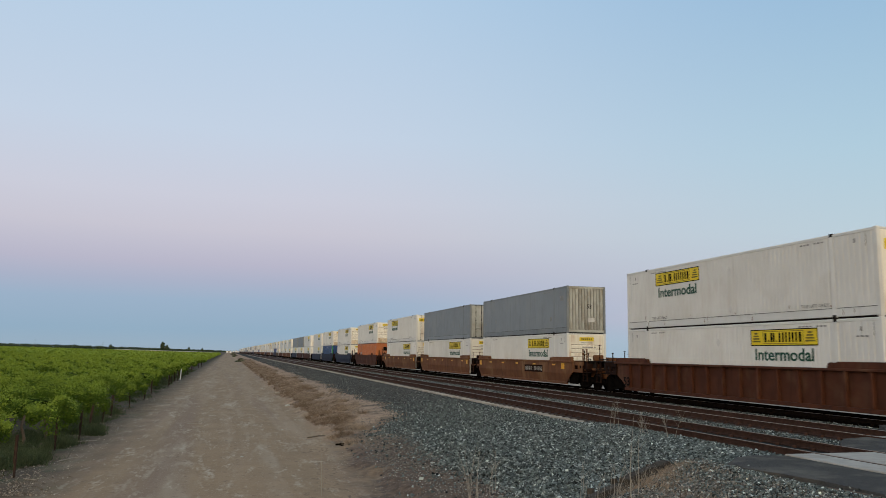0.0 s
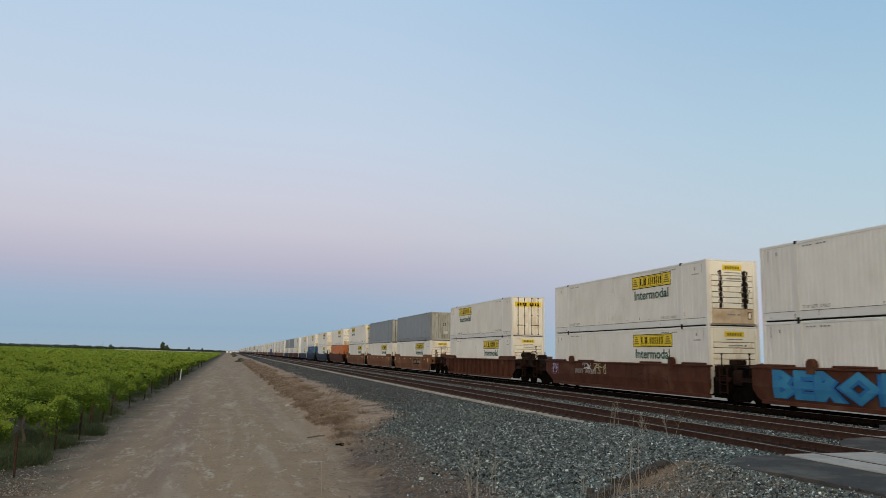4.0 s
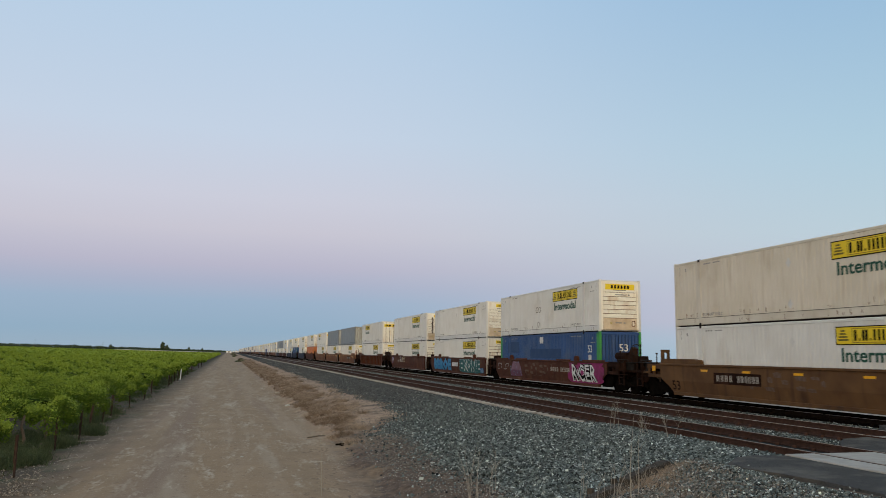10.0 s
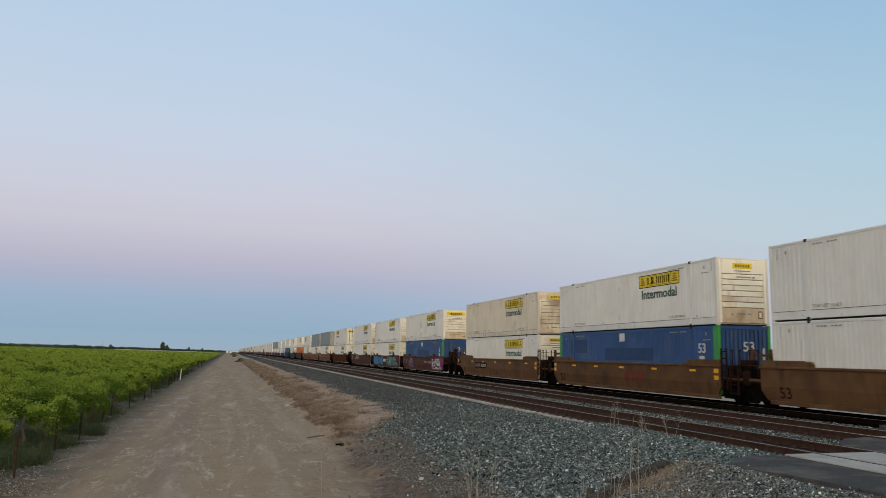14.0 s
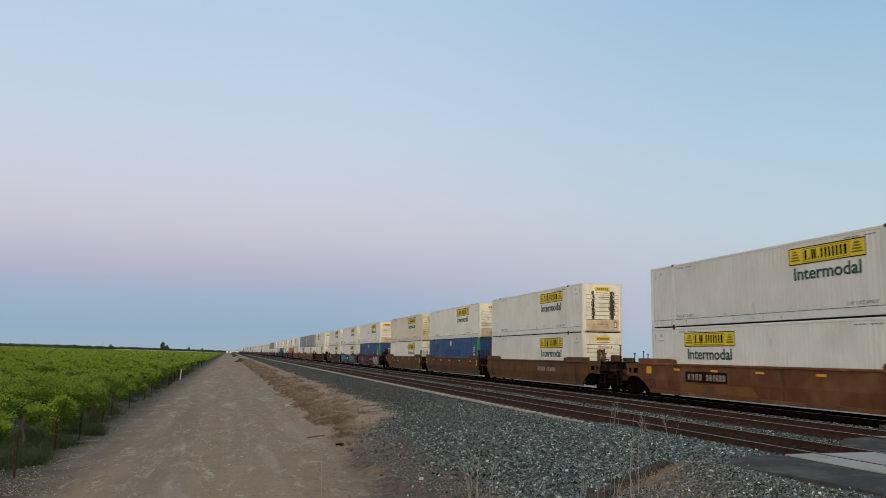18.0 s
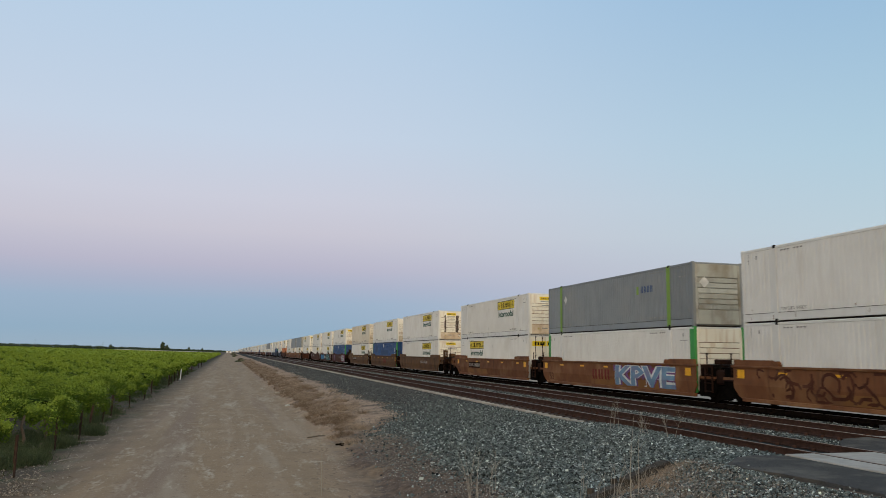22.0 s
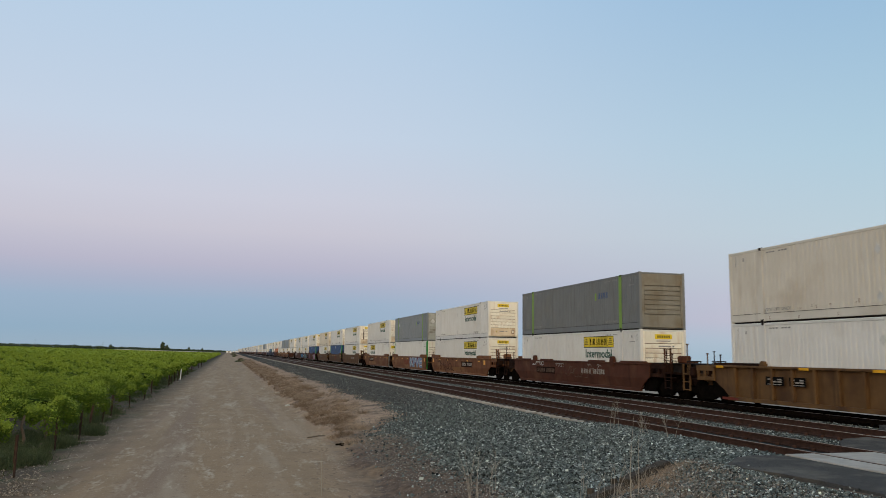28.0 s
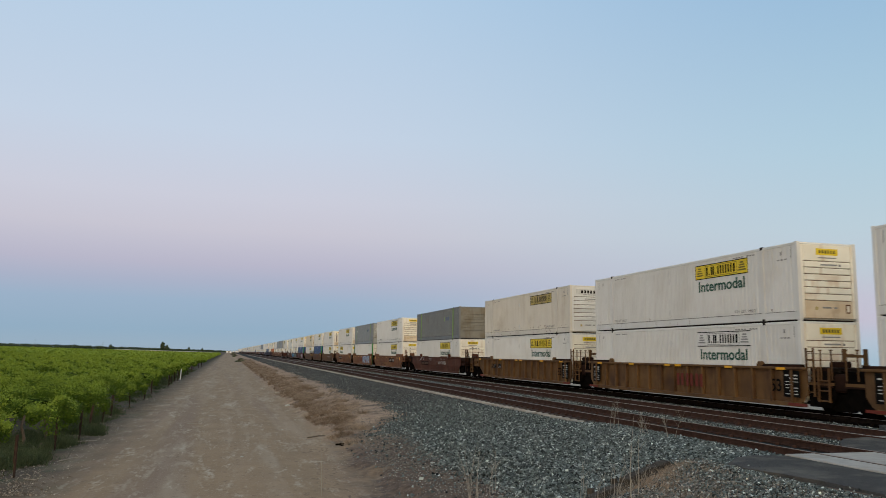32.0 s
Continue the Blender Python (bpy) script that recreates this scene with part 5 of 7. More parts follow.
def bogie(car, y):
    if not WHEEL:
        bm = bmesh.new()
        for s in (-1, 1):
            o = [(-1.22, 0.40), (-1.22, 0.60), (-0.6, 0.62), (-0.34, 0.74), (0.34, 0.74), (0.6, 0.62), (1.22, 0.60), (1.22, 0.40), (0.7, 0.38), (0.4, 0.16), (-0.4, 0.16), (-0.7, 0.38)]
            poly_yz(bm, o, s * 0.93, s * 1.07)
            for yy in (-0.22, 0, 0.22):
                tube(bm, (s * 1.0, yy, 0.2), (s * 1.0, yy, 0.62), 0.08, n=8)
            for yy in (-0.89, 0.89):
                tube(bm, (s * 0.95, yy, 0.48), (s * 1.14, yy, 0.48), 0.13, n=10)
        box(bm, -1.05, 1.05, -0.2, 0.2, 0.42, 0.72, 0.03)
        WHEEL["frame"] = bpy.data.meshes.new("bogie_frame")
        bm.to_mesh(WHEEL["frame"])
        bm.free()
        WHEEL["frame"].materials.append(M["rubber"])
        bm = bmesh.new()
        tube(bm, (-0.95, 0, 0), (0.95, 0, 0), 0.08, n=10)
        for s in (-1, 1):
            tube(bm, (s * 0.70, 0, 0), (s * 0.83, 0, 0), 0.455, n=28)
            tube(bm, (s * 0.68, 0, 0), (s * 0.71, 0, 0), 0.485, n=28)
            tube(bm, (s * 0.82, 0, 0), (s * 0.86, 0, 0), 0.16, n=12)
            for i in range(3):
                a = 2 * math.pi * i / 3
                tube(bm, (s * 0.83, 0.28 * math.cos(a), 0.28 * math.sin(a)), (s * 0.84, 0.28 * math.cos(a), 0.28 * math.sin(a)), 0.05, n=6)
        WHEEL["set"] = bpy.data.meshes.new("wheelset")
        bm.to_mesh(WHEEL["set"])
        bm.free()
        WHEEL["set"].materials.append(M["rubber"])
    f = new("bogie_frame", WHEEL["frame"])
    f.parent, f.location = car, (0, y, 0)
    for d in (-0.89, 0.89):
        w = new("wheelset", WHEEL["set"])
        w.parent, w.location = car, (0, y + d, 0.455)
        WHEELS.append(w)


def flank_marks(c, style, paint, marks, ends):
    x = SX + (0.05 if style == "ribbed" else 0.004)
    zr = 1.555 if style == "ribbed" else 1.36
    xr = SX + 0.062 if style == "ribbed" else x
    if "reflect" in marks:
        for i, y in enumerate((-7.2, -4.1, -0.45, 0.45, 3.75, 8.6 if ends[1] == "own" else 7.2) if style == "ribbed" else (-6.4, -3.2, 0.0, 2.9, 5.7)):
            bm = bmesh.new()
            flank_box(bm, -1, xr, y - 0.24, y + 0.24, zr - 0.045, zr + 0.045)
            part("reflector", bm, M["reflect"], c)
        if style != "ribbed":
            for y in (-8.1 if paint == "ochre" else -7.78, 8.12 if paint != "ochre" else 8.4 if ends[1] == "joint" else 9.82):
                for z0, z1 in ((1.26, 1.50),) if y > 9.2 else ((1.0, 1.18), (1.28, 1.46)) if paint == "ochre" else ((1.12, 1.46),):
                    w = 0.15 if paint == "ochre" else 0.22
                    bm = bmesh.new()
                    flank_box(bm, -1, 1.427 if y > 9.2 else x, y - w, y + w, z0, z1)
                    part("reflector", bm, M["reflect"], c)
    if "plate" in marks or "bars" in marks:
        bm = bmesh.new()
        y0, y1 = 3.45 - CL, 6.6 - CL
        if "far" in marks:
            y0, y1 = 10.1 - CL, 13.1 - CL
        if "plate" in marks:
            flank_box(bm, -1, x, y0, y1, 0.84, 1.30)
            pl = part("number_plate", bm, M["grime"], c, "dark brown number panel")
        bm = bmesh.new()
        word_bars(bm, -1, x + 0.004, y0 + 1.75, y1 - 0.12, 0.94, 1.2, 4, 3)
        word_bars(bm, -1, x + 0.004, y0 + 0.12, y0 + 1.5, 0.94, 1.2, 6, 5)
        part("number_wording", bm, M["number"], pl if "plate" in marks else c)["kind"] = "stuff"
    if "patch" in marks:
        bm = bmesh.new()
        y0, y1 = (0.2, 5.6) if "patch_a" in marks else (-6.6, 1.4) if "patch_b" in marks else (-1.2, 3.8)
        poly_yz(bm, [(y0, 0.40), (y1, 0.40), (y1 - 0.15, 0.74), (y0 + 1.7, 0.78), (y0 + 0.3, 0.80)], -x, -x - 0.003)
        part("overpaint_patch", bm, M["patch"], c, "tan overpainted patch")
    if "size" in marks:
        put_text("car53" + paint, "53", 0.62, 0.42, M["grime"] if paint == "ochre" else M["black"] if paint == "dkbrown" else M["dkbrown"], c, side_pose(7.9 if ends[1] == "own" else 7.3, 0.46, -1, x - (LEAN * (FOLD - 0.42) if style == "smooth" else 0.0)) @ Matrix.Rotation(math.atan(LEAN) if style == "smooth" else 0.0, 4, "X"), 0.01)
    if "logo" in marks:
        # faded owner's mark, as three pairs of plain bars
        for k in range(6):
            bm = bmesh.new()
            y0 = -2.3 + 0.72 * (k // 2) + 0.32 * (k % 2) + (1.9 if "logo_b" in marks else 0)
            flank_box(bm, -1, x + 0.003, y0, y0 + 0.2, 0.68, 1.22)
            part("owner_mark", bm, M["faded_red"], c, "bar of a faded red owner's mark")
    if "panel" in marks:
        for y, w, z0, z1 in ((5.35, 0.5, 0.92, 1.24), (4.15, 0.42, 0.92, 1.24), (-7.68, 0.42, 0.55, 1.5), (7.68, 0.42, 0.55, 1.5)):
            if abs(y) < 7 and "mid_panel" not in marks:
                continue
            if abs(y) > 7 and ends[0 if y < 0 else 1] != "joint":
                continue
            bm = bmesh.new()
            flank_box(bm, -1, x - 0.045, y - w, y + w, z0, z1)
            pl = part("data_panel", bm, M["black"], c, "black data panel")
            bm = bmesh.new()
            rows = 3 if abs(y) < 7 else 7
            for k in range(rows):
                zz = z0 + (z1 - z0) * (0.10 + 0.8 * k / rows)
                for a, b in ((-0.75, -0.3), (-0.2, 0.25), (0.35, 0.75)):
                    if (k + int(10 * b)) % 4:
                        flank_box(bm, -1, x - 0.041, y + a * w, y + b * w, zz, zz + (0.028 if k < rows - 2 else 0.05))
            part("data_wording", bm, M["number" if abs(y) < 7 else "whiteprint"], pl)["kind"] = "stuff"
        for e in (-1, 1):
            bm = bmesh.new()
            flank_box(bm, -1, x - 0.012, e * 8.0 - 0.5, e * 8.0 + 0.5, 0.25, 0.35)
            part("red_sill", bm, M["faded_red"], c, "dark red painted sill end")
        put_text("car53b", "53", 0.55, 0.46, M["black"], c, side_pose(-6.85, 0.72, -1, x - 0.045), 0.01)
    if "blue_tag" in marks:
        tag_text(c, 9.5, 15.5, 0.42, 1.52, "BEROE", [(0.115, "spray_navy", 0.03, -0.02), (0.09, "spray_blue", 0, 0), (0.035, "spray_cyan", 0.0, 0.02)])
        graffiti(c, 7.3, 9.2, 0.85, 1.2, None, "whiteprint", None, 3, 12, 0.04)
        graffiti(c, 2.1, 6.1, 0.45, 1.48, "spray_teal", "spray_teal", None, 2, 13, 0.2)
        tag_text(c, 1.05, 6.8, 0.42, 1.52, "EKONE", [(0.11, "spray_white", 0, 0), (0.062, "spray_teal", 0.03, -0.03)])
        scribble(c, 2.6, 6.9, 0.5, 1.45, "cream_spray", 3, 41, 0.07)
        graffiti(c, 0.3, 1.2, 0.45, 0.8, None, "sky_spray", "spray_blue", 2, 19, 0.1)
    if "pink_tag" in marks:
        graffiti(c, -0.2, 3.1, 0.44, 1.5, "spray_pink", "spray_pink", None, 2, 58, 0.1)
        tag_text(c, 0.05, 3.15, 0.46, 1.46, "RCER", [(0.095, "spray_white", 0, 0), (0.060, "black", 0.02, 0.03), (0.004, "spray_white", 0.0, -0.02)], -0.12)
        # a faded bell of mauve paint, deeper in its lower half
        for k, (z0, z1, wa, wb, paint) in enumerate(((0.46, 1.48, 1.12, 0.62, "spray_mauve"), (0.46, 0.92, 1.12, 1.0, "spray_plum"))):
            bm = bmesh.new()
            y = 12.5 - CL
            pts = [(y - wa, z0), (y + wa, z0), (y + wa * 0.98, z0 + 0.3 * (z1 - z0)), (y + 0.5 * (wa + wb), z0 + 0.6 * (z1 - z0)), (y + wb, z1), (y - wb * 0.9, z1 - 0.03), (y - 0.5 * (wa + wb), z0 + 0.66 * (z1 - z0)), (y - wa * 0.96, z0 + 0.3 * (z1 - z0))]
            poly_yz(bm, pts, -SX - 0.004 - 0.002 * k, -SX - 0.005 - 0.002 * k)
            part("sprayed_paint", bm, M[paint], c, "faded mauve spray paint")
        scribble(c, 14.0, 16.2, 0.9, 1.3, "number", 6, 17, 0.05)
    if "violet_tag" in marks:
        scribble(c, 1.4, 7.1, 0.5, 1.46, "spray_violet", 12, 31, 0.16)
        tag_text(c, 1.4, 7.1, 0.48, 1.48, "KPVE", [(0.10, "spray_violet", 0.04, -0.03), (0.07, "spray_white", 0, 0), (0.03, "sky_spray", 0.02, -0.03)], 0.12)
        scribble(c, 1.5, 7.0, 0.5, 1.42, "spray_white", 8, 37, 0.05)
        graffiti(c, 3.0, 3.7, 0.8, 1.4, None, "spray_pink", None, 1, 29, 0.3)
        graffiti(c, 5.4, 6.0, 0.5, 0.9, None, "spray_pink", None, 1, 30, 0.3)
    if "small_tag" in marks:
        scribble(c, 9.1, 10.5, 1.0, 1.5, "cream_spray", 7, 20, 0.06)
        scribble(c, 10.9, 11.9, 1.22, 1.52, "spray_white", 6, 24, 0.05)
        scribble(c, 15.3, 16.3, 0.8, 1.45, "spray_violet", 6, 21, 0.07)
        scribble(c, 15.5, 16.1, 0.95, 1.4, "spray_white", 5, 27, 0.05)
    if "faint_tag" in marks or "pink_tag" in marks:
        # pale chalky scuffs
        rnd = random.Random(22)
        for i in range(12):
            bm = bmesh.new()
            y, z, w, h = rnd.uniform(-1.4, 2.8), rnd.uniform(0.75, 1.35), rnd.uniform(0.1, 0.3), rnd.uniform(0.05, 0.12)
            poly_yz(bm, [(y - w, z - h), (y + 0.6 * w, z - 0.8 * h), (y + w, z + 0.5 * h), (y + 0.1 * w, z + h), (y - 0.9 * w, z + 0.6 * h)], -x, -x - 0.002)
            part("chalk_scuff", bm, M["chalk"], c, "pale chalky scuff")
    if "dark_tag" in marks:
        scribble(c, 9.0, 15.4, 0.45, 1.48, "dkbrown", 12, 23, 0.09)
        scribble(c, 9.4, 14.4, 0.5, 1.4, "dkbrown", 12, 24, 0.12)
    if "chalk_tag" in marks:
        scribble(c, 3.6, 5.6, 1.2, 1.46, "number", 4, 25, 0.025)
        scribble(c, 5.0, 9.0, 0.7, 1.3, "chalk", 9, 26, 0.03)
        scribble(c, 12.0, 13.8, 1.3, 1.52, "whiteprint", 7, 33, 0.03)
        scribble(c, 8.8, 10.1, 1.26, 1.44, "number", 6, 34, 0.03)
        bm = bmesh.new()
        flank_box(bm, -1, x, 10.15 - CL, 13.15 - CL, 0.80, 1.20)
        pl = part("number_plate", bm, M["grime"], c, "dark brown number panel")
        bm = bmesh.new()
        word_bars(bm, -1, x + 0.004, 11.75 - CL, 13.05 - CL, 0.88, 1.12, 4, 3)
        word_bars(bm, -1, x + 0.004, 10.25 - CL, 11.55 - CL, 0.88, 1.12, 6, 5)
        part("number_wording", bm, M["chalk"], pl)["kind"] = "stuff"
    if "pink_tag" in marks:
        scribble(c, 5.0, 11.0, 0.6, 1.4, "chalk", 9, 27, 0.03)
        scribble(c, 11.4, 13.6, 0.5, 1.44, "sky_spray", 5, 28, 0.03)
    if "small_tag" in marks:
        scribble(c, 3.0, 6.0, 0.5, 1.1, "steel", 6, 29, 0.03)


def far_car(paint):
    c = empty("well_car")
    tagged(c, "far steel well car carrying stacked containers", "rail car", group="well cars of the train")
    bm = bmesh.new()
    for s in (-1, 1):
        car_side(bm, s, 1.62)
    box(bm, -1.3, 1.3, -8.2, 8.2, 0.3, 0.38)
    part("well", bm, M[paint], c)
    bm = bmesh.new()
    for y in (-9.85, 9.85):
        box(bm, -1.1, 1.1, y - 1.2, y + 1.2, 0.03, 0.8, 0.1)
        box(bm, -1.2, 1.2, y - 0.7, y + 0.7, 0.8, 1.6, 0.05)
    part("bogies_and_ends", bm, M["rubber"], c)
    return c


# ---- the train: place of each unit's near container end at the start, then what it carries (lower, upper, turned round?) ----
CX = 19.758 + CW
TRAIN = [
    # y, style, paint, ends(-y, +y), marks, lower, lower turned, upper, upper turned
    (-275.4, "ribbed", "tan", ("own", "joint"), ("reflect", "panel"), "sign", 0, "sign", 0),
    (-255.7, "ribbed", "tan", ("joint", "joint"), ("reflect", "panel"), "sign", 0, "sign", 0),
    (-236.15, "ribbed", "tan", ("joint", "joint"), ("reflect", "logo", "panel"), "sign_white", 0, "sign", 0),
    (-216.62, "ribbed", "tan", ("joint", "own"), ("reflect", "panel", "mid_panel"), "sign", 0, "sign_old", 0),
    (-193.2, "smooth", "dkbrown", ("own", "own"), ("bars", "chalk_tag"), "sign", 0, "slate_lime", 0),
    (-169.5, "smooth", "brown", ("own", "joint"), ("reflect", "plate", "patch", "dark_tag"), "sign", 0, "sign", 0),
    (-149.93, "smooth", "brown", ("joint", "joint"), ("reflect", "violet_tag", "logo", "logo_b", "size", "patch", "patch_b"), "plain", 0, "grey_lime", 0),
    (-130.3, "smooth", "brown", ("joint", "own"), ("reflect", "plate", "far", "patch", "patch_a", "size"), "sign", 1, "sign", 0),
    (-106.5, "smooth", "ochre", ("own", "joint"), ("bars", "size"), "sign", 0, "sign_sooty", 0),
    (-87.0, "smooth", "ochre", ("joint", "joint"), ("reflect", "logo", "size"), "blue", 0, "sign", 0),
    (-67.27, "smooth", "ochre", ("joint", "own"), ("reflect", "plate", "far", "faint_tag", "size"), "sign", 0, "sign_aged", 0),
    (-43.5, "smooth", "dkbrown", ("own", "joint"), ("bars", "pink_tag", "gear"), "blue", 0, "sign_band", 0),
    (-23.9, "smooth", "dkbrown", ("joint", "joint"), ("blue_tag",), "sign", 0, "sign", 0),
    (-4.2, "smooth", "dkbrown", ("joint", "own"), ("bars", "far", "small_tag"), "sign", 0, "sign_sooty", 0),
    (19.8, "ribbed", "dkbrown", ("own", "own"), ("size", "gear"), "sign", 0, "sign", 1),
    (43.4, "smooth", "brown", ("own", "joint"), ("reflect", "plate"), "sign", 0, "grey", 0),
    (63.1, "smooth", "brown", ("joint", "joint"), ("reflect",), "sign", 0, "grey", 1),
    (82.8, "smooth", "brown", ("joint", "own"), ("reflect",), "sign", 0, "sign", 1),
    (106.5, "smooth", "dkbrown", ("own", "own"), ("dark_tag",), "orange", 0, "sign", 0),
    (130.3, "smooth", "navy", ("own", "own"), (), "sign", 0, "sign", 0),
    (154.0, "smooth", "navy", ("own", "joint"), (), "blue", 0, "sign", 0),
]


RIDERS = []     # each keyed thing with its place along the track, across it, its height and whether it is turned round


def build_train():
    for y, style, paint, ends, marks, low, lt, up, ut in TRAIN:
        m = Matrix.Translation((CX, y + CL, RAIL_TOP))
        RIDERS.append((build_car(style, paint, ends, marks), y + CL, RAIL_TOP, 0))
        for kind, turn, z in ((low, lt, 1.386), (up, ut, 1.386 + CH)):
            mm = pose(CX, y + CL, z, 0, 0, 180 * turn)
            RIDERS.append((thing_like(kind, lambda k=kind: build_container(k), mm), y + CL, z, turn))
    y, rnd, k = 173.7, random.Random(5), 0
    first = [("sign", "sign"), ("sign", "sign"), ("sign", "grey"), ("sign", "grey"), ("sign", "sign")]
    while y < 1480:
        low, up = first[k] if k < len(first) else (rnd.choice(("sign", "sign", "plain", "sign", "blue", "sign")), rnd.choice(("sign", "sign", "sign_aged", "grey", "sign", "sign")))
        paint = rnd.choice(("brown", "brown", "dkbrown", "tan", "navy"))
        m = Matrix.Translation((CX, y + CL, RAIL_TOP))
        RIDERS.append((thing_like("far_" + paint, lambda p=paint: far_car(p), m), y + CL, RAIL_TOP, 0))
        for kind, z in ((low, 1.386), (up, 1.386 + CH)):
            mm = pose(CX, y + CL, z)
            RIDERS.append((thing_like("far_" + kind, lambda q=kind: far_container(q), mm), y + CL, z, 0))
        k += 1
        y += 23.6 if k % 3 == 1 else 19.7


SPEED, SLOWING = 8.334, -0.0139


def run(t):
    """How far the train has gone after t seconds."""
    return SPEED * t + SLOWING * t * t / 2


def motions():
    for ob, y, z, turn in RIDERS:
        rows = [(t, pose(CX, y + run(t), z, 0, 0, 180 * turn)) for t in np.linspace(0, 32, 9)]
        walk(ob, rows)
    # the wheels roll as far as the train runs: a key every two picture steps keeps each turn under 90 degrees
    for w in WHEELS:
        x, y, z = w.location
        rows = [(i / 15, Matrix.Translation((x, y, z)) @ Matrix.Rotation(-run(i / 15) / 0.455, 4, "X")) for i in range(481)]
        walk(w, rows)


build_tracks()
build_crossing()
build_timber()
build_train()


# ---- vineyard: rows run away from the road, stakes and trunks at their ends ----
ROW_Y = [19.9, 22.4, 24.9] + [27.85 + 3.0 * i for i in range(170)]
rng = np.random.default_rng(7)


def leaf_cloud(centres, normals, size, jitter=0.5, corners=6):
    """Folded leaves at the centres, facing roughly along the normals."""
    n = len(centres)
    nn = normals + rng.normal(0, jitter, (n, 3))
    nn /= np.linalg.norm(nn, axis=1, keepdims=True) + 1e-9
    r = rng.normal(0, 1, (n, 3))
    u = np.cross(nn, r)
    u /= np.linalg.norm(u, axis=1, keepdims=True) + 1e-9
    v = np.cross(nn, u)
    s = (size * rng.uniform(0.7, 1.25, n))[:, None] if np.ndim(size) == 0 else (size * rng.uniform(0.7, 1.25, n))[:, None]
    bend = nn * s * 0.22
    if corners == 4:
        p = np.stack([centres - u * s * 0.55, centres - v * s * 0.5 + bend, centres + u * s * 0.58, centres + v * s * 0.5 + bend], 1)
        return p.reshape(-1, 3), np.arange(4 * n).reshape(n, 4)
    p = np.stack([centres - u * s * 0.52, centres - u * s * 0.2 - v * s * 0.5 + bend, centres + u * s * 0.3 - v * s * 0.42 + bend,
                  centres + u * s * 0.62, centres + u * s * 0.3 + v * s * 0.42 + bend, centres - u * s * 0.2 + v * s * 0.5 + bend], 1)
    f = np.arange(6 * n).reshape(n, 6)
    return p.reshape(-1, 3), f


def canopy_samples(y, x0, x1, per_m):
    """Points on the uneven hull of one row's canopy, with outward normals."""
    n = max(1, int((x1 - x0) * per_m))
    x = rng.uniform(x0, x1, n)
    a = rng.uniform(-0.35, math.pi + 0.35, n)
    lump = 1 + 0.22 * np.sin(x * 2.7 + y * 1.7) + 0.14 * np.sin(x * 6.1 + y * 0.6 + 2 * a) + 0.08 * np.sin(x * 13 + a * 5) + rng.normal(0, 0.09, n)
    sprig = (rng.random(n) < 0.07) * rng.uniform(0, 0.38, n)
    hw, hh = 0.84 * lump, 0.56 * lump + sprig
    c = np.stack([x, y + hw * np.cos(a), ground_z(x, y + 0 * x) + (1.0 if y > 20.5 else 0.62 + 0.38 * np.clip((-5.6 - x) / 2.5, 0, 1)) + hh * np.sin(a) + 0.08 * np.sin(x * 0.9 + y * 1.3)], 1)
    nrm = np.stack([0 * x, 0.8 * np.cos(a), np.sin(a) + 0.2], 1)
    return c, nrm


def bush_samples(y, x0, x1, puffs, leaves):
    """Leaves on the rounded tufts of each vine in one row: places, outward normals and how light-coloured each leaf is.
    """
    count = max(1, int((x1 - x0) / 1.9))
    vx = np.repeat(x1 - 0.85 - 1.9 * np.arange(count), puffs)
    n = len(vx)
    k = 5     # tufts in one bunch of shoots
    m = -(-n // k)
    a = (np.repeat(rng.uniform(-0.42, math.pi + 0.42, m), k)[:n] + rng.normal(0, 0.17, n))
    q = np.repeat(rng.uniform(0.55, 1.36, m), k)[:n] + rng.normal(0, 0.08, n)
    px = vx + np.repeat(rng.uniform(-1.0, 1.0, m), k)[:n] + rng.normal(0, 0.13, n)
    lump = 1 + 0.16 * np.sin(px * 2.1 + y * 1.7) + 0.10 * np.sin(px * 5.3 + y)
    thin = np.where((y < 20.5) & (px > -7), 0.45, 1.0)
    py = y + 0.70 * thin * lump * q * np.cos(a)
    pz = ground_z(px, py) + np.where(thin < 1, 0.99, 0.83 if y < 46 else 0.88) + 0.42 * thin * lump * q * np.sin(a) + rng.normal(0, 0.05, n)
    r = (rng.uniform(0.15, 0.34, n) if y < 46 else rng.uniform(0.13, 0.30, n)) * np.where(thin < 1, 0.62, 1.0)
    d = rng.normal(0, 1, (n, leaves, 3))
    d[..., 2] += 0.25
    d /= np.linalg.norm(d, axis=2, keepdims=True)
    lift = np.where(rng.random((n, leaves)) < 0.10, rng.uniform(1.05, 1.7, (n, leaves)), rng.uniform(0.72, 1.08, (n, leaves)))
    p = np.stack([px, py, pz], 1)[:, None] + d * (r[:, None] * lift)[..., None] * (1.05, 1.0, 1.1)
    p[..., 0] = np.minimum(p[..., 0], (-4.66 if y < 20.5 else -4.50) + rng.normal(0, 0.10, p.shape[:2]))
    nrm = d + np.array((0, 0, 0.35 if y < 46 else 0.15))
    # upward-facing leaves score higher, so light on the tufts goes into colour
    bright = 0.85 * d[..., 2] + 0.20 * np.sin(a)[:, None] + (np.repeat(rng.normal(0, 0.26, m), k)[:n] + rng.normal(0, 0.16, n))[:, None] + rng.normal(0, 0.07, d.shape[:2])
    return p.reshape(-1, 3), nrm.reshape(-1, 3), bright.ravel()


def wedge(y):
    """How far from the road a row is built leaf by leaf."""
    return -0.30 * y - 8


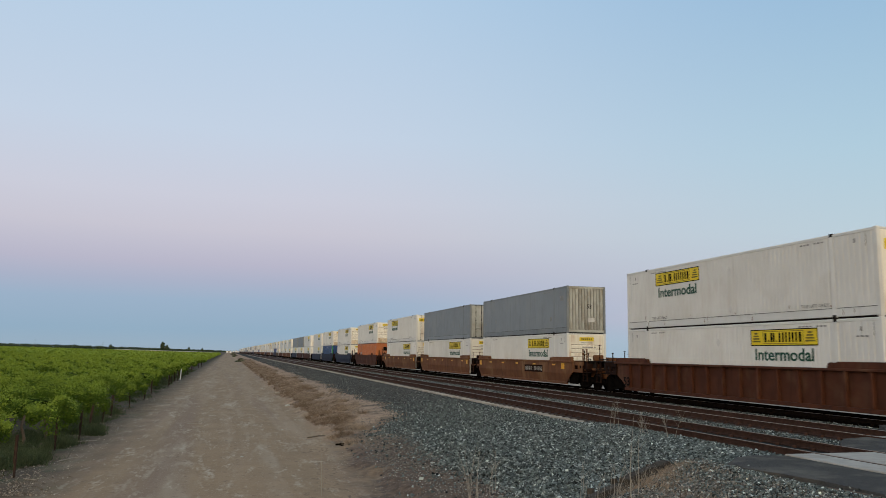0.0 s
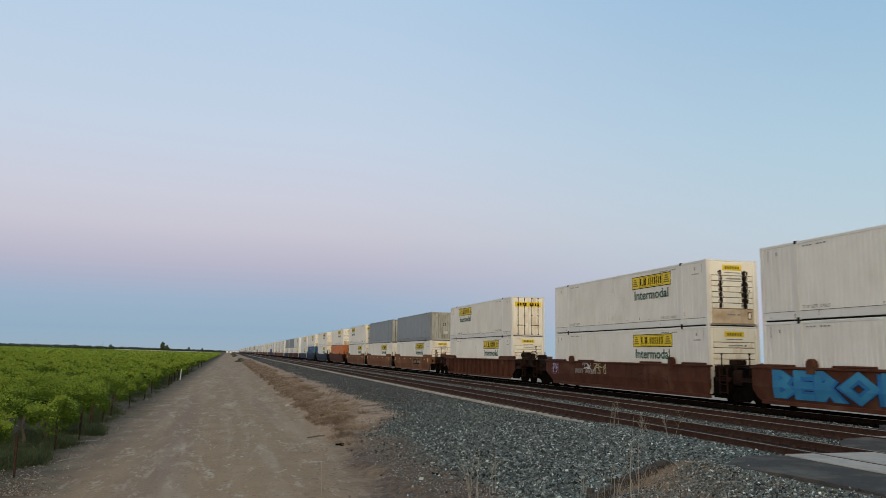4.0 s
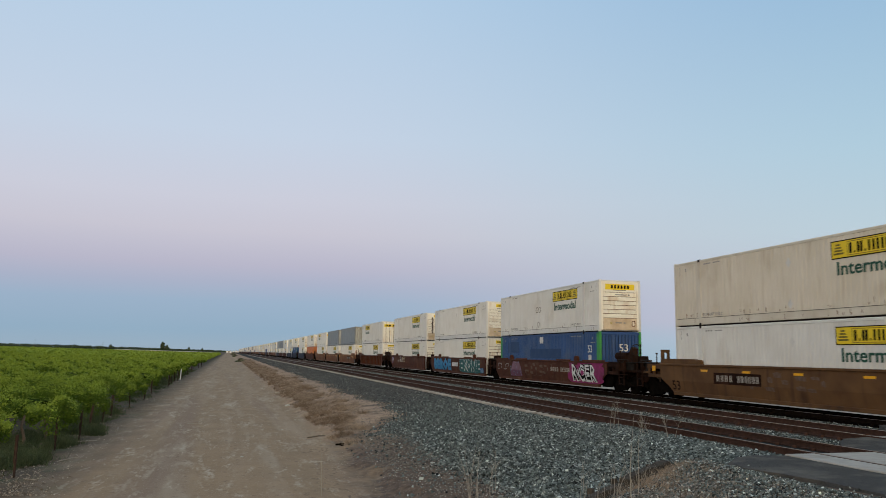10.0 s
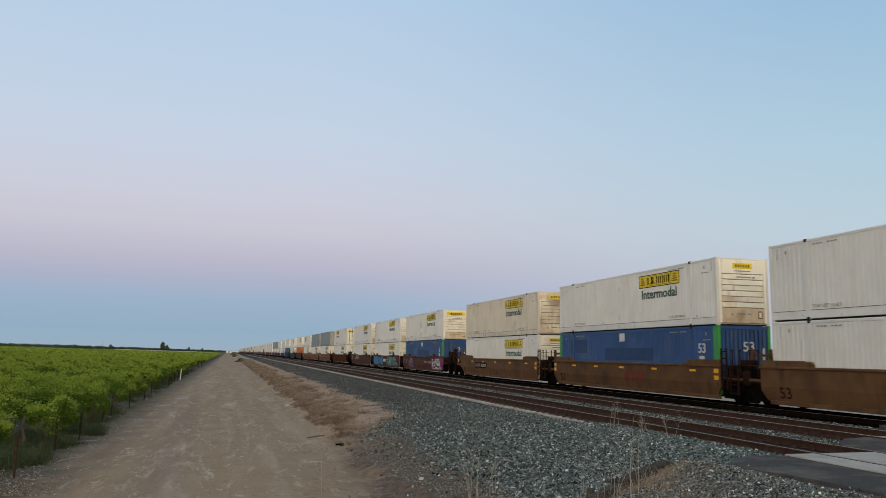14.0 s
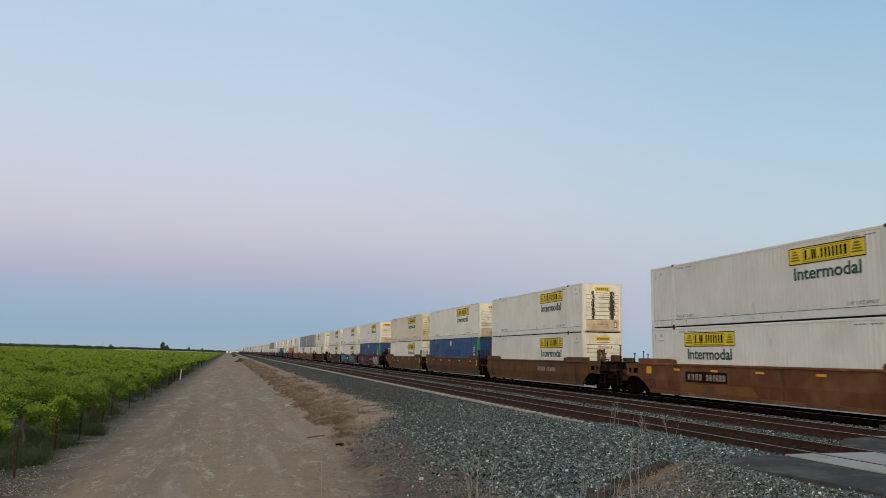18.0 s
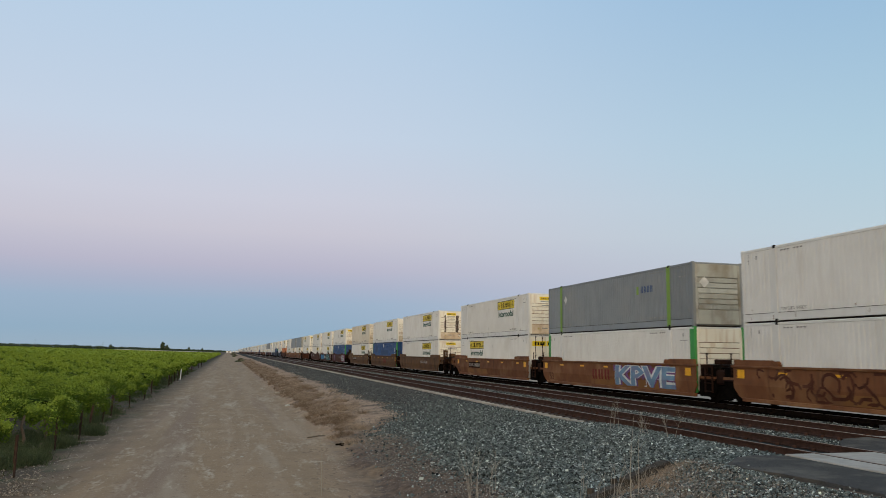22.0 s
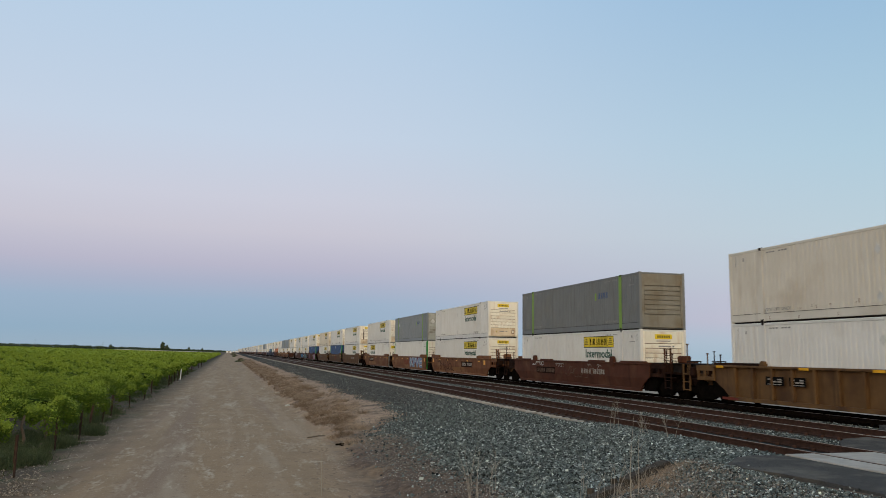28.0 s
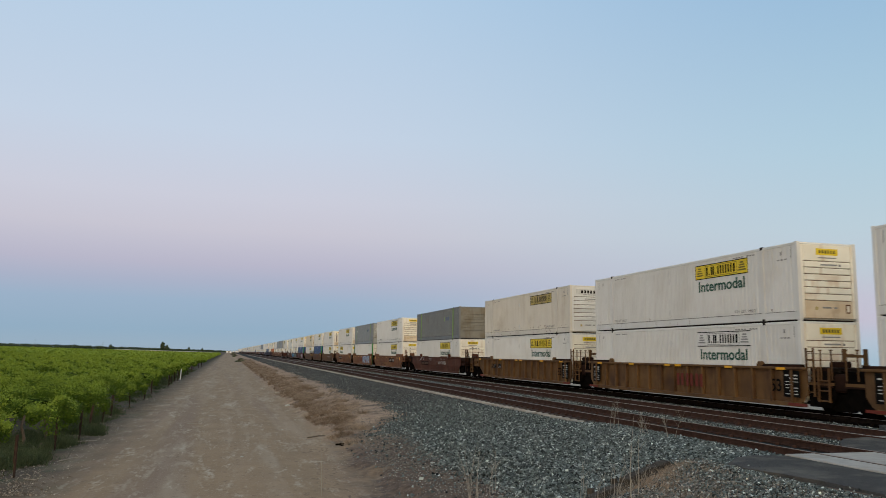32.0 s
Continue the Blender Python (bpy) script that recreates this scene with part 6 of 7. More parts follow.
def build_vines():
    heaps = {}

    def add(p, q, heap):
        h = heaps.setdefault(heap, [[], [], 0])
        h[0].append(p); h[1].append(q + h[2]); h[2] += len(p)

    ends = []
    for y in ROW_Y:
        x0 = wedge(y)
        if y < 180:
            if y < 46:
                puffs, leaves, size = 31, 140, 0.050
            elif y < 90:
                puffs, leaves, size = 24, 42, 0.094
            else:
                puffs, leaves, size = 15, 22, 0.165
            c, n, tip = bush_samples(y, x0, -8.2 if y == 22.4 else -4.7, puffs, leaves)
            if y == 24.9:
                # only the end of this row hangs low
                low = (c[:, 0] < -5.75 + rng.normal(0, 0.15, len(c))) & (c[:, 2] < 0.95)
                c, n, tip = c[~low], n[~low], tip[~low]
        else:
            size = 0.62
            c, n = canopy_samples(y, x0, -4.85, 11)
            tip = rng.random(len(c)) * 0.9
        # lit tops painted by the paler leaf; lower limits brighten the far rows
        lit = tip > (0.40 if y < 46 else 0.32 if y < 70 else 0.16 if y < 120 else 0.0 if y < 180 else -0.1)
        if y < 30 and y != 22.4:
            near = c[:, 0] > -6.9
            ends.append((y, c[near & ~lit], n[near & ~lit], c[near & lit], n[near & lit]))
            c, n, lit = c[~near], n[~near], lit[~near]
        k = 6 if y < 23 else 4
        add(*leaf_cloud(c[~lit], n[~lit], size, 0.36, k), ("leaf", k))
        add(*leaf_cloud(c[lit], n[lit], size * 0.9, 0.36, k), ("lit_leaf", k))
    for key, name, label in (("leaf", "vineyard_foliage", "dense green grapevine foliage in trained rows"),
                             ("lit_leaf", "vine_shoots", "bright yellow-green grapevine leaves coloured as the lit tops of the rows")):
        for k in (6, 4):
            v, f, _ = heaps[key, k]
            ob = from_arrays(name, np.concatenate(v), np.concatenate(f), M[key])
            tagged(ob, label, "vines", kind="stuff")
    v, f, n0 = [], [], 0
    # added dark hull in each row; the leaves' inner shade is in its colour
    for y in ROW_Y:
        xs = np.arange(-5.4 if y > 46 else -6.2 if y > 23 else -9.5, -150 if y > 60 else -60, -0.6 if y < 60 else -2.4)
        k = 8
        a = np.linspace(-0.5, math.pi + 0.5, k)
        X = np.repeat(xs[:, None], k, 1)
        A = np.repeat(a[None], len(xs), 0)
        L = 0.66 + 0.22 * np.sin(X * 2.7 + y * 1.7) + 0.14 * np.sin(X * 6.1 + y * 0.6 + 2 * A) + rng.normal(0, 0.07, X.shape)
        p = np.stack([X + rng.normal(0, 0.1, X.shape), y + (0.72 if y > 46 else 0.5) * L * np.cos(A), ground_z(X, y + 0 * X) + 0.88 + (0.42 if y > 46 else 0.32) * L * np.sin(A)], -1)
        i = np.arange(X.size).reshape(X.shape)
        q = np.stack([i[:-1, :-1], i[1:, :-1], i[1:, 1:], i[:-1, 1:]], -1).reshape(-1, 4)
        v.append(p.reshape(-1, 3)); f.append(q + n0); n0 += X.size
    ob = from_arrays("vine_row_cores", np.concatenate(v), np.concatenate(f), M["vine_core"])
    tagged(ob, "dark green hull inside the vine rows, coloured as their shaded depth", "vines", kind="stuff")
    # the first vines beside the road are things of their own
    for y, c, n, cy, ny in ends:
        vine = empty("grapevine", pose(-6.2, y, 0))
        tagged(vine, "leafy green grapevine on a rusty stake at the row's end", "grapevine", group="vines along the road")
        p, q = leaf_cloud(c - (-6.2, y, 0), n, 0.050, 0.40)
        from_arrays("crown", p, q, M["leaf"], vine)
        p, q = leaf_cloud(cy - (-6.2, y, 0), ny, 0.046, 0.40)
        from_arrays("shoot_foliage", p, q, M["lit_leaf"], vine, "bright yellow-green leaves coloured as the lit side of the crown")["kind"] = "stuff"
        bm = bmesh.new()
        pts = [Vector((0, 0, -0.05)), Vector((0.05, 0.03, 0.35)), Vector((-0.04, -0.02, 0.7)), Vector((0.02, 0.02, 1.0))]
        for i in range(3):
            tube(bm, pts[i], pts[i + 1], 0.05 - 0.008 * i, 0.045 - 0.008 * i, 7)
        trunk = part("trunk", bm, M["bark"], vine, "gnarled brown trunk")
        trunk.location.x = 0.65
    # stakes at the row ends, trunks behind them
    bm = bmesh.new()
    box(bm, -0.022, 0.022, -0.022, 0.022, -0.1, 0.94, 0.006)
    box(bm, -0.026, -0.021, -0.04, 0.04, 0.3, 0.92)
    me = bpy.data.meshes.new("vineyard_stake")
    bm.to_mesh(me)
    bm.free()
    me.materials.append(M["stake"])
    for i, y in enumerate(ROW_Y[:45]):
        if i == 1 or (i > 6 and random.random() < 0.5):
            continue
        s = new("vineyard_stake", me)
        s.matrix_basis = pose(-4.62 + random.uniform(-0.2, 0.12), y + random.uniform(-0.15, 0.15), 0, random.uniform(-5, 5), random.uniform(-2, 9), random.uniform(0, 90))
        tagged(s, "rusty steel vineyard stake leaning at the row's end", "stake", group="stakes along the road")
    bm = bmesh.new()
    for y in ROW_Y[:30]:
        for x in np.arange(-8.3, wedge(y), -2.1):
            z = float(ground_z(x, y))
            xx = x + random.uniform(-0.2, 0.2)
            tube(bm, (xx, y, z - 0.05), (xx + random.uniform(-0.1, 0.1), y, z + 1.0), 0.045, 0.035, 6)
    ob = part("vine_trunks", bm, M["bark"])
    tagged(ob, "gnarled brown grapevine trunks under the rows", "vines", kind="stuff")


def tuft_field(name, pts, h, w, material, label, category, blades=7, lean=0.45):
    """Tufts of narrow blades, three-cornered, at the points."""
    n = len(pts) * blades
    base = np.repeat(pts, blades, 0) + np.c_[rng.normal(0, 0.06, (n, 2)), np.zeros(n)]
    a = rng.uniform(0, 2 * math.pi, n)
    hh = h * rng.uniform(0.4, 1.2, n)
    ln = lean * hh * rng.uniform(0.2, 1.3, n)
    b = rng.uniform(0, 2 * math.pi, n)
    side = np.stack([np.cos(a), np.sin(a), 0 * a], 1) * w
    tip = base + np.stack([ln * np.cos(b), ln * np.sin(b), hh], 1)
    v = np.stack([base - side, base + side, tip], 1).reshape(-1, 3)
    ob = from_arrays(name, v, np.arange(3 * n).reshape(n, 3), material)
    return tagged(ob, label, category, kind="stuff")


def build_grass():
    def on_ground(x, y):
        return np.stack([x, y, ground_z(x, y) - 0.01], 1)

    # weeds at the foot of the vines: thin blades and leafy mounds with bare soil between
    y = rng.uniform(17, 130, 2600)
    x = -4.5 - np.abs(rng.normal(0, 1.1, y.size)) + 0.3 * np.sin(y * 0.9)
    keep = (np.sin(y * 1.1) + np.sin(y * 0.37 + 1) + rng.normal(0, 0.6, y.size) > 0.1) & (x < -4.45)
    tuft_field("roadside_weeds", on_ground(x, y)[keep], 0.13, 0.010, M["weed"], "low grey-green weeds along the vine rows", "weeds", 8)
    mounds = [(-5.5, 18.7, 0.5), (-6.3, 20.9, 0.7), (-4.75, 22.0, 0.40), (-4.7, 22.9, 0.36), (-5.2, 21.4, 0.5), (-5.5, 24.2, 0.5), (-6.2, 25.9, 0.6), (-4.65, 26.3, 0.36), (-4.25, 29.2, 0.34), (-4.45, 30.6, 0.36), (-5.4, 30.0, 0.6), (-5.2, 34.0, 0.5), (-5.0, 38.0, 0.5), (-5.4, 23.2, 0.5), (-6.8, 23.4, 0.7), (-4.75, 25.6, 0.3), (-5.0, 27.0, 0.35), (-5.9, 26.6, 0.55), (-4.9, 29.6, 0.42), (-5.6, 32.3, 0.45), (-7.5, 18.4, 0.7), (-5.6, 21.8, 0.45)]
    mounds += [(-4.9 - abs(random.gauss(0, 0.9)), random.uniform(18, 120), random.uniform(0.12, 0.34)) for _ in range(110)]
    v, f, n0 = [], [], 0
    for mx, my, w in mounds:
        k = int(2600 * w) if my < 34 else int(500 * w)
        d = rng.normal(0, 1, (k, 3))
        d /= np.linalg.norm(d, axis=1, keepdims=True)
        d[:, 2] = np.abs(d[:, 2])
        c = d * (w, w, 0.55 * w + 0.08) * (rng.random((k, 1)) ** 0.4) * (1 + 0.3 * np.sin(5 * d[:, :1] + mx) * np.sin(4 * d[:, 1:2] + my))
        c = c + np.array((mx, my, 0)) + np.c_[np.zeros((k, 2)), ground_z(mx + c[:, 0], my + c[:, 1])]
        p, q = leaf_cloud(c, d, 0.034 if my < 45 else 0.08, 0.8, 4)
        v.append(p); f.append(q + n0); n0 += len(p)
    spots = np.concatenate([np.c_[mx + rng.normal(0, 0.5 * w, int(150 * w)), my + rng.normal(0, 0.5 * w, int(150 * w))] for mx, my, w in mounds if my < 40])
    tuft_field("tall_weeds", on_ground(spots[:, 0], spots[:, 1]), 0.34, 0.008, M["weed"], "soft grey-green weed blades under the vine row ends", "weeds", 9, 0.6)
    ob = from_arrays("weed_mounds", np.concatenate(v), np.concatenate(f), M["weed"])
    tagged(ob, "leafy grey-green weed mounds under the vine row ends", "weeds", kind="stuff")
    # dead leaves and clippings strewn at the foot of the rows
    n = 5200
    y = 17.5 + rng.random(n) ** 1.7 * 62
    x = -4.55 + rng.normal(0, 0.55, n) + 0.25 * np.sin(y * 0.8)
    keep = (np.sin(y * 1.7 + x) + np.sin(y * 0.61 + 2) + rng.normal(0, 0.5, n) > -0.3) & (x < -3.2)
    c = np.stack([x, y, ground_z(x, y) + 0.015], 1)[keep]
    up = np.zeros_like(c) + (0, 0, 1)
    olive = rng.random(len(c)) < 0.5
    for pick, key, label in ((olive, "crumb", "flat pale leaf litter along the vine row ends"), (~olive, "dry", "straw-brown dead leaf litter along the vine row ends")):
        p, q = leaf_cloud(c[pick], up[pick], 0.042, 0.3, 4)
        tagged(from_arrays("leaf_litter", p, q, M[key]), label, "leaf litter", kind="stuff")
    # dry grass on the bank, in shaggy clumps
    n = 1300
    cy = 23 + rng.random(n) ** 1.5 * 230
    cx = 3.6 + rng.beta(1.25, 2.3, n) * 2.9 + 0.2 * np.sin(cy * 0.7)
    keep = (cy > 26.5 + 3.6 * (cx - 3.8) + rng.normal(0, 1.6, n)) & (cx < stone_edge(cy) - 0.1 + rng.normal(0, 0.3, n))
    cx, cy = cx[keep], cy[keep]
    per = rng.integers(5, 27, len(cx))
    x = np.repeat(cx, per) + rng.normal(0, 0.13, per.sum())
    y = np.repeat(cy, per) + rng.normal(0, 0.20, per.sum())
    ok = x > 3.45
    dead = np.repeat((rng.random(len(cx)) < 0.36 + 0.4 * (cx < 4.0)) & (cy > 26), per)
    tuft_field("dead_bank_weeds", on_ground(x, y)[ok & dead], 0.17, 0.007, M["brown_weed"], "brown dead weeds at the foot of the bank", "dead weeds", 9, 1.2)
    ok &= ~dead
    tuft_field("dry_bank_grass", on_ground(x, y)[ok], 0.20, 0.006, M["dry"], "dry straw-coloured grass on the track bank", "dry grass", 9, 1.7)
    # straw on the apron by the timber
    x = rng.uniform(4.6, 8.0, 60)
    y = edge_of_apron(x) - np.abs(rng.normal(0.1, 0.35, x.size))
    xd = rng.uniform(6.6, 8.6, 260)
    yd = edge_of_apron(xd) - 0.25 - np.abs(rng.normal(0.2, 0.9, xd.size))
    tuft_field("apron_grass", on_ground(xd, yd), 0.13, 0.004, M["dry"], "short dry grass growing through the apron gravel", "dry grass", 8, 1.0)
    tuft_field("apron_straw", on_ground(x, y), 0.30, 0.0035, M["stalk"], "thin dry straw beside the timber edging", "dry grass", 4, 0.7)


def stones(name, pts, size, material, label, flat=1.1):
    """Irregular wedge-shaped crushed stones."""
    n = len(pts)
    c = np.array([(1, 0.3, 0), (-0.3, 1, 0), (-1, -0.3, 0), (0.3, -1, 0), (0.1, 0, 1.0)], float) * 0.62 - (0, 0, 0.15)
    s = size * np.clip(rng.lognormal(0, 0.3, n), 0.5, 1.6)
    v = c[None] * rng.uniform(0.6, 1.25, (n, 5, 3)) * rng.uniform(0.75, 1.3, (n, 1, 3))
    ax = rng.normal(0, 1, (n, 4))
    ax[:, 1:3] *= 0.33
    ax /= np.linalg.norm(ax, axis=1, keepdims=True)
    w, x, y, z = ax.T
    R = np.stack([1 - 2 * (y * y + z * z), 2 * (x * y - z * w), 2 * (x * z + y * w), 2 * (x * y + z * w), 1 - 2 * (x * x + z * z), 2 * (y * z - x * w),
                  2 * (x * z - y * w), 2 * (y * z + x * w), 1 - 2 * (x * x + y * y)], 1).reshape(n, 3, 3)
    v = np.einsum("nij,nkj->nki", R, v) * s[:, None, None]
    v[..., 2] *= flat
    v += pts[:, None, :]
    v[:, 4, :2] += rng.normal(0, 0.45, (n, 2)) * s[:, None] * 0.6
    i = 5 * np.arange(n)[:, None]
    tris = np.concatenate([i + t for t in ((0, 1, 4), (1, 2, 4), (2, 3, 4), (3, 0, 4))], 1).reshape(-1, 3)
    ob = from_arrays(name, v.reshape(-1, 3), tris, material)
    return tagged(ob, label, "stones", kind="stuff")


def blocks(name, pts, size, material, label):
    """Chunky crushed stones: crooked blocks, narrower and skewed at the top."""
    n = len(pts)
    c = np.array([(1, 0.8, 0), (-0.7, 1, 0), (-1, -0.8, 0), (0.8, -1, 0), (0.42, 0.2, 1), (-0.3, 0.5, 0.85), (-0.5, -0.2, 1), (0.3, -0.45, 0.8)], float) * (0.6, 0.6, 0.9) - (0, 0, 0.3)
    s = size * np.clip(rng.lognormal(0, 0.32, n), 0.5, 1.7)
    v = c[None] * rng.uniform(0.6, 1.3, (n, 8, 3)) * rng.uniform(0.7, 1.35, (n, 1, 3))
    t, u, w = rng.uniform(0, 2 * math.pi, n), rng.normal(0, 0.6, n), rng.normal(0, 0.6, n)
    ct, st, cu, su, cw, sw = np.cos(t), np.sin(t), np.cos(u), np.sin(u), np.cos(w), np.sin(w)
    o, e = 0 * t, 0 * t + 1
    mat3 = lambda *q: np.stack(q, 1).reshape(n, 3, 3)
    R = mat3(ct, -st, o, st, ct, o, o, o, e) @ mat3(e, o, o, o, cu, -su, o, su, cu) @ mat3(cw, o, sw, o, e, o, -sw, o, cw)
    v = np.einsum("nij,nkj->nki", R, v) * s[:, None, None] + pts[:, None, :]
    i = 8 * np.arange(n)[:, None]
    quads = np.concatenate([i + q for q in ((4, 5, 6, 7), (0, 1, 5, 4), (1, 2, 6, 5), (2, 3, 7, 6), (3, 0, 4, 7))], 1).reshape(-1, 4)
    ob = from_arrays(name, v.reshape(-1, 3), quads, material)
    return tagged(ob, label, "stones", kind="stuff")


def build_stones():
    def bed(x, y):
        return shoulder_z(x, y) + 0.035

    n = 205000
    y = 11 + rng.random(n) ** 1.95 * 90
    x = 4.4 + rng.random(n) * 6.8
    keep = (x > stone_edge(y) + 0.45 + 0.25 * np.sin(y * 0.9) + 0.2 * np.sin(y * 0.23) + rng.normal(0, 0.35, n) - np.abs(rng.normal(0, 0.45, n)) * (y < 26))
    keep &= ((y > edge_of_apron(x) + 0.15) | ((x > 9.2) & (y > 13.4))) & ((x < 10.8) | ((y < 27 + rng.normal(0, 4, n)) & (x < 11.2)))
    # thin and dirty low on the slope near the apron
    keep &= (y > 25) | (rng.random(n) < 0.06 + 0.94 * sm((x - stone_edge(y)) / 0.8))
    # stone spills down to the road near the apron
    m = 700
    ys = rng.uniform(13.2, 30, m)
    xs = stone_edge(ys) + 0.9 - rng.random(m) ** 1.6 * 2.4
    ks = (ys > edge_of_apron(xs) - 0.1) & (xs > 3.5)
    xx, yy = np.r_[x[keep], xs[ks]], np.r_[y[keep], ys[ks]]
    z = np.r_[bed(x[keep], y[keep]), ground_z(xs[ks], ys[ks])] + 0.012
    pts = np.stack([xx, yy, z], 1)
    old = rng.random(len(yy)) < 0.9 * sm((yy - 24 + 1.2 * (6.2 - xx)) / 16)
    near = ~old & (yy < 24) & (rng.random(len(yy)) < 0.5)
    blocks("ballast_stones", pts[near], 0.041, M["stone"], "loose angular grey-green ballast stones")
    stones("ballast_stones", pts[~old & ~near], 0.039, M["stone"], "grey-green ballast stones along the shoulder")
    stones("ballast_stones", pts[old], 0.039, M["old_stone"], "dusty dark grey older ballast stones")
    m = 11000
    ys = rng.uniform(12.5, 26, m)
    xs = 3.6 + rng.random(m) ** 0.8 * 2.6
    ks = (ys > edge_of_apron(xs) - 0.3) & (xs > 3.7 + 0.25 * np.sin(ys * 0.9))
    stones("slope_gravel", np.stack([xs, ys, ground_z(xs, ys) + 0.006], 1)[ks], 0.020, M["gravel"], "fine loose gravel on the dirt slope")
    m = 9000
    ys = rng.uniform(12.5, 25, m)
    xs = 4.1 + rng.random(m) ** 0.6 * 2.2
    ks = (ys > edge_of_apron(xs) - 0.2) & (rng.random(m) < 0.25 + 0.75 * sm((xs - 4.3 - 0.3 * np.sin(ys * 1.3)) / 1.2))
    stones("slope_gravel", np.stack([xs, ys, ground_z(xs, ys) + 0.008], 1)[ks], 0.024, M["old_stone"], "dark stone chips sunk in the dirt slope")
    m = 5200
    ys = 24 + rng.random(m) ** 1.5 * 50
    xs = rng.uniform(3.7, 7.2, m)
    ks = xs < stone_edge(ys) + 0.6
    stones("bank_chips", np.stack([xs, ys, ground_z(xs, ys) + 0.006], 1)[ks], 0.022, M["old_stone"], "dark stone chips scattered over the sandy bank")
    # farther along the shoulder
    n = 24000
    y = 85 + rng.random(n) ** 1.3 * 150
    x = rng.uniform(6.9, 10.8, n)
    keep = x > stone_edge(y) + 0.45 + rng.normal(0, 0.3, n)
    stones("ballast_stones", np.stack([x, y, bed(x, y) + 0.012], 1)[keep], 0.075, M["old_stone"], "dark grey ballast stones farther along the shoulder")
    # heaped over the near sleeper ends
    n = 15000
    y = 13.9 + rng.random(n) * 12.5
    x = rng.uniform(10.2, 11.66, n)
    keep = y < 22.5 + rng.normal(0, 1.2, n)
    blocks("ballast_stones", np.stack([x, y, shoulder_z(x, y) + 0.05], 1)[keep], 0.041, M["stone"], "grey-green ballast stones heaped beside the rail")
    # between the tracks
    n = 42000
    y = 15 + rng.random(n) ** 1.7 * 70
    x = np.where(rng.random(n) < 0.5, rng.uniform(13.55, 15.55, n), rng.uniform(17.65, 19.8, n))
    keep = y > 14.6 + (x - 13.6) * 0.75
    stones("ballast_stones", np.stack([x, y, 0 * x + TIE_TOP - 0.01], 1)[keep], 0.042, M["stone"], "grey-green ballast stones between the tracks")
    # pebbles and crumbs of dry mud along both edges of the road
    n = 3600
    y = 14 + rng.random(n) ** 1.6 * 60
    x = np.where(rng.random(n) < 0.55, -4.3 + np.abs(rng.normal(0, 0.7, n)), 3.4 - np.abs(rng.normal(0, 0.9, n)))
    stones("road_pebbles", np.stack([x, y, ground_z(x, y) + 0.004], 1), 0.017, M["crumb"], "small pebbles and dry mud crumbs along the dirt road", 0.8)
    # gravel of the apron: buff by the timber, grey towards the asphalt, grit over the asphalt's worn edge
    n = 26000
    x = rng.uniform(4.8, 9.6, n)
    y = edge_of_apron(x) - rng.random(n) * 6
    keep = (y > 7) & ~((x > 9.0) & (y < 13.5))
    pts = np.stack([x, y, ground_z(x, y) + 0.008], 1)[keep]
    grey = rng.random(len(pts)) < 0.10 + 0.42 * sm((pts[:, 0] - 6.6 + 0.4 * np.sin(pts[:, 1] * 2)) / 1.8)
    stones("apron_gravel", pts[~grey], 0.028, M["gravel"], "loose buff gravel on the apron")
    blocks("apron_gravel", pts[grey], 0.029, M["stone"], "loose grey gravel on the apron")
    m = 1500
    t = rng.random(m)
    xg, yg = 8.95 + 0.35 * sm(np.abs(t - 0.25) * 2) + rng.exponential(0.08, m) - 0.28, 12.6 - t * 6
    zg = np.where(xg > 9.2, RAIL_TOP - 0.028, ground_z(xg, yg) + 0.02)
    blocks("edge_grit", np.stack([xg, yg, zg], 1), 0.020, M["stone"], "grit strewn over the worn asphalt edge")


def stalk(bm, p, h, lean, heading, r=0.006, branches=3):
    pts = [Vector(p)]
    for i in range(1, 5):
        t = i / 4
        pts.append(Vector(p) + Vector((math.cos(heading) * lean * t * t, math.sin(heading) * lean * t * t, h * t)))
    for i in range(4):
        tube(bm, pts[i], pts[i + 1], r * (1 - 0.18 * i), r * (1 - 0.18 * (i + 1)), 5)
    for k in range(branches):
        b = pts[2].lerp(pts[4], random.random() * 0.8)
        a = random.uniform(0, 6.28)
        tube(bm, b, b + Vector((math.cos(a) * 0.13, math.sin(a) * 0.13, random.uniform(0.1, 0.3))), r * 0.5, r * 0.25, 4)


WEEDS = [(4.47, 13.91, 1.08, 4), (5.32, 11.19, 0.95, 3), (5.79, 11.44, 0.65, 3), (10.83, 20.57, 0.96, 4), (6.18, 11.22, 1.28, 3), (10.94, 19.04, 0.6, 6),
         (11.1, 17.97, 0.86, 3), (1.97, 16.22, 1.14, 1), (6.6, 12.4, 0.55, 4), (7.3, 13.0, 0.5, 4), (4.9, 14.2, 0.9, 3), (4.2, 13.2, 1.0, 3)]


def build_weeds():
    for x, y, h, n in WEEDS:
        w = empty("dry_weed", pose(x, y, float(ground_z(x, y)) if y < edge_of_apron(x) or x < 6.3 else float(ground_z(x, 60)) + 0.03))
        tagged(w, "tall thin dry weed stalks beside the track", "weed", group="dry weeds")
        for i in range(n):
            bm = bmesh.new()
            stalk(bm, (random.uniform(-0.12, 0.12), random.uniform(-0.12, 0.12), -0.03), h * random.uniform(0.65, 1.05), random.uniform(0.02, 0.25), random.uniform(0, 6.28), 0.0056, 0 if n == 1 else 1 if y < 14 else 4)
            part("stalk", bm, M["stalk"], w)


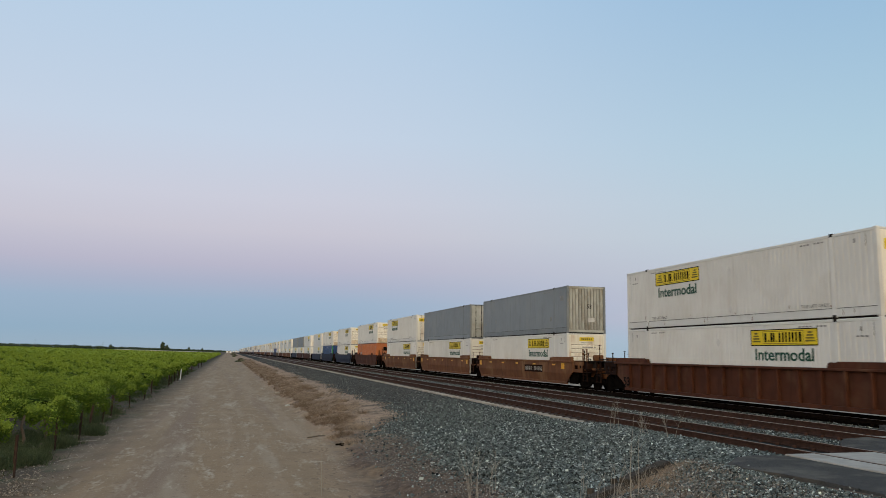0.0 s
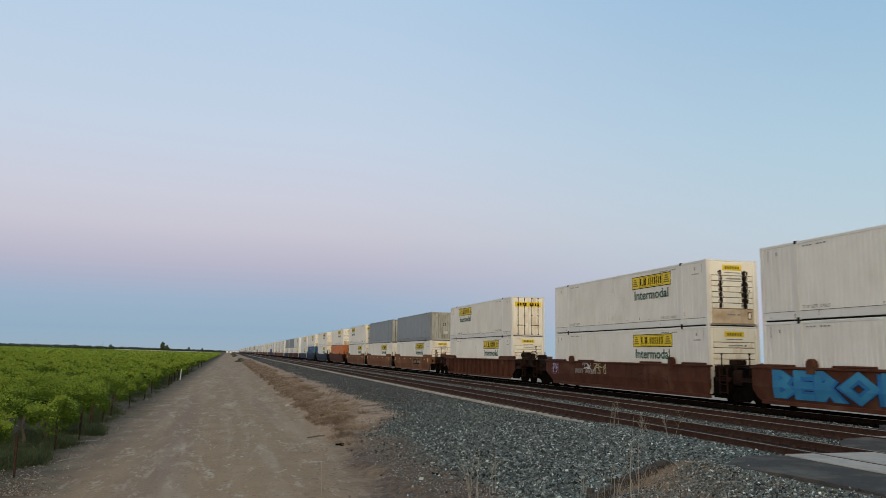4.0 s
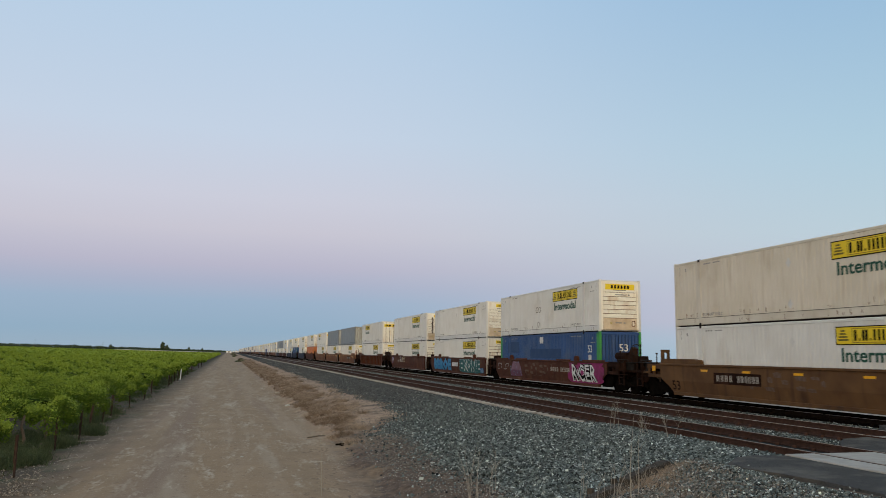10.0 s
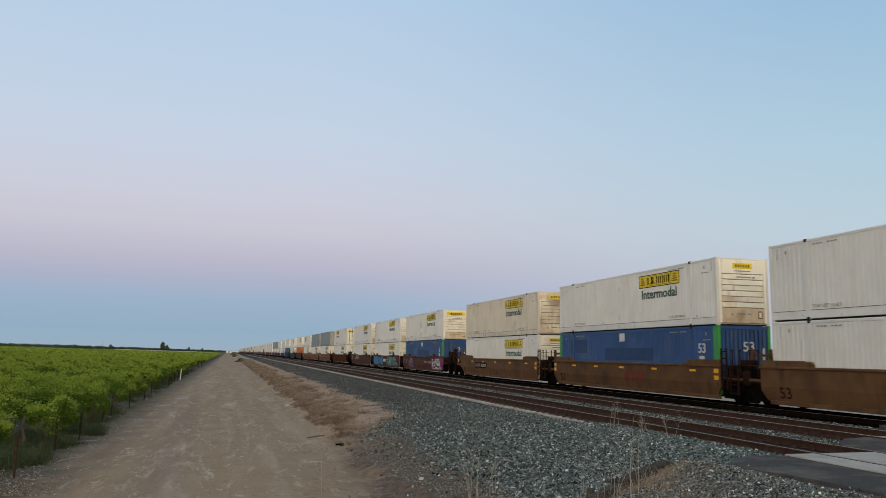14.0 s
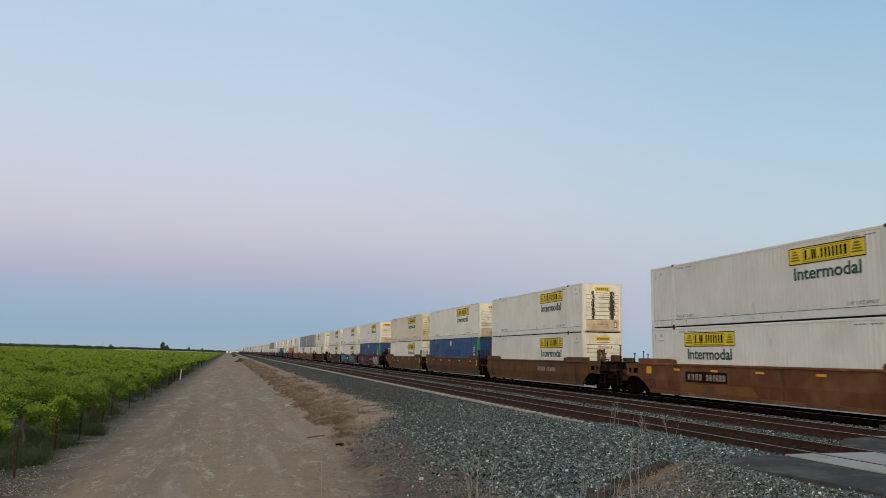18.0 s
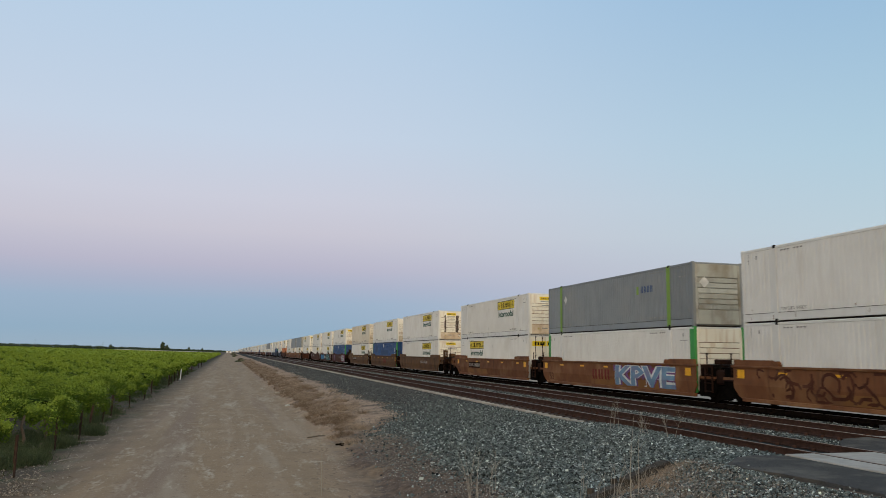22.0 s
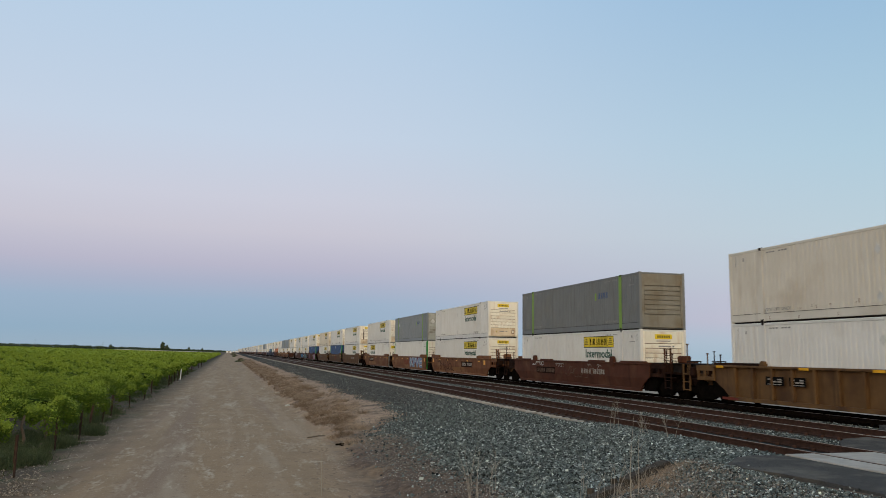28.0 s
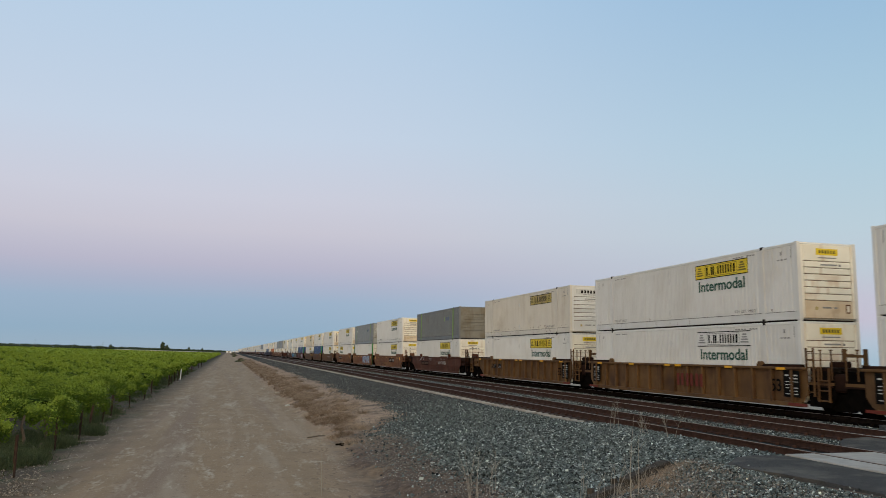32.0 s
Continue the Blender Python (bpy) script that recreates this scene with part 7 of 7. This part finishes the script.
def build_roadside():
    bm = bmesh.new()
    box(bm, -0.05, 0.05, -0.04, 0.04, -0.1, 1.05, 0.01)
    p = part("marker_post", bm, M["paintpost"])
    p.matrix_basis = pose(-4.55, 83, 0, 0, 4, 10)
    tagged(p, "white painted marker post beside the vine rows", "post")
    bm = bmesh.new()
    tube(bm, (-0.45, 0, 0.09), (0.45, 0.06, 0.08), 0.09, 0.07, 9)
    tube(bm, (0.1, 0.02, 0.1), (0.35, 0.2, 0.2), 0.03, 0.02, 6)
    p = part("log", bm, M["log"])
    p.matrix_basis = pose(3.6, 54.5, 0.02, 0, 0, 20)
    tagged(p, "short pale log lying at the foot of the bank", "log")
    for x, y, r in ((3.2, 43.0, 0.14), (2.1, 30.2, 0.05), (0.5, 22.4, 0.04), (3.7, 35.0, 0.1)):
        bm = bmesh.new()
        bmesh.ops.create_icosphere(bm, subdivisions=2, radius=r)
        for v in bm.verts:
            v.co *= 1 + 0.35 * noise.noise(v.co * 9 + Vector((x, y, 0)))
            v.co.z *= 0.55
        s = part("rock", bm, M["gravel"])
        s.location = (x, y, float(ground_z(x, y)) + r * 0.2)
        tagged(s, "rough brown-grey stone at the foot of the bank", "rock", group="rocks by the road")
    bm = bmesh.new()
    for i in range(14):
        a, b = 2 * math.pi * i / 14, 2 * math.pi * (i + 1) / 14
        tube(bm, (0.13 * math.cos(a), 0.11 * math.sin(a), 0.02 * math.sin(2 * a)), (0.13 * math.cos(b), 0.11 * math.sin(b), 0.02 * math.sin(2 * b)), 0.022, n=6)
    p = part("hose_ring", bm, M["rubber"])
    p.location = (3.52, 24.75, float(ground_z(3.52, 24.75)) + 0.035)
    tagged(p, "black coiled scrap of hose lying at the bank's foot", "scrap")
    bm = bmesh.new()
    tube(bm, (-0.4, 0, 0.0), (0.1, 0.05, 0.03), 0.022, 0.02, n=7)
    tube(bm, (0.1, 0.05, 0.03), (0.45, -0.02, 0.02), 0.02, 0.012, n=7)
    p = part("stick", bm, M["bark"])
    p.matrix_basis = pose(3.1, 27.3, float(ground_z(3.1, 27.3)) + 0.012, 0, 0, 25)
    tagged(p, "short brown stick lying on the dirt road", "stick")
    for x, y, n, turn in ((-3.9, 22.9, 0.9, 62), (-4.2, 27.2, 0.6, 20), (-3.8, 31.5, 0.7, 100), (-1.2, 33.0, 0.5, 8), (-4.15, 19.6, 0.5, 140)):
        bm = bmesh.new()
        tube(bm, (-n / 2, 0, 0.0), (0.1 * n, 0.04, 0.012), 0.014, 0.012, n=6)
        tube(bm, (0.1 * n, 0.04, 0.012), (n / 2, -0.03, 0.006), 0.012, 0.006, n=6)
        p = part("twig", bm, M["log"])
        p.matrix_basis = pose(x, y, float(ground_z(x, y)) + 0.012, 0, 0, turn)
        tagged(p, "thin pale pruned vine twig lying on the dirt", "twig", group="twigs by the vines")
    # pruned heaps beside the road, far off
    for x, y, w, h in ((3.6, 224, 1.8, 0.42), (4.1, 262, 0.9, 0.6), (3.4, 420, 1.3, 1.3), (3.6, 600, 2.0, 2.2)):
        n = 900
        d = rng.normal(0, 1, (n, 3))
        d /= np.linalg.norm(d, axis=1, keepdims=True)
        d[:, 2] = np.abs(d[:, 2])
        c = d * (w, w * 1.6, h) * rng.uniform(0.55, 1.05, (n, 1)) * (1 + 0.25 * np.sin(d[:, :1] * 7) * np.sin(d[:, 1:2] * 5))
        p, q = leaf_cloud(c, d, 0.20)
        s = from_arrays("shrub", p, q, M["shrub"])
        s.location = (x, y, 0.0)
        tagged(s, "low straggling green shrub beside the dirt road", "shrub", group="shrubs by the road")


def clump_line(name, pts, h, w, material, label, per=60, size=0.9):
    """A line of far trees, each a crown of leaf clumps."""
    v, f, n0 = [], [], 0
    for x, y, z, k in pts:
        d = rng.normal(0, 1, (per, 3))
        d /= np.linalg.norm(d, axis=1, keepdims=True)
        c = np.array((x, y, z + h * k * 0.5)) + d * (w * k, w * k, h * k * 0.5) * rng.uniform(0.7, 1.08, (per, 1))
        p, q = leaf_cloud(c, d, size * k, 0.6, 4)
        v.append(p); f.append(q + n0); n0 += len(p)
    ob = from_arrays(name, np.concatenate(v), np.concatenate(f), material)
    return tagged(ob, label, "trees", kind="stuff")


def far_tree(x, y, h, w, trunk):
    t = empty("tree", pose(x, y, float(ground_z(x, y))))
    tagged(t, "dark green tree standing alone on the far field", "tree", group="far trees")
    bm = bmesh.new()
    tube(bm, (0, 0, -0.3), (0.2, 0, h * 0.55), h * 0.035, h * 0.015, 7)
    for i in range(4):
        a = i * 1.7
        tube(bm, (0.1, 0, h * (0.3 + 0.06 * i)), (math.cos(a) * w * 0.6, math.sin(a) * w * 0.6, h * (0.55 + 0.08 * i)), h * 0.012, h * 0.005, 5)
    part("trunk", bm, M["bark"], t)
    n = 700
    d = rng.normal(0, 1, (n, 3))
    d /= np.linalg.norm(d, axis=1, keepdims=True)
    r = rng.uniform(0.5, 1.05, (n, 1)) * (1 + 0.3 * np.sin(d[:, :1] * 6 + x) * np.cos(d[:, 2:] * 5))
    c = np.array((0, 0, h * (0.5 + trunk * 0.5))) + d * (w, w, h * (0.5 - trunk * 0.5)) * r
    p, q = leaf_cloud(c, d, h * 0.09)
    from_arrays("crown", p, q, M["far_tree"], t)


def build_far():
    pts = []
    for i in range(420):
        s = i / 419
        x, y = -330 + 322 * s ** 0.8, 760 + 1500 * s ** 1.6
        pts.append((x + rng.normal(0, 4), y + rng.normal(0, 6), float(ground_z(x, y)) - 0.5, rng.uniform(0.8, 1.12)))
    clump_line("far_orchard", pts, 4.6, 5.0, M["far_tree"], "long low dark green orchard line on the horizon", 60, 1.4)
    far_tree(-70, 905, 11.0, 2.0, 0.2)
    far_tree(-65.5, 905, 7.5, 2.6, 0.1)
    far_tree(-122, 900, 6.2, 1.6, 0.1)
    far_tree(-47, 1010, 6.5, 1.5, 0.1)
    far_tree(-33, 1060, 6.0, 1.4, 0.1)
    far_tree(-238, 880, 8.5, 6.0, 0.1)
    for x, y, h in ((-196, 900, 9.0), (-127, 880, 9.0)):
        bm = bmesh.new()
        tube(bm, (0, 0, 0), (0, 0, h + float(ground_z(x, y))), 0.16, 0.1, 8)
        box(bm, -1.1, 1.1, -0.06, 0.06, h - 0.9, h - 0.75)
        p = part("utility_pole", bm, M["bark"])
        p.location = (x, y, 0)
        tagged(p, "far wooden utility pole with a crossarm", "pole", group="utility poles")
    # pale strip of a dirt road where the vines end; low sheds added for small far lights
    bm = bmesh.new()
    xs = np.linspace(-86, -12, 12)
    top = [bm.verts.new((x, 660 - 0.3 * (x + 95), float(ground_z(x, 0)) + 2.0)) for x in xs]
    low = [bm.verts.new((x, 652 - 0.3 * (x + 95), float(ground_z(x, 0)))) for x in xs]
    back = [bm.verts.new((x, 668 - 0.3 * (x + 95), float(ground_z(x, 0)))) for x in xs]
    for i in range(len(xs) - 1):
        bm.faces.new((low[i], low[i + 1], top[i + 1], top[i]))
        bm.faces.new((top[i], top[i + 1], back[i + 1], back[i]))
    p = part("far_embankment", bm, M["far_dirt"])
    tagged(p, "long pale far embankment at the end of the vineyard", "embankment")
    for x, y, w, h in ((3.5, 1350, 3, 3.2), (9, 1420, 2.6, 3.0), (13, 1400, 2.6, 3.6), (-2, 1500, 3.5, 2.6), (17, 1450, 3.0, 3.0)):
        s = empty("far_shed", pose(x, y, 0))
        tagged(s, "small pale shed added in place of far lights down the road", "shed", group="far sheds")
        bm = bmesh.new()
        box(bm, -w / 2, w / 2, -3, 3, 0, h, 0.05)
        part("wall", bm, M["farwhite"], s)
        bm = bmesh.new()
        v = [bm.verts.new(c) for c in ((-w / 2 - 0.3, -3.3, h), (w / 2 + 0.3, -3.3, h), (w / 2 + 0.3, 3.3, h), (-w / 2 - 0.3, 3.3, h), (0, -3.3, h + 1), (0, 3.3, h + 1))]
        for q in ((0, 1, 4), (2, 3, 5), (1, 2, 5, 4), (3, 0, 4, 5), (3, 2, 1, 0)):
            bm.faces.new([v[j] for j in q])
        part("roof", bm, M["sleeper"], s)


build_vines()
build_grass()
build_stones()
build_weeds()
build_roadside()
build_far()
build_sleepers()
motions()
